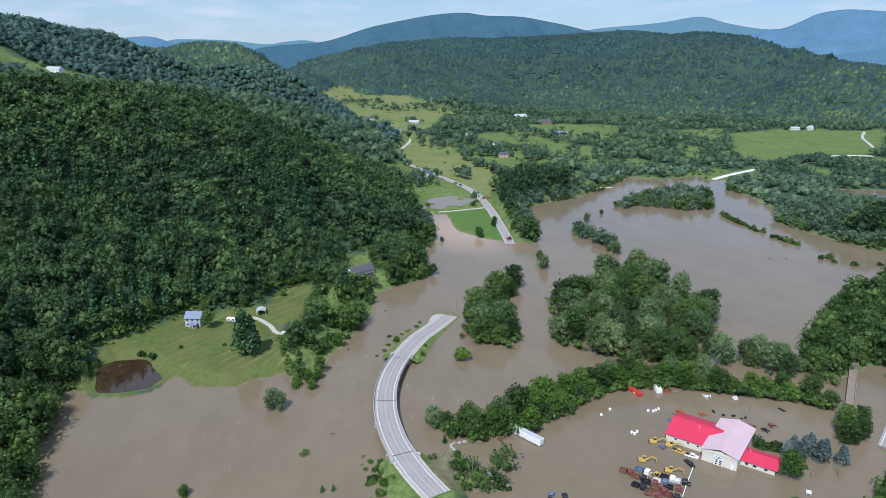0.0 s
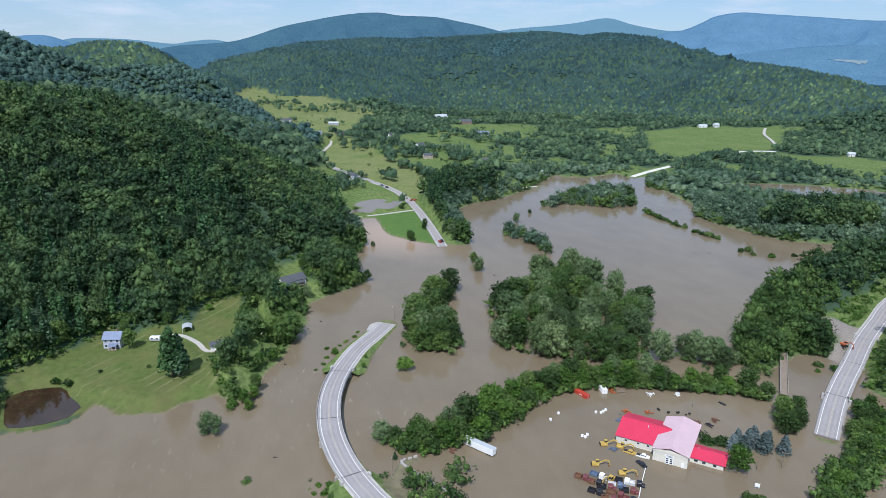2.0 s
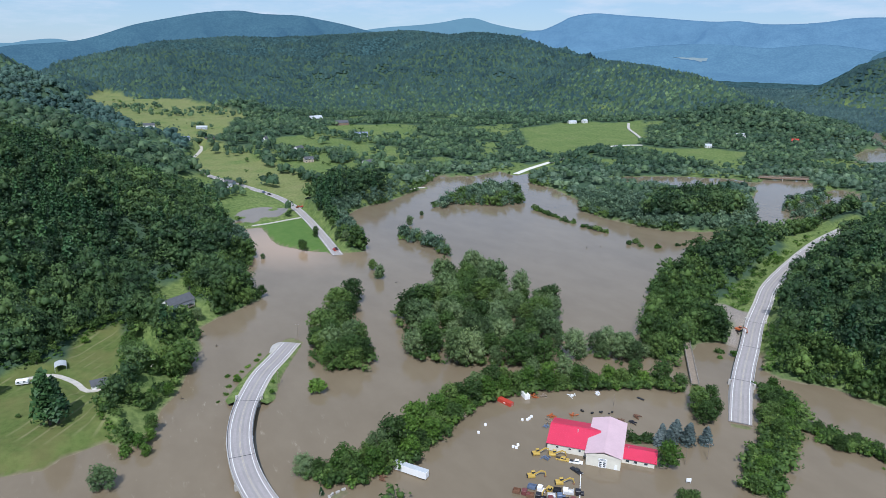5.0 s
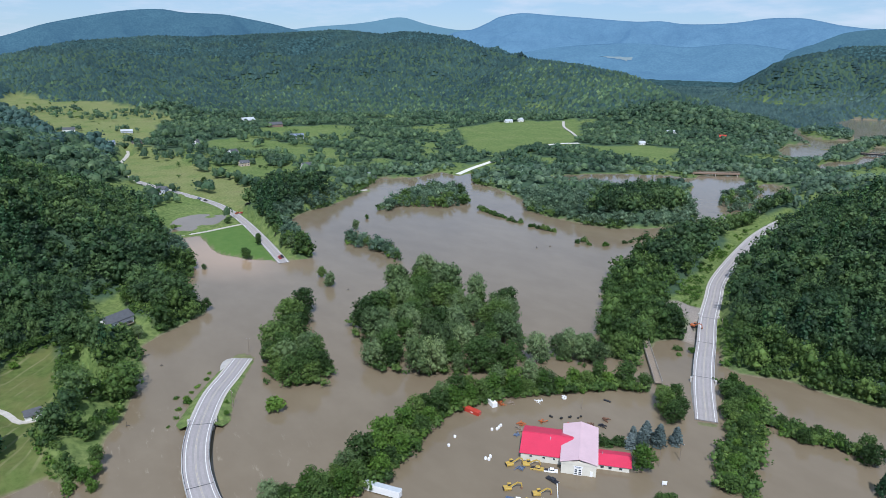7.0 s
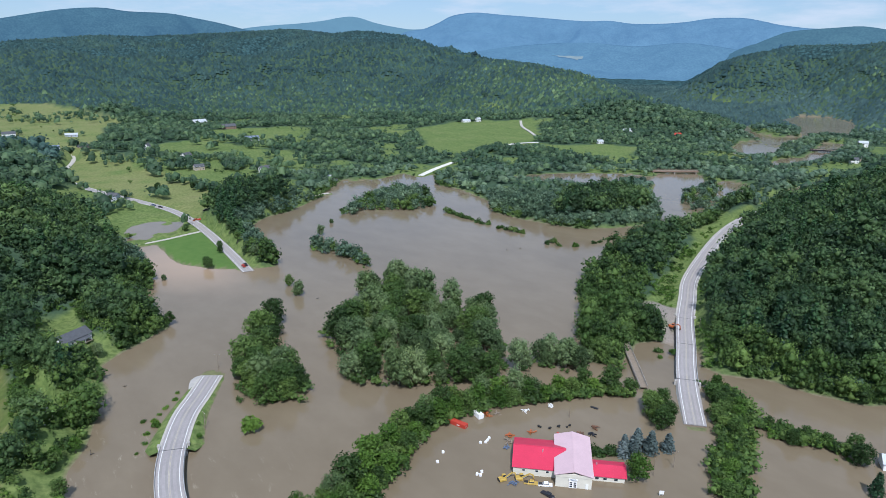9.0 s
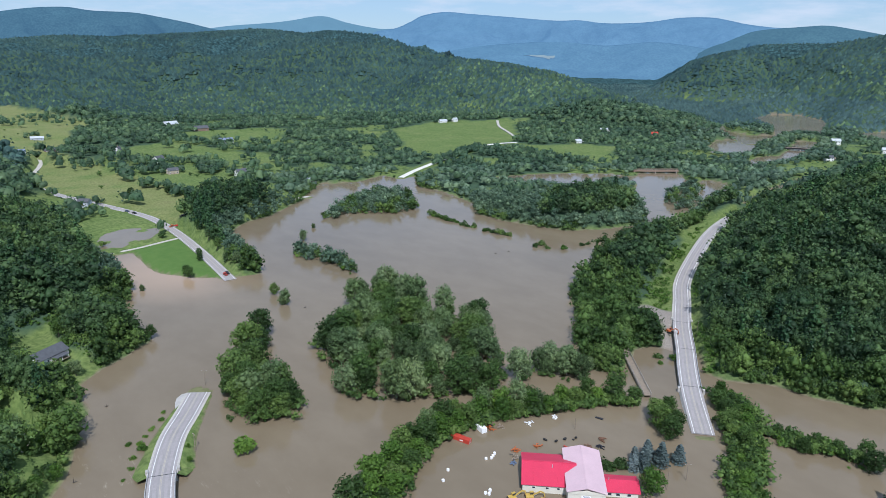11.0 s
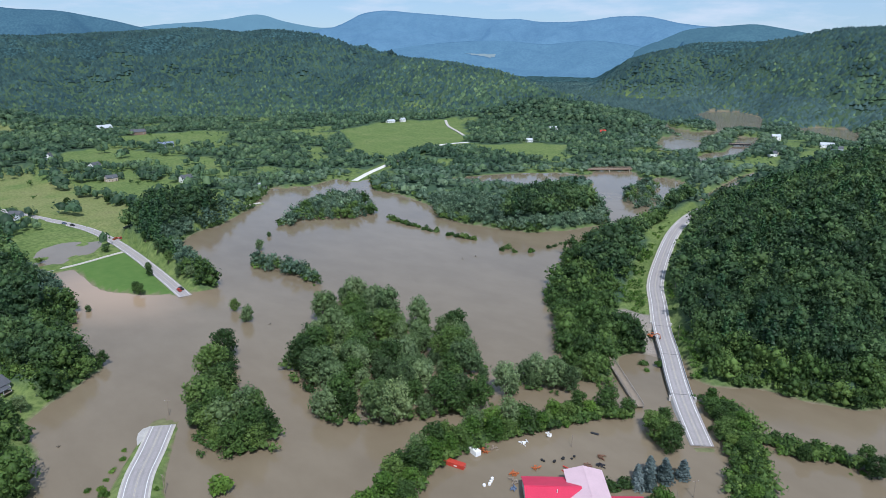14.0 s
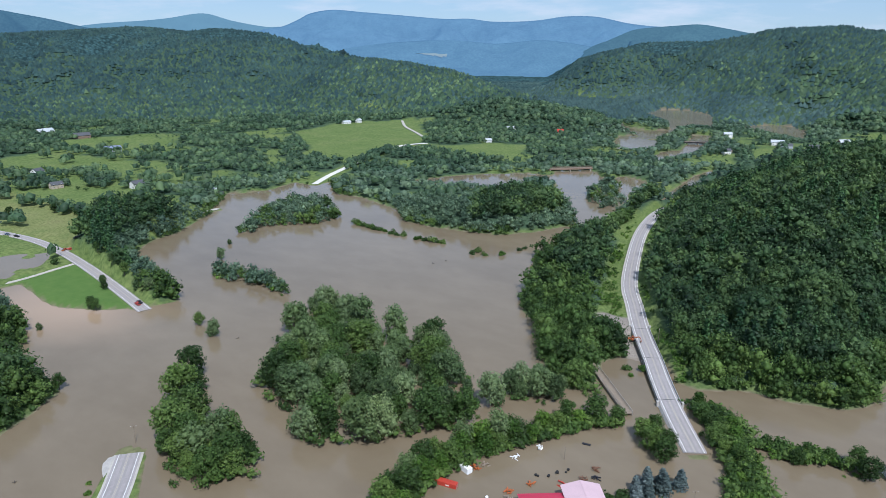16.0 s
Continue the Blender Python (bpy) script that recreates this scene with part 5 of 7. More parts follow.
m &= np.hypot(x - 4, y - 441) > 22
m &= ~((x > -10) & (x < 26) & (y > 411) & (y < 461))
for poly in (MEADOW_HOUSES, GREEN_FIELD, LAWN_RANCH, GRAVEL_LOT):
    m &= area_dist(poly, x, y) > 1.5
for line, w, span, n in ROAD_LINES:
    m &= line_dist(line[::2], x, y)[0] > w + 2
forest("shrubbery", SHRUBS, spots_for(rs, x[m], y[m], 4.6, 1.4, 4, 0.05), LEAF_GREEN, "bushes crowding the water's edge", category="shrubs")
x, y = scatter(rs, 250, 620, 250, 440, 3.6)
m = (area_dist(VERGE_EAST, x, y) < 1) | (area_dist(CLEARING_EAST, x, y) < 0)
m &= line_dist(curve_through(ROAD_EAST, 8), x, y)[0] > 8.5
m &= (area_dist(GRAVEL_LOT, x, y) > 2) & (lattice(x, y, 14, 53) > -0.55)
forest("shrubbery", SHRUBS, spots_for(rs, x[m], y[m], 2.9, 0.9, 4, 0.05), LEAF_LIGHT, "low light green brush beside the road", category="shrubs")

for n, (px_, py_) in enumerate(LONE):
    kind, tall = [(SILVER, 12), (BROAD, 9), (BROAD, 8), (BROAD, 11), (SILVER, 6), (BROAD, 9), (SILVER, 11), (BROAD, 6), (BROAD, 11), (BROAD, 9),
                  (BROAD, 8), (BROAD, 8), (BROAD, 10), (BUSH_DARK, 5), (BUSH_DARK, 5), (BROAD, 10), (BROAD, 10), (SILVER, 9), (BROAD, 9), (BROAD, 7)][n % 20]
    plant(kind, px_, py_, tall)
for n, (px_, py_) in enumerate(YARD_TREES):
    if py_ > 430:
        continue
    kind, tall = [(BROAD, 12), (SPRUCE, 21), (SPRUCE, 25), (BROAD, 9), (BROAD, 9), (BUSH, 6), (BROAD, 8), (BUSH, 5), (SILVER, 10), (SILVER, 9),
                  (LIGHT, 8), (BUSH, 5), (LIGHT, 8)][n % 13]
    plant(kind, px_, py_, tall, 1.0 if kind is not SPRUCE else 1.25)
for n, (px_, py_) in enumerate(BUSHES):
    kind, tall = [(BUSH, 8), (SILVER, 11), (BUSH_DARK, 3.2), (LIGHT, 6), (SPRUCE, 4), (SPRUCE, 4), (BUSH, 3.5), (BUSH, 2.6), (BUSH, 2.6)][n % 9]
    plant(kind, px_, py_, tall, 1.45 if kind is SILVER else 1.1)
for px_, py_, tall in [(33.2, 366.9, 2.4), (28.3, 361.9, 3.0), (24.3, 356.9, 2.2), (21.4, 352, 3.4), (16.4, 343.9, 2.8), (13.5, 337, 2.4), (36.2, 371.8, 2.0), (9.5, 330.9, 2.2), (35.4, 336.5, 2.0), (32.4, 326.5, 2.2), (29.5, 318.6, 1.8), (2.6, 223.2, 3.0), (5.6, 216.3, 3.4), (1.6, 211.2, 4.0), (8.6, 210.4, 2.6)]:
    plant(BUSH, px_, py_, tall, random.uniform(0.8, 1.2), "bushes on the road bank")
for px_, py_, kind, tall in [(-24.3, 304.6, LIGHT, 9), (-20.4, 308.6, LIGHT, 8), (-27.3, 311.4, BUSH, 4), (-19.4, 315.4, BROAD, 10), (-22.3, 298.8, LIGHT, 7), (-114.6, 373.9, BROAD, 13), (-122.3, 363.7, BROAD, 12),
                             (-35.3, 346.5, BUSH, 4.5), (-31.3, 340.8, BUSH_DARK, 5), (-27.4, 366.3, BROAD, 10), (-24.4, 375.2, BROAD, 11), (-18.5, 384.1, SILVER, 11), (-87.4, 386.6, BROAD, 9), (-110.8, 341.4, BUSH, 4), (-104.1, 338.1, BUSH_DARK, 3.5),
                             (-66, 393.3, BROAD, 8), (-45.4, 416, BUSH, 4), (-69.8, 344.6, BUSH_DARK, 2), (-91.4, 344.2, BUSH_DARK, 1.8)]:
    plant(kind, px_, py_, tall)
for n, (px_, py_) in enumerate(LOT_GROWTH):
    plant([BROAD, BUSH, BUSH_DARK, BUSH_DARK, BUSH, BUSH, BUSH_DARK, BUSH][n], px_, py_, [8, 4, 3.5, 4.5, 4, 4.5, 5, 3][n])
for n, (px_, py_) in enumerate([(140.2, 609.4), (138.4, 584.9), (136.6, 560.5), (142.5, 639.9), (138.9, 548.9)]):
    plant(BROAD if n % 2 else SILVER, px_, py_, 8.5 + n % 3, 1.0, "trees beside the valley road")
for n, (px_, py_) in enumerate([(0.2, 240.2), (2.7, 236), (4.4, 230.4), (7.9, 226.3), (10.5, 221.6), (1.1, 231.6), (3.2, 225), (6.7, 233.5), (-0.8, 234.8), (1.4, 221.8), (7.3, 220.2)]):
    plant(BUSH if n % 3 else BUSH_DARK, px_, py_, 1.8 + 0.7 * (n % 4), 1.1, "bushes on the road bank")
# understorey at the foot of the near woods
x, y = scatter(rs, -170, 520, 70, 560, 4.4)
sd = shore(x, y)
lawn = (x > -10) & (x < 24) & (y > 405) & (y < 438) & (area_dist(LAWN_RANCH, x, y) > 1)
m = (((sd > 2) & (sd < 34) & wooded(x, y, 1.0)) | (lawn & (sd > 2))) & (np.hypot(x + 15, y - 60) < 520) & (np.hypot(x, y) > 200)
forest("undergrowth", FAR_SHRUBS, spots_for(rs, x[m], y[m], 5.0, 1.4, 4, 0.05), LEAF_GREEN, "dense understorey at the foot of the wood", category="shrubs")
# brush where the meadows meet the wood
x, y = scatter(rs, -150, 40, 290, 520, 2.6)
d = np.minimum(area_dist(MEADOW_HOUSES, x, y), area_dist(LAWN_RANCH, x, y)) + lattice(x, y, 8, 57) * 2.5
m = (d > -1.5) & (d < 6) & (shore(x, y) > 1.5) & (line_dist(LANE_HOUSES, x, y)[0] > 3) & (area_dist(POND_WEST, x, y) > 3)
m &= np.hypot(x - 4, y - 446) > 12
far = d > 2.0
forest("shrubbery", SHRUBS, spots_for(rs, x[m & far], y[m & far], 4.6, 1.5, 4, 0.05), LEAF_GREEN, "bushes at the edge of the wood", category="shrubs")
forest("shrubbery", SHRUBS, spots_for(rs, x[m & ~far], y[m & ~far], 1.7, 0.7, 4, 0.05), LEAF_LIGHT, "low light green brush along the meadow", category="shrubs")
# round the store
for px_, py_, kind, tall, wide in [(160.7, 207.7, LIGHT, 13.5, 1.15), (171.6, 218.7, BLUE_SPRUCE, 9, 1.5), (175.6, 221.7, BLUE_SPRUCE, 10, 1.5), (179.7, 216.8, BLUE_SPRUCE, 10.5, 1.5),
                                   (183.7, 219.8, BLUE_SPRUCE, 9, 1.4), (186.8, 213.9, BLUE_SPRUCE, 9.5, 1.5), (168.6, 221.6, BLUE_SPRUCE, 8.5, 1.5), (180.6, 223.8, BLUE_SPRUCE, 9, 1.5), (173.6, 224.7, BLUE_SPRUCE, 8, 1.5), (203, 234, BROAD, 14, 1.0), (207, 229, BROAD, 12, 1.0),
                                   (199, 226, BROAD, 13, 1.1), (214, 238, BROAD, 12, 1.0), (209, 241, BROAD, 11, 1.1), (150.6, 189.5, BROAD, 7, 1.0),
                                   (161.4, 228.5, BUSH_DARK, 5, 1.2), (166.5, 225.6, BUSH_DARK, 4.6, 1.2), (156.6, 189.5, BUSH_DARK, 4, 1.0),
                                   (225.9, 152, SPRUCE, 11.4, 1.2), (241.9, 164.1, BROAD, 12, 1.2), (248.9, 170.2, BROAD, 11, 1.0), (237.7, 172.1, BUSH, 2.2, 1.0), (241.9, 169.1, BUSH, 2.6, 1.0),
                                   (33.5, 246.4, SPRUCE, 4, 1.2), (37.5, 249.5, BUSH, 3.4, 1.0), (35.5, 259.3, BROAD, 9, 1.0)]:
    plant(kind, px_, py_, tall, wide)
for n, p in enumerate(curve_through(BERM[2:], 2.6)):
    plant(SPRUCE if n % 3 else BUSH, p[0] - 1.8 + random.uniform(-0.8, 0.8), p[1] - 0.8 + random.uniform(-0.8, 0.8), random.uniform(1.8, 3.2), 1.6 if n % 3 else 0.9, "young conifers along the bank")


# ---------------------------------------------------------------- helpers for built things
def part(name, bm, mat, parent=None, label=""):
    me = bpy.data.meshes.new(name)
    bm.to_mesh(me)
    bm.free()
    me.materials.append(mat)
    ob = new(name, me)
    if parent:
        ob.parent = parent
    return tagged(ob, label)


def box(bm, cx, cy, cz, sx, sy, sz, rz=0.0, bevel=0.0, rx=0.0, ry=0.0):
    m = Matrix.Translation((cx, cy, cz)) @ Euler((rx, ry, rz)).to_matrix().to_4x4() @ Matrix.Diagonal((sx, sy, sz, 1))
    r = bmesh.ops.create_cube(bm, size=1, matrix=m)
    if bevel:
        es = list({e for v in r["verts"] for e in v.link_edges})
        bmesh.ops.bevel(bm, geom=es, offset=bevel, segments=1, affect="EDGES")
    return bm


def boxes(*items, **kw):
    bm = bmesh.new()
    for it in items:
        box(bm, *it, **kw)
    return bm


def cyl(bm, cx, cy, cz, r, h, axis="z", seg=12, r2=None):
    rot = {"z": Matrix.Identity(4), "x": Matrix.Rotation(radians(90), 4, "Y"), "y": Matrix.Rotation(radians(90), 4, "X")}[axis]
    bmesh.ops.create_cone(bm, cap_ends=True, segments=seg, radius1=r, radius2=r if r2 is None else r2, depth=h, matrix=Matrix.Translation((cx, cy, cz)) @ rot)
    return bm


def root(name, x, y, z, rz, label, category, group="", kind=""):
    ob = new(name)
    ob.empty_display_size = 0.5
    ob.matrix_world = pose(x, y, z, 0, 0, rz)
    return tagged(ob, label, category, group, kind)


def land_z(x, y):
    return float(height(np.array([float(x)]), np.array([float(y)]))[0])


# ---------------------------------------------------------------- roads
def strip(line, a, b, za=0.0, zb=0.0, thick=0.0, dash=None):
    """A ribbon beside a line, from offset a to offset b (to its right), lifted by za and zb."""
    bm = bmesh.new()
    d = np.gradient(line[:, :2], axis=0)
    nrm = np.stack([d[:, 1], -d[:, 0]], 1) / np.linalg.norm(d, axis=1)[:, None]
    prev = None
    reach, drop = np.broadcast_to(b, len(line)), np.broadcast_to(zb, len(line))
    for i, (p, q) in enumerate(zip(line, nrm)):
        b, zb = float(reach[i]), float(drop[i])
        pts = [(p[0] + q[0] * a, p[1] + q[1] * a, p[2] + za), (p[0] + q[0] * b, p[1] + q[1] * b, p[2] + zb)]
        if thick:
            pts += [(pts[1][0], pts[1][1], pts[1][2] - thick), (pts[0][0], pts[0][1], pts[0][2] - thick)]
        cur = [bm.verts.new(v) for v in pts]
        if prev and (dash is None or i % dash[0] < dash[1]):
            n = len(cur)
            for k in range(n if thick else 1):
                bm.faces.new([prev[k], cur[k], cur[(k + 1) % n], prev[(k + 1) % n]])
        prev = cur
    bmesh.ops.recalc_face_normals(bm, faces=bm.faces) if thick else [f.normal_flip() for f in bm.faces if f.normal.z < 0]
    bmesh.ops.delete(bm, geom=[v for v in bm.verts if not v.link_faces], context="VERTS")
    bm.normal_update()
    for f in bm.faces:
        if not thick and f.normal.z < 0:
            f.normal_flip()
    return bm


def grass_part(name, bm, parent, label):
    ob = part(name, bm, LAND, parent, label)
    n = len(ob.data.vertices)
    for a, v in (("grass", 1.0), ("hay", 0.0), ("lush", 0.0), ("mown", 0.0), ("gravel", 0.0), ("mud", 0.0)):
        ob.data.attributes.new(a, "FLOAT", "POINT").data.foreach_set("value", np.full(n, v, np.float32))
    return ob


def rail(parent, line, off, name="guard_rail"):
    """A steel guard rail: beam on short posts."""
    r = part(name, strip(line, off - 0.06, off + 0.06, 0.78, 0.78, 0.34), STEEL, parent, "galvanised steel guard rail")
    d = np.gradient(line[:, :2], axis=0)
    nrm = np.stack([d[:, 1], -d[:, 0]], 1) / np.linalg.norm(d, axis=1)[:, None]
    bm = bmesh.new()
    for p, q in list(zip(line, nrm))[::2]:
        box(bm, p[0] + q[0] * (off + 0.08), p[1] + q[1] * (off + 0.08), p[2] + 0.25, 0.12, 0.12, 0.9)
    part("rail_post", bm, WOOD, r)


def highway(pts, half, label, bank=None, lines=True, mat=ASPHALT, step=3.0, skirt=True):
    line = curve_through(pts, step)
    top = part("road", strip(line, -half, half, 0, 0, 0.35), mat)
    tagged(top, label, "road", kind="structure")
    if lines:
        for off in (-half + 1.75, -0.95, 0.95, half - 1.75):
            part("wheel_track", strip(line, off - 0.42, off + 0.42, 0.004, 0.004), TRACK, top, "darker polished wheel track")
        for off in (-half + 1.05, half - 1.05):
            part("edge_line", strip(line, off - 0.13, off + 0.13, 0.010, 0.010), LINE_WHITE, top, "white edge line")
        for off in (-0.2, 0.2):
            part("centre_line", strip(line, off - 0.07, off + 0.07, 0.010, 0.010), LINE_YELLOW, top, "yellow centre line")
    return top, line


road_a, line_a = highway(ROAD_SOUTH, 4.7, "two-lane highway on a low curved bridge, its end under water")
road_b, line_b = highway(ROAD_EAST, 4.7, "two-lane highway climbing out of the flood")
highway(ROAD_NORTH, 4.2, "valley road between meadows, ending in the flood", step=6)
highway(ROAD_FARM, 2.6, "narrow pale farm road", lines=False, mat=GRAVEL, step=8)
highway(ROAD_PALE, 3.6, "pale dry stretch of road across the flooded fields", lines=False, mat=PALE_ROAD, step=8)
highway(ROAD_RIVER, 2.6, "pale road along the river trees", lines=False, mat=GRAVEL, step=8)
highway(LANE_DYKE, 1.6, "grassy dirt lane on a low dyke", lines=False, mat=GRAVEL, step=6)
highway(LANE_HOUSES, 1.3, "gravel drive between the houses", lines=False, mat=GRAVEL, step=3)


def lane_on(pts, half, label):
    line = curve_through([(p[0], p[1], 0) for p in pts], 12)
    line[:, 2] = height(line[:, 0], line[:, 1]) + 1.2
    tagged(part("road", strip(line, -half, half, 0, 0, 1.5), GRAVEL), label, "road", kind="structure")


lane_on(LANE_TRACK, 2.5, "pale farm track up the far field")
tagged(part("road", boxes((142.4, 691.7, 2.2, 14, 9, 0.5, 0.3)), ASPHALT), "paved junction beside the valley road", "road", kind="structure")


def stretch(line, n, a, b):
    """The part of a resampled line between two of its first points."""
    k = np.arange(len(line)) / (len(line) - 1) * (n - 1)
    return line[(k >= a) & (k <= b)]


# banks of grass and shoulder
for top, line, n, gaps in ((road_a, line_a, len(ROAD_SOUTH), (0, 3.7)), (road_a, line_a, len(ROAD_SOUTH), (8.4, 10)), (road_b, line_b, len(ROAD_EAST), (2.7, 10))):
    seg = stretch(line, n, *gaps)
    u = np.linspace(0, 1, len(seg))
    if top is road_a:
        swell = 0.35 + 0.65 * np.sin(np.pi * np.clip(0.08 + 0.80 * u, 0, 1)) + 0.12 * np.sin(u * 23)
    else:
        swell = np.ones(len(seg))
    grass_part("bank", strip(seg, -4.6, -4.6 - 7.5 * swell, -0.12, -0.12 - 3.6 * swell), top, "grassy road bank")
    grass_part("bank", strip(seg, 4.6, 4.6 + 8.5 * swell, -0.12, -0.12 - 3.4 * swell), top, "grassy road bank")
    part("shoulder", strip(seg, -4.69, -5.6, -0.03, -0.12), GRAVEL, top, "pale gravel shoulder")
    part("shoulder", strip(seg, 4.69, 5.6, -0.03, -0.12), GRAVEL, top, "pale gravel shoulder")
seg = stretch(line_b, len(ROAD_EAST), 0, 0.9)
part("shoulder", strip(seg, -4.69, -5.5, -0.05, -1.4), CONCRETE, road_b, "broken pale edge")
part("shoulder", strip(seg, 4.69, 5.5, -0.05, -1.4), CONCRETE, road_b, "broken pale edge")


def bridge(line, half, label, piers):
    b = root("bridge", 0, 0, 0, 0, label, "bridge")
    part("deck", strip(line, -half - 0.5, half + 0.5, -0.36, -0.36, 0.40), CONCRETE, b, "concrete deck")
    for off in (-half - 0.25, half + 0.25):
        part("parapet", strip(line, off - 0.16, off + 0.16, 0.42, 0.42, 0.8), CONCRETE, b, "pale concrete kerb of the bridge")
        rail(b, line, off, "bridge_rail")
    for off in (-half * 0.75, -half * 0.25, half * 0.25, half * 0.75):
        part("girder", strip(line, off - 0.2, off + 0.2, -0.76, -0.76, 0.7), RUST, b, "dark steel girder")
    for i in (1, len(line) // 2, len(line) - 2):
        part("expansion_joint", strip(np.array([line[i], line[i] + (line[i + 1] - line[i]) * 0.12]), -half, half, 0.012, 0.012), PAINT_BLACK, b, "dark expansion joint")
    for i in piers:
        p, q = line[i], line[min(i + 1, len(line) - 1)]
        a = math.atan2(q[1] - p[1], q[0] - p[0])
        part("pier", boxes((p[0], p[1], p[2] - 3.6, 1.3, half * 2 + 1.4, 4.0, a)), CONCRETE, b, "concrete pier standing in the flood")
    for i, j in ((0, 1), (-1, -2)):
        p, q = line[i], line[j]
        a = math.atan2(q[1] - p[1], q[0] - p[0])
        for s in (-1, 1):
            part("wing_wall", boxes((p[0] - math.sin(a) * s * (half + 0.9), p[1] + math.cos(a) * s * (half + 0.9), p[2] - 0.9, 1.6, 1.0, 3.4, a), bevel=0.05), CONCRETE, b, "pale concrete wing wall")
    return b


span_a = stretch(line_a, len(ROAD_SOUTH), 3.4, 8.6)
bridge(span_a, 4.7, "curved concrete highway bridge just above the flood", [1, len(span_a) // 3, 2 * len(span_a) // 3, len(span_a) - 3])
span_b = stretch(line_b, len(ROAD_EAST), 0.8, 2.8)
bridge(span_b, 4.7, "highway bridge over the flooded river", [2, len(span_b) // 2, len(span_b) - 3])
for seg in (stretch(line_a, len(ROAD_SOUTH), 8.6, 10), stretch(line_b, len(ROAD_EAST), 2.8, 3.6)):
    g = root("guard_rail", 0, 0, 0, 0, "steel guard rail beside the highway", "guard rail")
    rail(g, seg, 4.9, "rail_beam")
# patch of pale pavement at the drowned road's end
bm = bmesh.new()
lip = [bm.verts.new((px_, py_, 0.42)) for px_, py_ in ((50.4, 383.6), (47.6, 384.0), (44.6, 381.6), (42.6, 377.6), (41.2, 373.0), (40.9, 368.6))]
slab = bmesh.ops.extrude_face_region(bm, geom=[bm.faces.new(lip)])
bmesh.ops.translate(bm, vec=(0, 0, -0.9), verts=[g for g in slab["geom"] if isinstance(g, bmesh.types.BMVert)])
bmesh.ops.recalc_face_normals(bm, faces=bm.faces)
tagged(part("pavement", bm, CONCRETE), "pale concrete patch at the drowned road end", "pavement", kind="structure")


# ---------------------------------------------------------------- buildings
def prism(bm, L, W, h0, h1, x0=0.0, y0=0.0):
    """Walls with gables: ridge along x."""
    v = [bm.verts.new(p) for p in [(x0, y0, -2), (x0 + L, y0, -2), (x0 + L, y0 + W, -2), (x0, y0 + W, -2), (x0, y0, h0), (x0 + L, y0, h0), (x0 + L, y0 + W, h0), (x0, y0 + W, h0), (x0, y0 + W / 2, h1), (x0 + L, y0 + W / 2, h1)]]
    for f in [(0, 1, 5, 4), (2, 3, 7, 6), (1, 2, 6, 9, 5), (3, 0, 4, 8, 7), (4, 5, 9, 8), (7, 8, 9, 6)]:
        bm.faces.new([v[i] for i in f])
    bmesh.ops.recalc_face_normals(bm, faces=bm.faces)
    return bm


def roof_slab(L, W, h0, h1, side, over=0.45, thick=0.16, x0=0.0, y0=0.0):
    """One pitch of a gable roof."""
    s = (h1 - h0) / (W / 2)
    ya, yb = (y0 - over, y0 + W / 2) if side < 0 else (y0 + W / 2, y0 + W + over)
    za, zb = (h0 - over * s, h1) if side < 0 else (h1, h0 - over * s)
    bm = bmesh.new()
    v = [bm.verts.new(p) for p in [(x0 - over, ya, za), (x0 + L + over, ya, za), (x0 + L + over, yb, zb), (x0 - over, yb, zb)]]
    v += [bm.verts.new((p.co.x, p.co.y, p.co.z + thick)) for p in v]
    for f in [(0, 1, 2, 3), (4, 5, 6, 7), (0, 1, 5, 4), (1, 2, 6, 5), (2, 3, 7, 6), (3, 0, 4, 7)]:
        bm.faces.new([v[i] for i in f])
    bmesh.ops.recalc_face_normals(bm, faces=bm.faces)
    return bm


def window(parent, x, y, z, w, h, rz=0.0, name="window"):
    f = part(name, boxes((x, y, z, w + 0.2, 0.10, h + 0.2, rz)), PAINT_WHITE, parent, "white window frame")
    o = Vector((x, y, 0)) + Matrix.Rotation(rz, 3, "Z") @ Vector((0, -0.035, 0))
    part("pane", boxes((o.x, o.y, z, w, 0.10, h, rz)), GLASS, f, "dark glass")


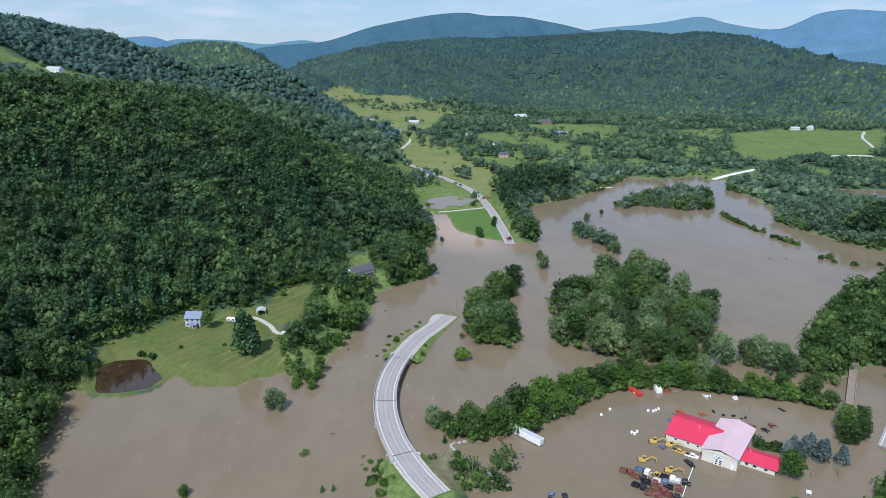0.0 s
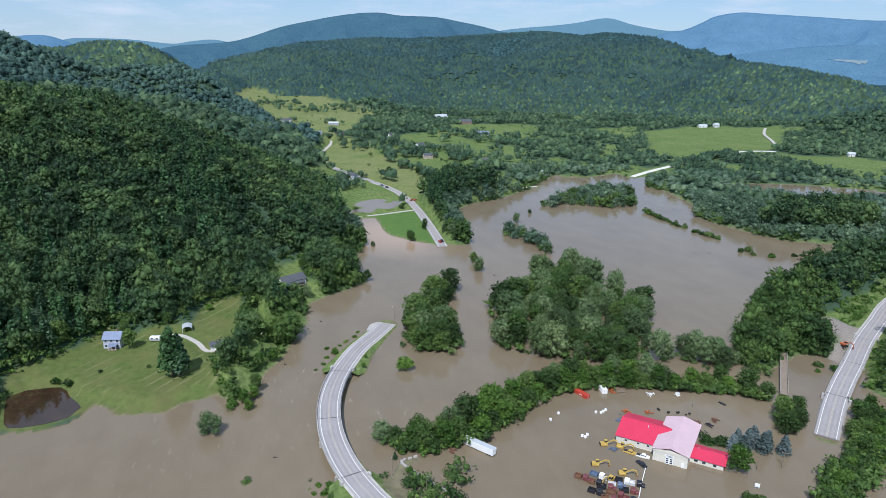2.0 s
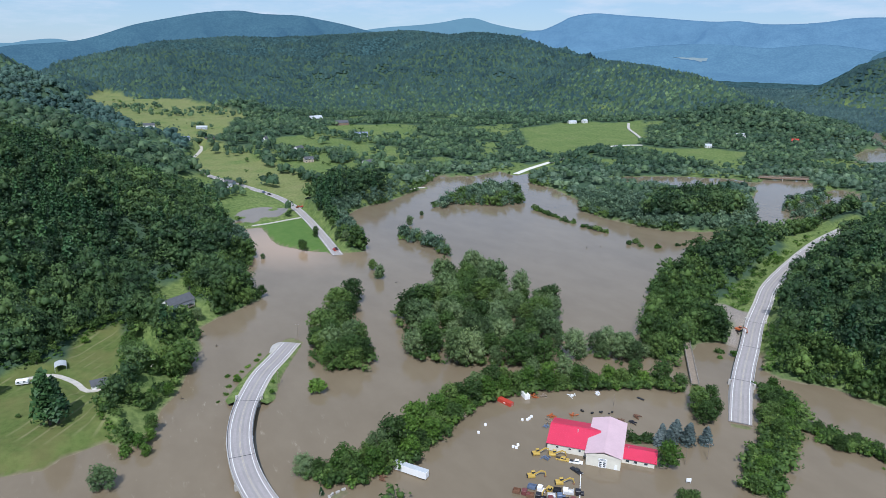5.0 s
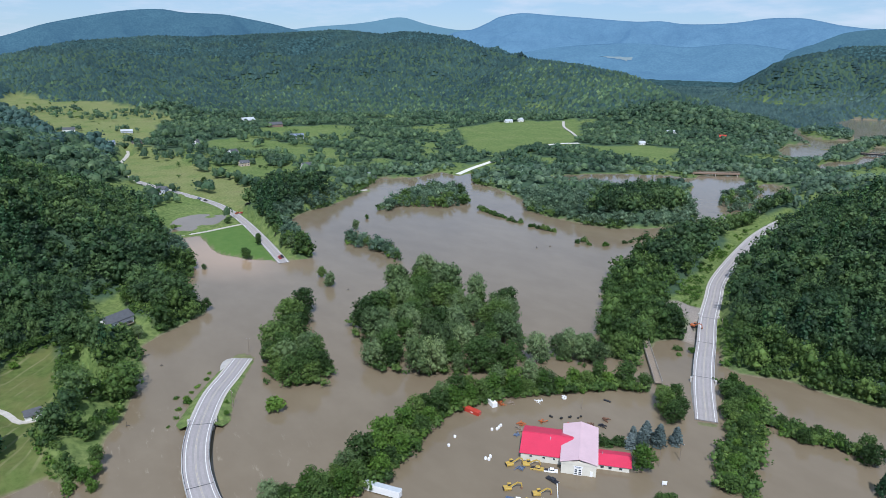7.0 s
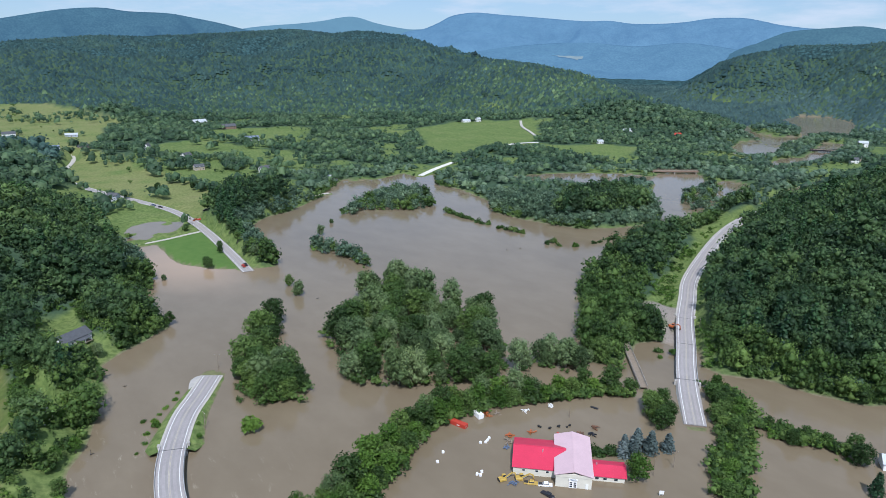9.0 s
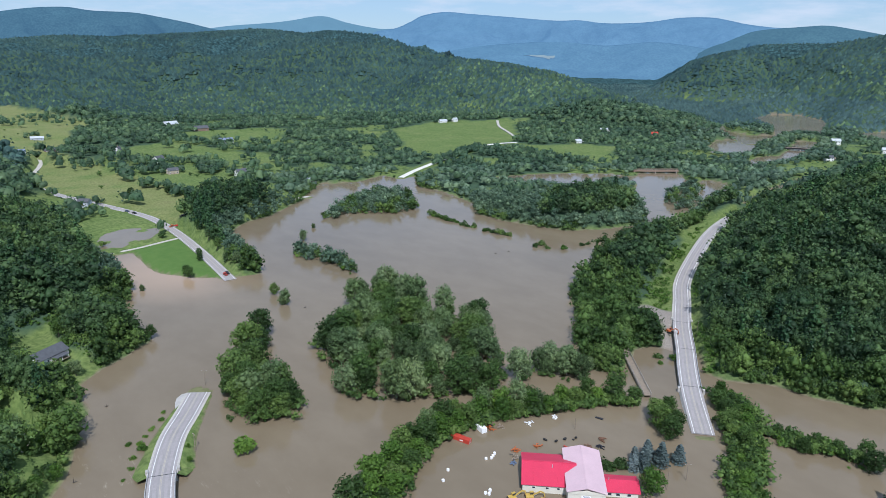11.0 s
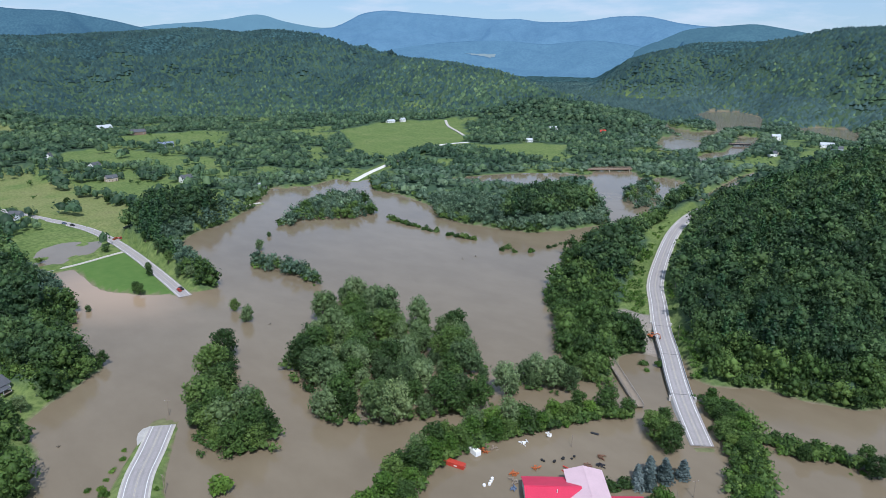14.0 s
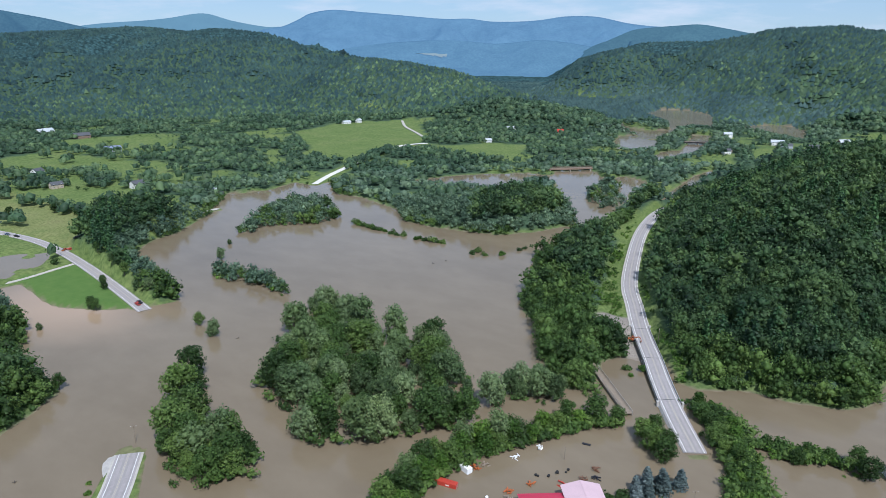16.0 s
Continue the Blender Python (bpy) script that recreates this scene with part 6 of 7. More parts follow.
def house(x, y, rz, L, W, h, rise, wall, roof, label, floors=1, porch=False, chimney=False, windows=3, ground_z=None, category="house", door=True):
    """A gabled house; its front is the side of the local -y."""
    z = land_z(x, y) if ground_z is None else ground_z
    b = root("house", x, y, z, rz, label, category)
    part("wall", prism(bmesh.new(), L, W, h, h + rise, -L / 2, -W / 2), wall, b)
    part("foundation", boxes((0, 0, -0.7, L - 0.1, W - 0.1, 1.4)), CONCRETE, b, "grey concrete foundation")
    for side in (-1, 1):
        part("roof", roof_slab(L, W, h, h + rise, side, 0.5, 0.18, -L / 2, -W / 2), roof, b)
    for fl in range(floors):
        wz = 1.5 + fl * 2.7
        for i in range(windows):
            wx_ = (i + 0.5) / windows * L - L / 2
            if not (door and fl == 0 and i == windows // 2):
                window(b, wx_, -W / 2 - 0.03, wz, 1.1, 1.2)
        for e in (-1, 1):
            window(b, e * (L / 2 + 0.03), -W * 0.2, wz, 1.0, 1.2, radians(90))
            window(b, e * (L / 2 + 0.03), W * 0.2, wz, 1.0, 1.2, radians(90))
    if door:
        d = part("door", boxes((0, -W / 2 - 0.04, 1.05, 1.0, 0.1, 2.1)), WALL_BROWN, b, "dark front door")
        part("door_handle", boxes((0.38, -W / 2 - 0.11, 1.0, 0.06, 0.06, 0.14)), STEEL, d)
    if chimney:
        part("chimney", boxes((L * 0.2, W * 0.1, h + rise + 0.2, 0.8, 0.8, 1.8), bevel=0.03), WALL_BROWN, b, "brick chimney")
    if porch:
        part("porch_deck", boxes((L * 0.12, -W / 2 - 1.6, 0.35, L * 0.5, 3.2, 0.25)), WOOD, b)
        part("porch_roof", boxes((L * 0.12, -W / 2 - 1.6, 2.6, L * 0.5, 3.4, 0.14), rx=radians(8)), roof, b)
        for e in (-0.23, 0.0, 0.23):
            part("porch_post", boxes((L * (0.12 + e), -W / 2 - 3.0, 1.3, 0.16, 0.16, 2.4)), PAINT_WHITE, b)
    return b


def ang(dx, dy):
    return math.degrees(math.atan2(dy, dx))


# the long red-roofed store standing in the flood
def store():
    b = root("store", 124.6, 237.3, 0, ang(0.726, -0.688), "flooded cream store with red and faded pink roofs", "store")
    part("wall", prism(bmesh.new(), 17, 20, 3.4, 6.6), WALL_CREAM, b, "cream wall of the long wing")
    for s in (-1, 1):
        part("roof", roof_slab(19.5, 20, 3.4, 6.6, s, 0.5, 0.16), ROOF_RED, b, "bright red sheet roof")
    front = bmesh.new()
    prism(front, 27, 13.2, 4.3, 6.0)
    bmesh.ops.transform(front, matrix=Matrix.Translation((29.2, -5.2, 0)) @ Matrix.Rotation(radians(90), 4, "Z"), verts=front.verts)
    part("wall", front, WALL_CREAM, b, "cream wall of the front hall")
    for s in (-1, 1):
        r = roof_slab(27, 13.2, 4.3, 6.0, s, 0.6, 0.16)
        bmesh.ops.transform(r, matrix=Matrix.Translation((29.2, -5.2, 1.0)) @ Matrix.Rotation(radians(90), 4, "Z"), verts=r.verts)
        part("roof", r, ROOF_PINK, b, "faded pink sheet roof")
    part("fascia", boxes((22.6, -5.3, 4.95, 13.4, 0.12, 1.3)), WALL_CREAM, b)
    part("wall", prism(bmesh.new(), 12.4, 10, 2.3, 3.9, 29.3, 0.7), WALL_CREAM, b, "cream wall of the low wing")
    for s in (-1, 1):
        part("roof", roof_slab(12.6, 10, 2.3, 3.9, s, 0.5, 0.16, 29.4, 0.7), ROOF_RED, b, "bright red sheet roof")
    # standing seams
    for i in range(16):
        part("roof_seam", boxes((0.2 + i * 1.25, 4.8, 5.03 + 0.14, 0.05, 10.5, 0.05), rx=math.atan2(3.2, 10)), ROOF_RED, b)
    for i in range(10):
        part("roof_seam", boxes((29.6 + i * 1.35, 3.0, 3.10 + 0.11, 0.05, 5.5, 0.05), rx=math.atan2(1.6, 5)), ROOF_RED, b)
    part("ridge_cap", boxes((9.7, 10, 6.78, 20, 0.5, 0.08)), ROOF_RED, b)
    part("ridge_cap", boxes((22.6, 8.3, 7.18, 0.5, 28, 0.08)), ROOF_PINK, b)
    # front of the hall: wide white double doors under a sign
    dd = part("door", boxes((22.4, -5.28, 1.3, 3.0, 0.16, 2.8)), PAINT_WHITE, b, "wide white double doors")
    for dx in (-0.75, 0.75):
        for k in range(3):
            part("pane", boxes((22.4 + dx, -5.38, 0.6 + k * 0.8, 0.9, 0.06, 0.5)), GLASS, dd)
    sg = part("sign_board", boxes((22.4, -5.4, 3.5, 3.4, 0.1, 0.9), bevel=0.03), PAINT_WHITE, b, "white sign board over the doors")
    part("sign_lettering", boxes((22.4, -5.47, 3.6, 2.4, 0.03, 0.22), (22.4, -5.47, 3.25, 1.6, 0.03, 0.12)), PAINT_BLUE, sg)
    for wx_ in (31.5, 34.5, 38.5):
        window(b, wx_, 0.66, 1.2, 1.3, 0.9)
    for wx_ in (4, 9, 13):
        window(b, wx_, -0.04, 2.2, 1.0, 0.7)
    part("vent_pipe", cyl(bmesh.new(), 11, 7.5, 6.6, 0.16, 1.2), STEEL, b)
    part("vent_pipe", cyl(bmesh.new(), 31.5, 5.0, 4.6, 0.12, 0.9), STEEL, b)
    part("door", boxes((27.5, -5.27, 1.1, 1.0, 0.14, 2.2)), PAINT_WHITE, b, "white side door")


store()
house(3.4, 450.4, ang(13.1, 8.3), 17.0, 9.0, 3.4, 2.8, WALL_WHITE, ROOF_GREY, "white single-storey house with a grey shingle roof and deck", 1, True, False, 5, land_z(3.4, 450.4) + 0.9)
house(-90.4, 376, ang(8.5, -1.5), 8.5, 7.5, 5.2, 2.6, WALL_GREY, ROOF_BLUE, "grey-blue two-storey farmhouse with a metal roof", 2, True, True, 3)
house(-39.3, 364.8, ang(6, 1.0), 6.2, 5.0, 2.6, 1.6, WALL_WHITE, ROOF_GREY, "small white shed beside the gravel drive", 1, False, False, 1, category="shed")
homes, rm0 = [], random.Random(9)
for hx, hy, ra, L, W, h, rise, wall, roof, lab, fl, ch in [
        (269.9, 867.6, 10, 13, 9, 5.0, 3, WALL_WHITE, ROOF_GREY, "white farmhouse among trees in the pasture", 2, True),
        (326.8, 800.7, -20, 11, 8, 3.2, 2.2, WALL_WHITE, ROOF_LIGHT, "white building at the flood's edge", 1, False),
        (207.8, 924.1, 5, 12, 8, 4.5, 2.6, WALL_TAN, ROOF_GREY, "tan house behind a hedge", 2, False),
        (359.1, 1154.9, -12, 22, 12, 5, 3.5, WALL_GREY, ROOF_BLUE, "large blue-grey house on the terrace", 2, True),
        (377.5, 1323, 0, 24, 13, 5, 4, WALL_BROWN, ROOF_GREY, "brown house at the edge of the wood", 2, False),
        (347.5, 1399.6, 15, 26, 13, 6, 5, WALL_TAN, ROOF_LIGHT, "tan house with a steep pale roof in the wood", 2, True),
        (36.5, 1320.3, 0, 18, 10, 4, 3, WALL_WHITE, ROOF_GREY, "white farmhouse below the pasture", 1, False),
        (120.2, 1303.8, -10, 18, 8, 3.2, 2.2, WALL_GREY, ROOF_LIGHT, "long grey house beside the farm road", 1, False),
        (71.6, 1133.9, 8, 22, 10, 3.2, 2.5, WALL_GREY, ROOF_BLUE, "low house with a blue-grey metal roof", 1, False),
        (115.1, 1143.9, -5, 18, 9, 3.2, 2.5, WALL_BROWN, ROOF_GREY, "low brown house by the farm road", 1, False),
        (183.3, 1075.3, 60, 12, 9, 6, 3.5, WALL_WHITE, ROOF_GREY, "tall white house among dark trees", 2, True),
        (218.3, 1016.8, 30, 12, 9, 5.4, 3, WALL_WHITE, ROOF_GREY, "white house among round trees", 2, False),
        (48.3, 878.7, 12, 14, 9, 3.5, 2.4, WALL_WHITE, ROOF_LIGHT, "pale shed in a gravel yard", 1, False),
        (90, 809.2, -40, 10, 8, 4.2, 2.4, WALL_GREY, ROOF_GREY, "grey house beside the valley road", 1, False),
        (827.9, 1205.7, -5, 17, 8, 3.6, 2.4, WALL_WHITE, ROOF_LIGHT, "white barn above the far field", 1, False),
        (856.7, 1203.3, 10, 11, 8, 5, 3, WALL_WHITE, ROOF_LIGHT, "white farmhouse above the far field", 2, True),
        (858.3, 869.8, -30, 16, 9, 3.6, 2.5, WALL_WHITE, ROOF_GREY, "white house at the wood's edge", 1, False),
        (842.3, 855.6, -30, 10, 8, 3.6, 2.5, WALL_WHITE, ROOF_LIGHT, "small white garage beside a house", 1, False),
        (999, 932.6, -20, 18, 9, 4, 3, WALL_WHITE, ROOF_LIGHT, "white house across the east field", 1, False),
        (976.4, 940.2, -20, 12, 9, 4, 3, WALL_GREY, ROOF_GREY, "grey house across the east field", 1, False),
        (1120.9, 817.8, -40, 14, 10, 5.5, 3, WALL_WHITE, ROOF_LIGHT, "white house near the river", 2, False),
        (1015.3, 834.3, -30, 14, 10, 5, 3, WALL_BROWN, PAINT_RED, "house with a faded red roof near the river", 2, False),
        (1202, 606, -50, 14, 10, 7, 3, WALL_WHITE, ROOF_LIGHT, "tall white village house", 2, True),
        (1169, 511, -60, 20, 12, 5.5, 3, WALL_WHITE, ROOF_LIGHT, "large white village building", 2, False),
        (1069, 449, -60, 18, 11, 4.5, 3, WALL_WHITE, ROOF_LIGHT, "white village house beside the green", 1, False),
        (1145, 448, -60, 14, 10, 6, 3, WALL_WHITE, ROOF_GREY, "white village house with a grey roof", 2, True),
        (1139, 486, -60, 16, 10, 5, 3, WALL_GREY, ROOF_GREY, "grey house in the village", 1, False),
        (1014, 532.1, -50, 12, 9, 5, 3, WALL_WHITE, ROOF_GREY, "white house by the flooded lane", 2, False),
        (1036.9, 539.5, -50, 12, 9, 5, 3, WALL_TAN, ROOF_GREY, "tan house by the flooded lane", 1, False),
        (1101, 440, -60, 12, 9, 4, 3, WALL_BROWN, ROOF_GREY, "brown house in the village", 1, False),
        (1237, 430, -30, 20, 12, 6, 5, WALL_BROWN, ROOF_LIGHT, "brown barn with a pale roof behind the village", 1, False),
        (-448, 1170, -20, 24, 11, 4, 3, WALL_WHITE, ROOF_LIGHT, "pale house in a clearing high in the woods", 1, False),
        (-294, 1010, -15, 18, 9, 3.6, 2.6, WALL_WHITE, ROOF_LIGHT, "white house among the trees on the hill", 1, False)]:
    house(hx, hy, ra, L, W, h, rise, wall, roof, lab, fl, False, ch, 3)
    homes.append((hx, hy, L))
spots = np.array([(hx + math.cos(a) * (L * 0.55 + q), hy + math.sin(a) * (L * 0.55 + q)) for hx, hy, L in homes for a, q in ((rm0.uniform(0.2, 3.0), rm0.uniform(5, 12)) for _ in range(6))]
                 + [(hx + L * 0.6 * s + s * 5, hy - rm0.uniform(-4, 4)) for hx, hy, L in homes for s in (-1, 1)])
forest("garden_trees", MID_BROAD, spots_for(rs, spots[:, 0], spots[:, 1], 9.5, 2.5, 5), LEAF_VALLEY, "garden trees round the valley's houses")
house(251, 156.5, ang(0.6, -0.8), 9, 7, 3.2, 2.2, WALL_WHITE, ROOF_LIGHT, "white flooded shed beside a dark tree", 1, False, False, 2, 0.0, "shed")


def carport(x, y, rz):
    z = land_z(x, y)
    b = root("carport", x, y, z, rz, "open carport with a rounded light metal roof", "carport")
    bm = bmesh.new()
    n = 8
    pts = [(-2.6 + 5.2 * i / n, 2.4 + 0.9 * math.sin(math.pi * i / n)) for i in range(n + 1)]
    rows_ = [[bm.verts.new((px_, yy, pz + o)) for px_, pz in pts] for yy, o in ((-3.2, 0), (3.2, 0), (3.2, 0.1), (-3.2, 0.1))]
    for i in range(n):
        for a, c in ((0, 1), (1, 2), (2, 3), (3, 0)):
            bm.faces.new([rows_[a][i], rows_[a][i + 1], rows_[c][i + 1], rows_[c][i]])
    bmesh.ops.recalc_face_normals(bm, faces=bm.faces)
    part("roof", bm, ROOF_LIGHT, b)
    for sx in (-2.5, 2.5):
        for sy in (-3, 0, 3):
            part("post", boxes((sx, sy, 1.2, 0.1, 0.1, 2.5)), STEEL, b)
    part("back_panel", boxes((0, 3.1, 1.4, 5.0, 0.06, 2.2)), ROOF_LIGHT, b)


carport(-55.7, 388.3, ang(6, 0.4))


def wheels(parent, xs, half, r, w=0.3):
    for wx_ in xs:
        for s in (-1, 1):
            t = part("wheel", cyl(bmesh.new(), wx_, s * half, r, r, w, "y", 14), RUBBER, parent, "black tyre")
            part("rim", cyl(bmesh.new(), wx_, s * (half + 0.02), r, r * 0.55, w, "y", 10), STEEL, t)


def camper(x, y, rz):
    b = root("camper_trailer", x, y, land_z(x, y), rz, "small white camper trailer parked by the drive", "camper")
    part("body", boxes((0, 0, 1.6, 5.4, 2.3, 2.2), bevel=0.25), PAINT_WHITE, b)
    part("stripe", boxes((0, -1.16, 1.3, 5.0, 0.02, 0.25)), PAINT_BLUE, b)
    for wx_ in (-1.4, 1.2):
        window(b, wx_, -1.17, 1.9, 0.9, 0.6)
    part("drawbar", boxes((3.2, 0, 0.5, 1.2, 0.12, 0.12)), STEEL, b)
    wheels(b, (0,), 1.05, 0.35)


camper(-70.8, 377.4, ang(5, -1))


# ---------------------------------------------------------------- yard in the flood
def semi_trailer(x, y, rz):
    b = root("semi_trailer", x, y, -0.75, rz, "white box semi trailer standing in the flood", "trailer")
    part("body", boxes((0, 0, 2.55, 14.6, 2.6, 2.8), bevel=0.04), PAINT_WHITE, b)
    part("roof", boxes((0, 0, 3.97, 14.5, 2.5, 0.05)), ROOF_LIGHT, b)
    for i in range(11):
        for s in (-1, 1):
            part("side_rib", boxes((-6.6 + i * 1.32, s * 1.31, 2.55, 0.05, 0.03, 2.6)), PAINT_WHITE, b)
    for s in (-0.65, 0.65):
        dr = part("rear_door", boxes((7.32, s, 2.55, 0.06, 1.2, 2.6)), PAINT_WHITE, b)
        part("lock_bar", boxes((7.37, s * 0.7, 2.55, 0.04, 0.05, 2.4)), STEEL, dr)
    part("chassis", boxes((0, 0, 1.0, 14.0, 1.0, 0.3)), PAINT_BLACK, b)
    part("landing_leg", boxes((-4.5, 0.8, 0.6, 0.15, 0.15, 1.0), (-4.5, -0.8, 0.6, 0.15, 0.15, 1.0)), STEEL, b)
    wheels(b, (4.6, 5.9), 1.1, 0.5, 0.4)


semi_trailer(67.9, 245.2, ang(8.2, -11))


def container(x, y, rz, L, mat, z, label, stripes=True):
    b = root("shipping_container", x, y, z, rz, label, "container")
    part("body", boxes((0, 0, 1.3, L, 2.44, 2.6), bevel=0.03), mat, b)
    n = int(L / 0.6)
    for s in (-1, 1):
        bm = bmesh.new()
        for i in range(n):
            box(bm, -L / 2 + (i + 0.5) * L / n, s * 1.24, 1.3, 0.28, 0.06, 2.3)
        part("corrugated_side", bm, mat, b)
    for cx_ in (-L / 2 + 0.1, L / 2 - 0.1):
        for cy_ in (-1.15, 1.15):
            part("corner_post", boxes((cx_, cy_, 1.3, 0.22, 0.22, 2.64)), mat, b)
    d = part("door", boxes((L / 2 + 0.03, 0, 1.3, 0.06, 2.2, 2.4)), mat, b)
    part("lock_bar", boxes((L / 2 + 0.08, -0.4, 1.3, 0.04, 0.05, 2.3), (L / 2 + 0.08, 0.4, 1.3, 0.04, 0.05, 2.3)), STEEL, d)
    if stripes:
        part("lettering", boxes((L * 0.22, -1.29, 1.7, 1.4, 0.02, 0.5), (-L * 0.3, -1.29, 1.6, 0.9, 0.02, 0.3)), PAINT_WHITE, b)


container(127.5, 279.2, ang(3.3, -9.8), 12.2, PAINT_RED, -0.9, "rust-red shipping container half sunk in the flood")
container(139.8, 278.8, ang(-1.2, -9), 6.1, PAINT_WHITE, -0.4, "white box container standing in the flood", False)


def bale(x, y):
    b = bmesh.new()
    cyl(b, 0, 0, 0.35, 0.6, 1.1, "z", 16)
    bmesh.ops.bevel(b, geom=list(b.edges), offset=0.14, segments=2, affect="EDGES")
    ob = part("hay_bale", b, FILM)
    ob.matrix_world = pose(x, y, 0, random.uniform(-8, 8), random.uniform(-8, 8), random.uniform(0, 90))
    tagged(ob, "white wrapped round bale afloat in the yard", "bale", "white bales in the flooded yard")


for bx, by in [(105, 259.5), (110.6, 263.8), (127.3, 260.7), (129.3, 259.9), (130.8, 260.6), (132.5, 261.5), (112.8, 244.4), (115.3, 244.6), (113.6, 243.2)]:
    bale(bx, by)


def excavator(x, y, rz, mat, swing, label, z=-0.9):
    b = root("excavator", x, y, z, rz, label, "excavator")
    for s in (-1, 1):
        bm = boxes((0, s * 1.0, 0.42, 3.0, 0.55, 0.7))
        cyl(bm, 1.5, s * 1.0, 0.42, 0.35, 0.55, "y", 12)
        cyl(bm, -1.5, s * 1.0, 0.42, 0.35, 0.55, "y", 12)
        part("track", bm, RUBBER, b, "black crawler track")
    part("body", boxes((-0.5, 0, 1.45, 2.9, 2.3, 0.9), bevel=0.12), mat, b)
    part("counterweight", boxes((-1.85, 0, 1.4, 0.6, 2.2, 0.85), bevel=0.15), PAINT_BLACK, b)
    c = part("cab", boxes((0.35, 0.65, 2.2, 1.4, 0.95, 1.5), bevel=0.1), mat, b)
    part("cab_glass", boxes((0.42, 0.66, 2.35, 1.35, 1.0, 0.85)), GLASS, c)
    part("boom", boxes((2.0, -0.2, 2.7, 3.0, 0.35, 0.42), ry=radians(-28)), mat, b)
    part("boom", boxes((3.95, -0.2, 3.2, 1.7, 0.32, 0.38), ry=radians(22)), mat, b)
    part("stick", boxes((4.9, -0.2, 2.1, 2.2, 0.28, 0.32), ry=radians(76)), mat, b)
    part("cylinder", boxes((1.9, -0.2, 2.2, 2.0, 0.12, 0.12), ry=radians(-34)), STEEL, b)
    part("bucket", boxes((4.9, -0.2, 0.9, 0.8, 0.9, 0.7), bevel=0.12), RUST, b)


def truck(x, y, rz, mat, bed, label, z=-0.9, L=6.5):
    b = root("truck", x, y, z, rz, label, "truck")
    part("chassis", boxes((0, 0, 0.85, L, 0.9, 0.25)), PAINT_BLACK, b)
    c = part("cab", boxes((L / 2 - 1.0, 0, 1.9, 1.9, 2.2, 1.9), bevel=0.15), mat, b)
    part("windscreen", boxes((L / 2 - 0.06, 0, 2.3, 0.1, 1.9, 0.75)), GLASS, c)
    part("bonnet", boxes((L / 2 + 0.5, 0, 1.4, 1.3, 1.7, 1.0), bevel=0.12), mat, b)
    bm = boxes((-1.2, 0, 1.25, L - 2.6, 2.3, 0.15), (-1.2, 1.1, 1.75, L - 2.6, 0.1, 0.9), (-1.2, -1.1, 1.75, L - 2.6, 0.1, 0.9), (-L / 2 + 0.15, 0, 1.75, 0.1, 2.2, 0.9), (L / 2 - 2.6, 0, 1.9, 0.1, 2.2, 1.3))
    part("dump_body", bm, bed, b)
    for wx_ in (L / 2 + 0.4, -L / 2 + 0.8, -L / 2 + 2.0):
        wheels(b, (wx_,), 1.0, 0.5, 0.35)


def pickup(x, y, rz, mat, label, z=-0.6):
    b = root("pickup", x, y, z, rz, label, "pickup truck")
    part("body", boxes((0, 0, 0.8, 5.3, 1.9, 0.65), bevel=0.12), mat, b)
    c = part("cab", boxes((0.3, 0, 1.45, 1.9, 1.7, 0.75), bevel=0.2), mat, b)
    part("windows", boxes((0.3, 0, 1.5, 1.95, 1.74, 0.42), bevel=0.1), GLASS, c)
    part("bed", boxes((-1.75, 0, 1.14, 1.6, 1.5, 0.06)), PAINT_BLACK, b)
    for s in (-0.7, 0.7):
        part("headlight", boxes((2.64, s, 0.9, 0.06, 0.35, 0.2)), PAINT_WHITE, b)
    wheels(b, (1.7, -1.7), 0.88, 0.38)


excavator(109.3, 224.3, -20, PAINT_YELLOW, 0, "yellow excavator with a bent boom in the flood")
excavator(116.6, 216.3, -25, PAINT_YELLOW, 0, "yellow excavator parked among trucks in the flood")
excavator(110, 214.3, -150, PAINT_YELLOW, 0, "yellow excavator in the row of machines")
excavator(119.1, 236.3, -15, PAINT_YELLOW, 0, "yellow mini excavator beside the store")
excavator(124.7, 233, -35, PAINT_YELLOW, 0, "yellow loader beside the store wall")
pickup(126.3, 228.9, -45, PAINT_YELLOW, "yellow pickup standing in the flood")
pickup(130, 225.1, -40, PAINT_WHITE, "white pickup with water to its sills")
pickup(126.6, 220.2, -80, PAINT_BLACK, "black car deep in the flood")
rm = random.Random(4)
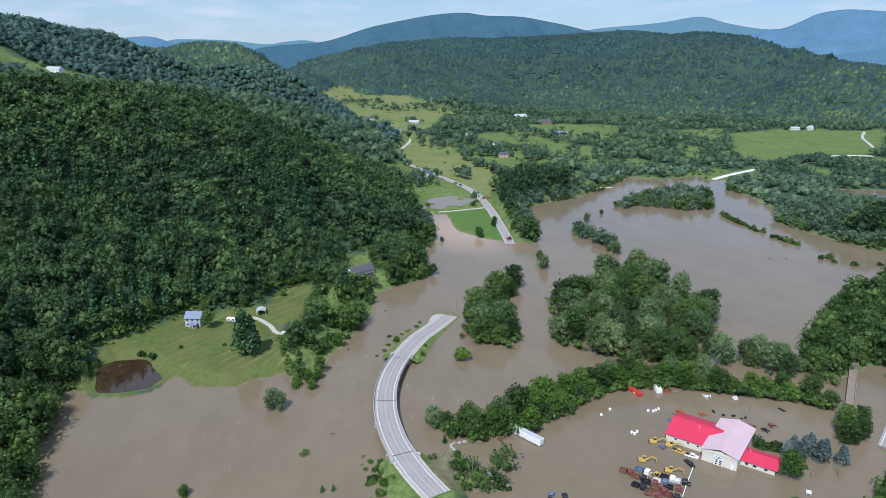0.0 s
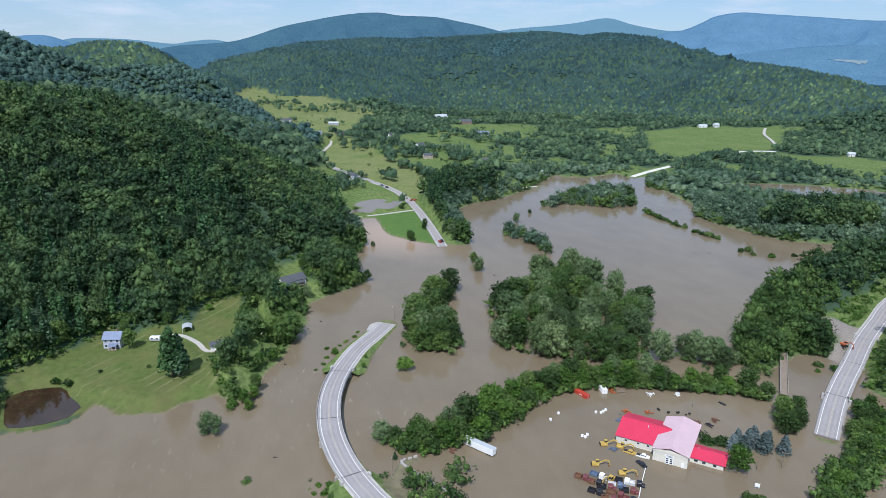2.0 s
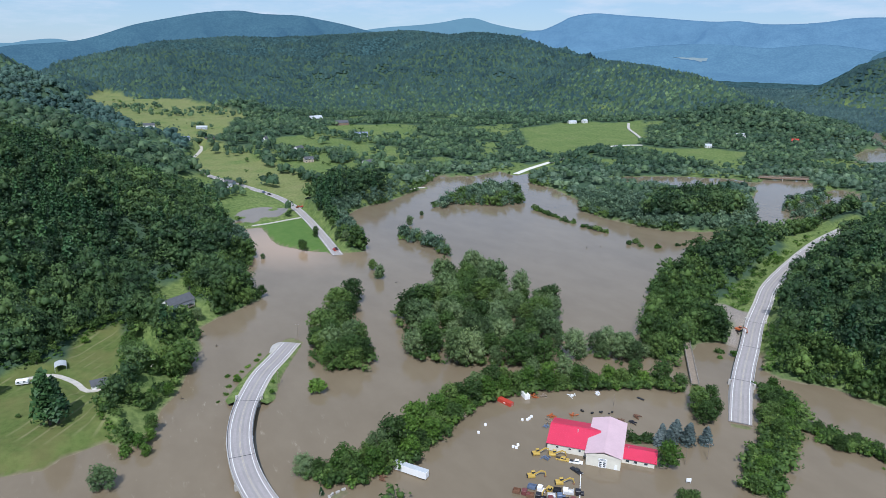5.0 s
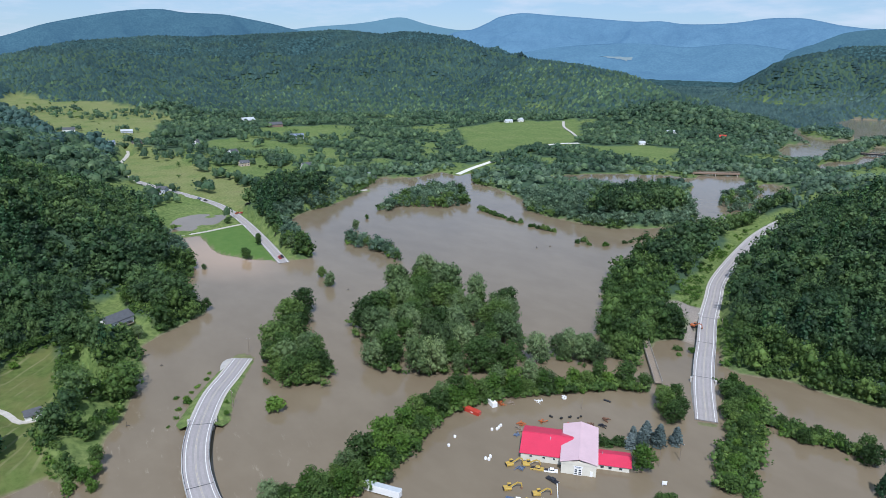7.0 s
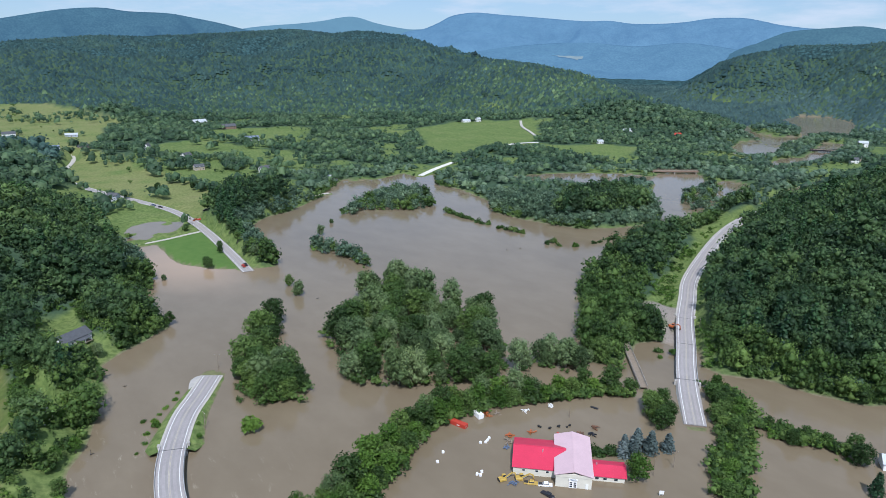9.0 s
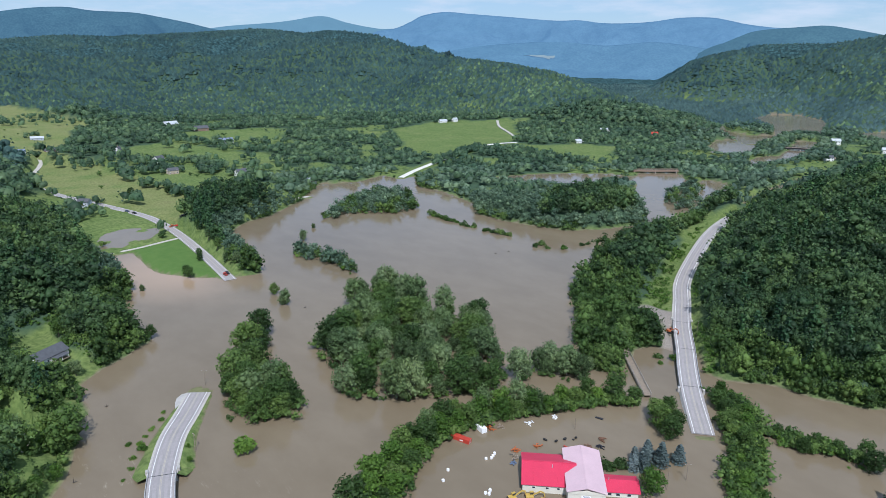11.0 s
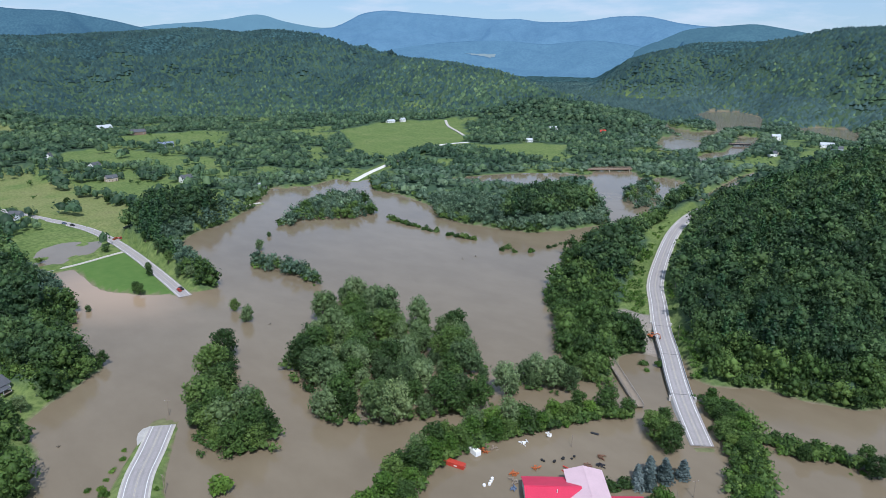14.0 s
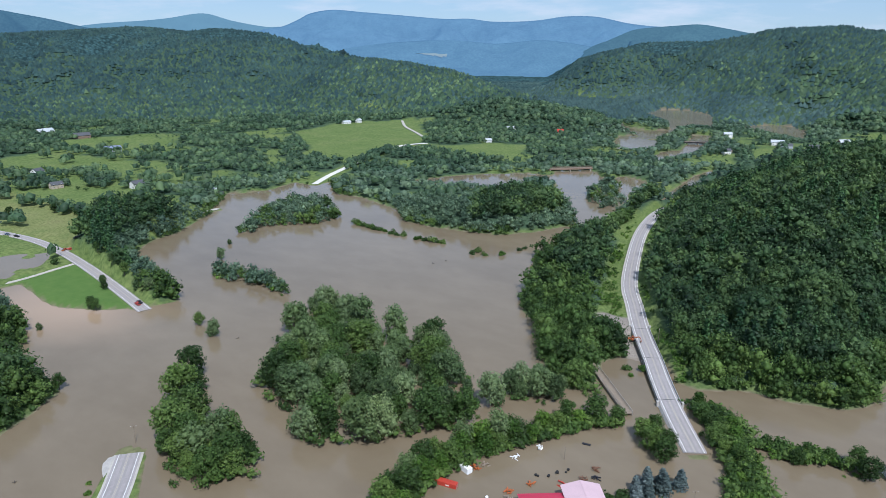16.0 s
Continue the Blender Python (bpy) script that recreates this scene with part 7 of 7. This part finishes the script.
for i, (tx, ty, mat_, bed_, lab_) in enumerate([
        (99.7, 217.7, PAINT_MAROON, RUST, "dark red dump truck in the row of flooded machines"), (103, 213.6, PAINT_BLACK, RUST, "black truck with a rusty bed"),
        (106.1, 217.4, PAINT_WHITE, PAINT_BLUE, "white truck with a blue-grey bed"), (105.5, 210, PAINT_MAROON, PAINT_BLACK, "dark red truck with a black bed"),
        (109.8, 210.1, PAINT_BLUE, STEEL, "blue-grey truck with a steel bed"), (113.6, 211.9, PAINT_WHITE, PAINT_BLACK, "white truck with a black bed"),
        (100.7, 208.4, PAINT_BLACK, PAINT_BLACK, "black truck deep in the flood"), (107.2, 205.5, PAINT_MAROON, RUST, "maroon truck with a rusty bed"),
        (112.5, 206.1, PAINT_MAROON, PAINT_BLACK, "maroon and black truck among machines"), (103.6, 203.5, PAINT_MAROON, RUST, "maroon truck with a rusty bed"),
        (110.1, 201.6, PAINT_BLACK, PAINT_MAROON, "black truck at the end of the row"), (116.9, 209.4, PAINT_BLACK, STEEL, "black truck with a grey bed")]):
    truck(tx, ty, -38 + rm.uniform(-12, 12), mat_, bed_, lab_, -1.0, rm.uniform(5.2, 6.4))
pickup(66.9, 207.1, 60, PAINT_BLUE, "blue-grey car at the yard's edge")
pickup(71.7, 205.4, 80, PAINT_BLACK, "dark car at the yard's edge")
excavator(289, 290.1, -75, PAINT_ORANGE, 0, "orange excavator on the gravel lot", 2.6)


def pole(x, y, h, z=None, arm=True, lean=0.0):
    z = max(land_z(x, y), -1.5) if z is None else z
    b = root("utility_pole", x, y, z, random.uniform(0, 180), "wooden utility pole with a cross-arm", "utility pole", "poles along the road")
    part("pole", cyl(bmesh.new(), 0, 0, h / 2, 0.15, h, "z", 8, 0.10), WOOD, b)
    if arm:
        a = part("crossarm", boxes((0, 0, h - 0.6, 2.4, 0.12, 0.14)), WOOD, b)
        for s in (-1.0, 0, 1.0):
            part("insulator", cyl(bmesh.new(), s, 0, h - 0.42, 0.06, 0.22, "z", 6), PAINT_WHITE, a)


for px_, py_, h, arm in [(168.5, 206.2, 9, False), (179.1, 205.1, 9, True), (172.6, 255.1, 7, False), (59.9, 387.8, 9, True), (37.4, 334.6, 8, True), (30.4, 235.5, 9, True), (40.5, 221.9, 8, True),
                         (301.2, 280.6, 9, True), (364.4, 318.9, 9, True), (438.9, 359.5, 9, True)]:
    pole(px_, py_, h, None, arm)


def sign_frame(x, y, rz, w, label):
    b = root("sign", x, y, -0.8, rz, label, "sign")
    part("panel", boxes((0, 0, 2.2, w, 0.2, 1.5), bevel=0.04), PAINT_WHITE, b, "white panel")
    for s in (-w / 2 + 0.3, w / 2 - 0.3):
        part("post", boxes((s, 0, 1.2, 0.14, 0.14, 2.4)), STEEL, b)


sign_frame(208.2, 229.5, -35, 3.4, "white sign box on posts beside the drowned road")
sign_frame(160.7, 196.5, -35, 1.8, "small white sign frame standing in the flood")


def debris(x, y, rz, mat, kind, label):
    bm = bmesh.new()
    r = random.Random(int(x * 10 + y))
    if kind == "tyres":
        for i in range(3):
            bmesh.ops.create_cone(bm, cap_ends=True, segments=12, radius1=0.5, radius2=0.5, depth=0.35, matrix=Matrix.Translation((r.uniform(-0.8, 0.8), r.uniform(-0.8, 0.8), 0.15 + i * 0.2)))
    elif kind == "pile":
        for i in range(9):
            box(bm, r.uniform(-1.6, 1.6), r.uniform(-1.2, 1.2), r.uniform(0.0, 0.9), r.uniform(0.8, 2.4), r.uniform(0.15, 0.5), r.uniform(0.15, 0.5), r.uniform(0, 3.1))
    else:
        box(bm, 0, 0, 0.15, 3.6, 1.2, 0.45, 0, 0.12)
        box(bm, 0, 0, 0.4, 3.0, 0.8, 0.1)
    ob = part("scrap_pile" if kind == "pile" else "tyre_stack" if kind == "tyres" else "boat", bm, mat)
    ob.matrix_world = pose(x, y, 0, 0, 0, rz)
    tagged(ob, label, "scrap" if kind == "pile" else "tyres" if kind == "tyres" else "boat")


for dx, dy, mat_, kd, lab_ in [(163.3, 252.1, RUBBER, "tyres", "stack of black tyres in the water"), (159.1, 253.3, RUBBER, "tyres", "stack of black tyres in the water"),
                              (166.7, 249.9, RUBBER, "tyres", "stack of black tyres in the water"), (156.1, 256.3, RUBBER, "tyres", "tyres behind the store"),
                              (137.5, 255.1, WOOD, "pile", "pile of timber and pallets behind the store"), (141, 258.1, PAINT_ORANGE, "pile", "orange pallets and parts behind the store"),
                              (150.1, 254.7, PAINT_ORANGE, "pile", "orange machine parts in the flood"), (157.7, 246.4, PAINT_RED, "pile", "red farm implements behind the store"),
                              (166.3, 242.5, RUST, "pile", "rusty frames behind the store"), (170.9, 239.6, PAINT_BLACK, "pile", "black scrap behind the store"),
                              (175.4, 242.6, RUST, "pile", "rusty rack in the flood"), (187.8, 254.7, PAINT_BLACK, "boat", "dark upturned boat adrift in the yard"),
                              (143.8, 276.4, PAINT_ORANGE, "pile", "orange crates beside the white container"), (147.8, 275, WOOD, "pile", "pale debris beside the container"),
                              (172.1, 267.3, PAINT_WHITE, "pile", "white appliances caught by the trees"), (160, 269.2, PAINT_WHITE, "pile", "pale debris caught by the trees"),
                              (57.6, 245.6, RUST, "pile", "rusty flatbed frame in the shallows"), (105.7, 274.5, WOOD, "pile", "brush drifting by the trees"),
                              (120.5, 232.5, PAINT_BLUE, "pile", "blue drums beside the store"), (134, 252.5, PAINT_BLUE, "pile", "blue-grey crates behind the store")]:
    debris(dx, dy, (dx * 37) % 180, mat_, kd, lab_)

# pale block wall along the yard's bank
bl = curve_through([(p[0], p[1], 0.2) for p in BERM], 1.7)
wall = root("block_wall", 0, 0, 0, 0, "low wall of pale concrete blocks on the bank", "wall")
for p, q in zip(bl[:-1], bl[1:]):
    a = math.atan2(q[1] - p[1], q[0] - p[0])
    part("block", boxes((p[0], p[1], 0.25 + random.uniform(-0.08, 0.08), 1.6, 0.8, 0.9, a + random.uniform(-0.08, 0.08)), bevel=0.05), CONCRETE, wall)
bar = root("barrier", 0, 0, 0, 0, "thin pale boom across the flooded yard", "barrier")
part("beam", strip(curve_through([(126.7, 217.5, 0.4), (120.1, 209, 0.4), (114.1, 200.8, 0.4)], 3), -0.14, 0.14, 0, 0, 0.25), PAINT_WHITE, bar)


def truss_bridge(a, b, half, z, mat, label, rails=1.3, depth=0.9):
    """An old steel bridge: deck boards between two lattice sides."""
    A, B = Vector((*a, z)), Vector((*b, z))
    L = (B - A).length
    m = (A + B) / 2
    o = root("bridge", m.x, m.y, z, ang(B.x - A.x, B.y - A.y), label, "bridge")
    part("deck", boxes((0, 0, 0, L, half * 2, 0.25)), WOOD, o, "weathered deck")
    for s in (-1, 1):
        bm = boxes((0, s * half, rails, L, 0.16, 0.2), (0, s * half, -depth / 2, L, 0.25, depth))
        n = max(4, int(L / 3.5))
        for i in range(n + 1):
            box(bm, -L / 2 + i * L / n, s * half, rails / 2, 0.12, 0.12, rails)
            if i < n:
                box(bm, -L / 2 + (i + 0.5) * L / n, s * half, rails / 2, math.hypot(L / n, rails), 0.08, 0.08, 0, 0, 0, math.atan2(rails, L / n) * (1 if i % 2 else -1))
        part("side_truss", bm, mat, o, "rusty lattice side")
    for t in (-0.45, 0, 0.45):
        part("pier", boxes((t * L, 0, -2.2, 0.8, half * 2, 4.0)), CONCRETE, o)


truss_bridge((252.5, 292.6), (220.2, 253.5), 1.7, 1.4, TIMBER_GREY, "narrow old bridge with weathered grey sides, water lapping its deck")
truss_bridge((701.7, 637.3), (751.6, 602.3), 2.6, 3.6, WALL_BROWN, "rusty railway bridge across the far channel", 1.6, 1.6)
truss_bridge((1081.4, 630.2), (1107, 592.6), 3.2, 4.0, PAINT_BLACK, "dark girder bridge over the upper river", 1.4, 2.2)

# road users waiting at the water
for cx_, cy_, ra, mat_, lab_ in [(126.6, 539, 88, PAINT_RED, "red car stopped at the flooded road end"), (128.7, 541, 92, PAINT_BLACK, "dark car stopped at the flooded road end"),
                                 (135, 687.7, 40, PAINT_ORANGE, "orange truck blocking the road junction"), (139, 685.8, 130, PAINT_RED, "red pickup at the road junction"),
                                 (121, 754.2, 110, PAINT_BLACK, "dark car parked along the valley road"), (117.5, 765.5, 108, PAINT_BLUE, "blue car parked along the valley road"),
                                 (96.3, 825.5, 107, PAINT_WHITE, "white van on the valley road"), (145.4, 689.9, 20, PAINT_BLACK, "dark pickup on the junction")]:
    pickup(cx_, cy_, ra, mat_, lab_, land_z(cx_, cy_) + 0.32)
# drift and snags in the current
for sx, sy, h in [(-5.5, 340.4, 2.6), (17.2, 393, 1.2), (-24.3, 299.7, 0.8), (-12.4, 258.3, 0.7), (316.5, 468.8, 1.6), (328.7, 467, 1.2), (144, 450.8, 0.8)]:
    bm = bmesh.new()
    cyl(bm, 0, 0, 0, 0.16, h * 2, "z", 7, 0.06)
    box(bm, 0.4, 0, 0.2, 1.8, 0.2, 0.2, 0.4, 0, 0, 0.3)
    box(bm, -0.2, 0.3, 0.1, 1.4, 0.15, 0.15, 1.6, 0, 0, 0.2)
    ob = part("snag", bm, BARK)
    ob.matrix_world = pose(sx, sy, 0, 12, 0, sx)
    tagged(ob, "dead branch standing out of the current", "driftwood")
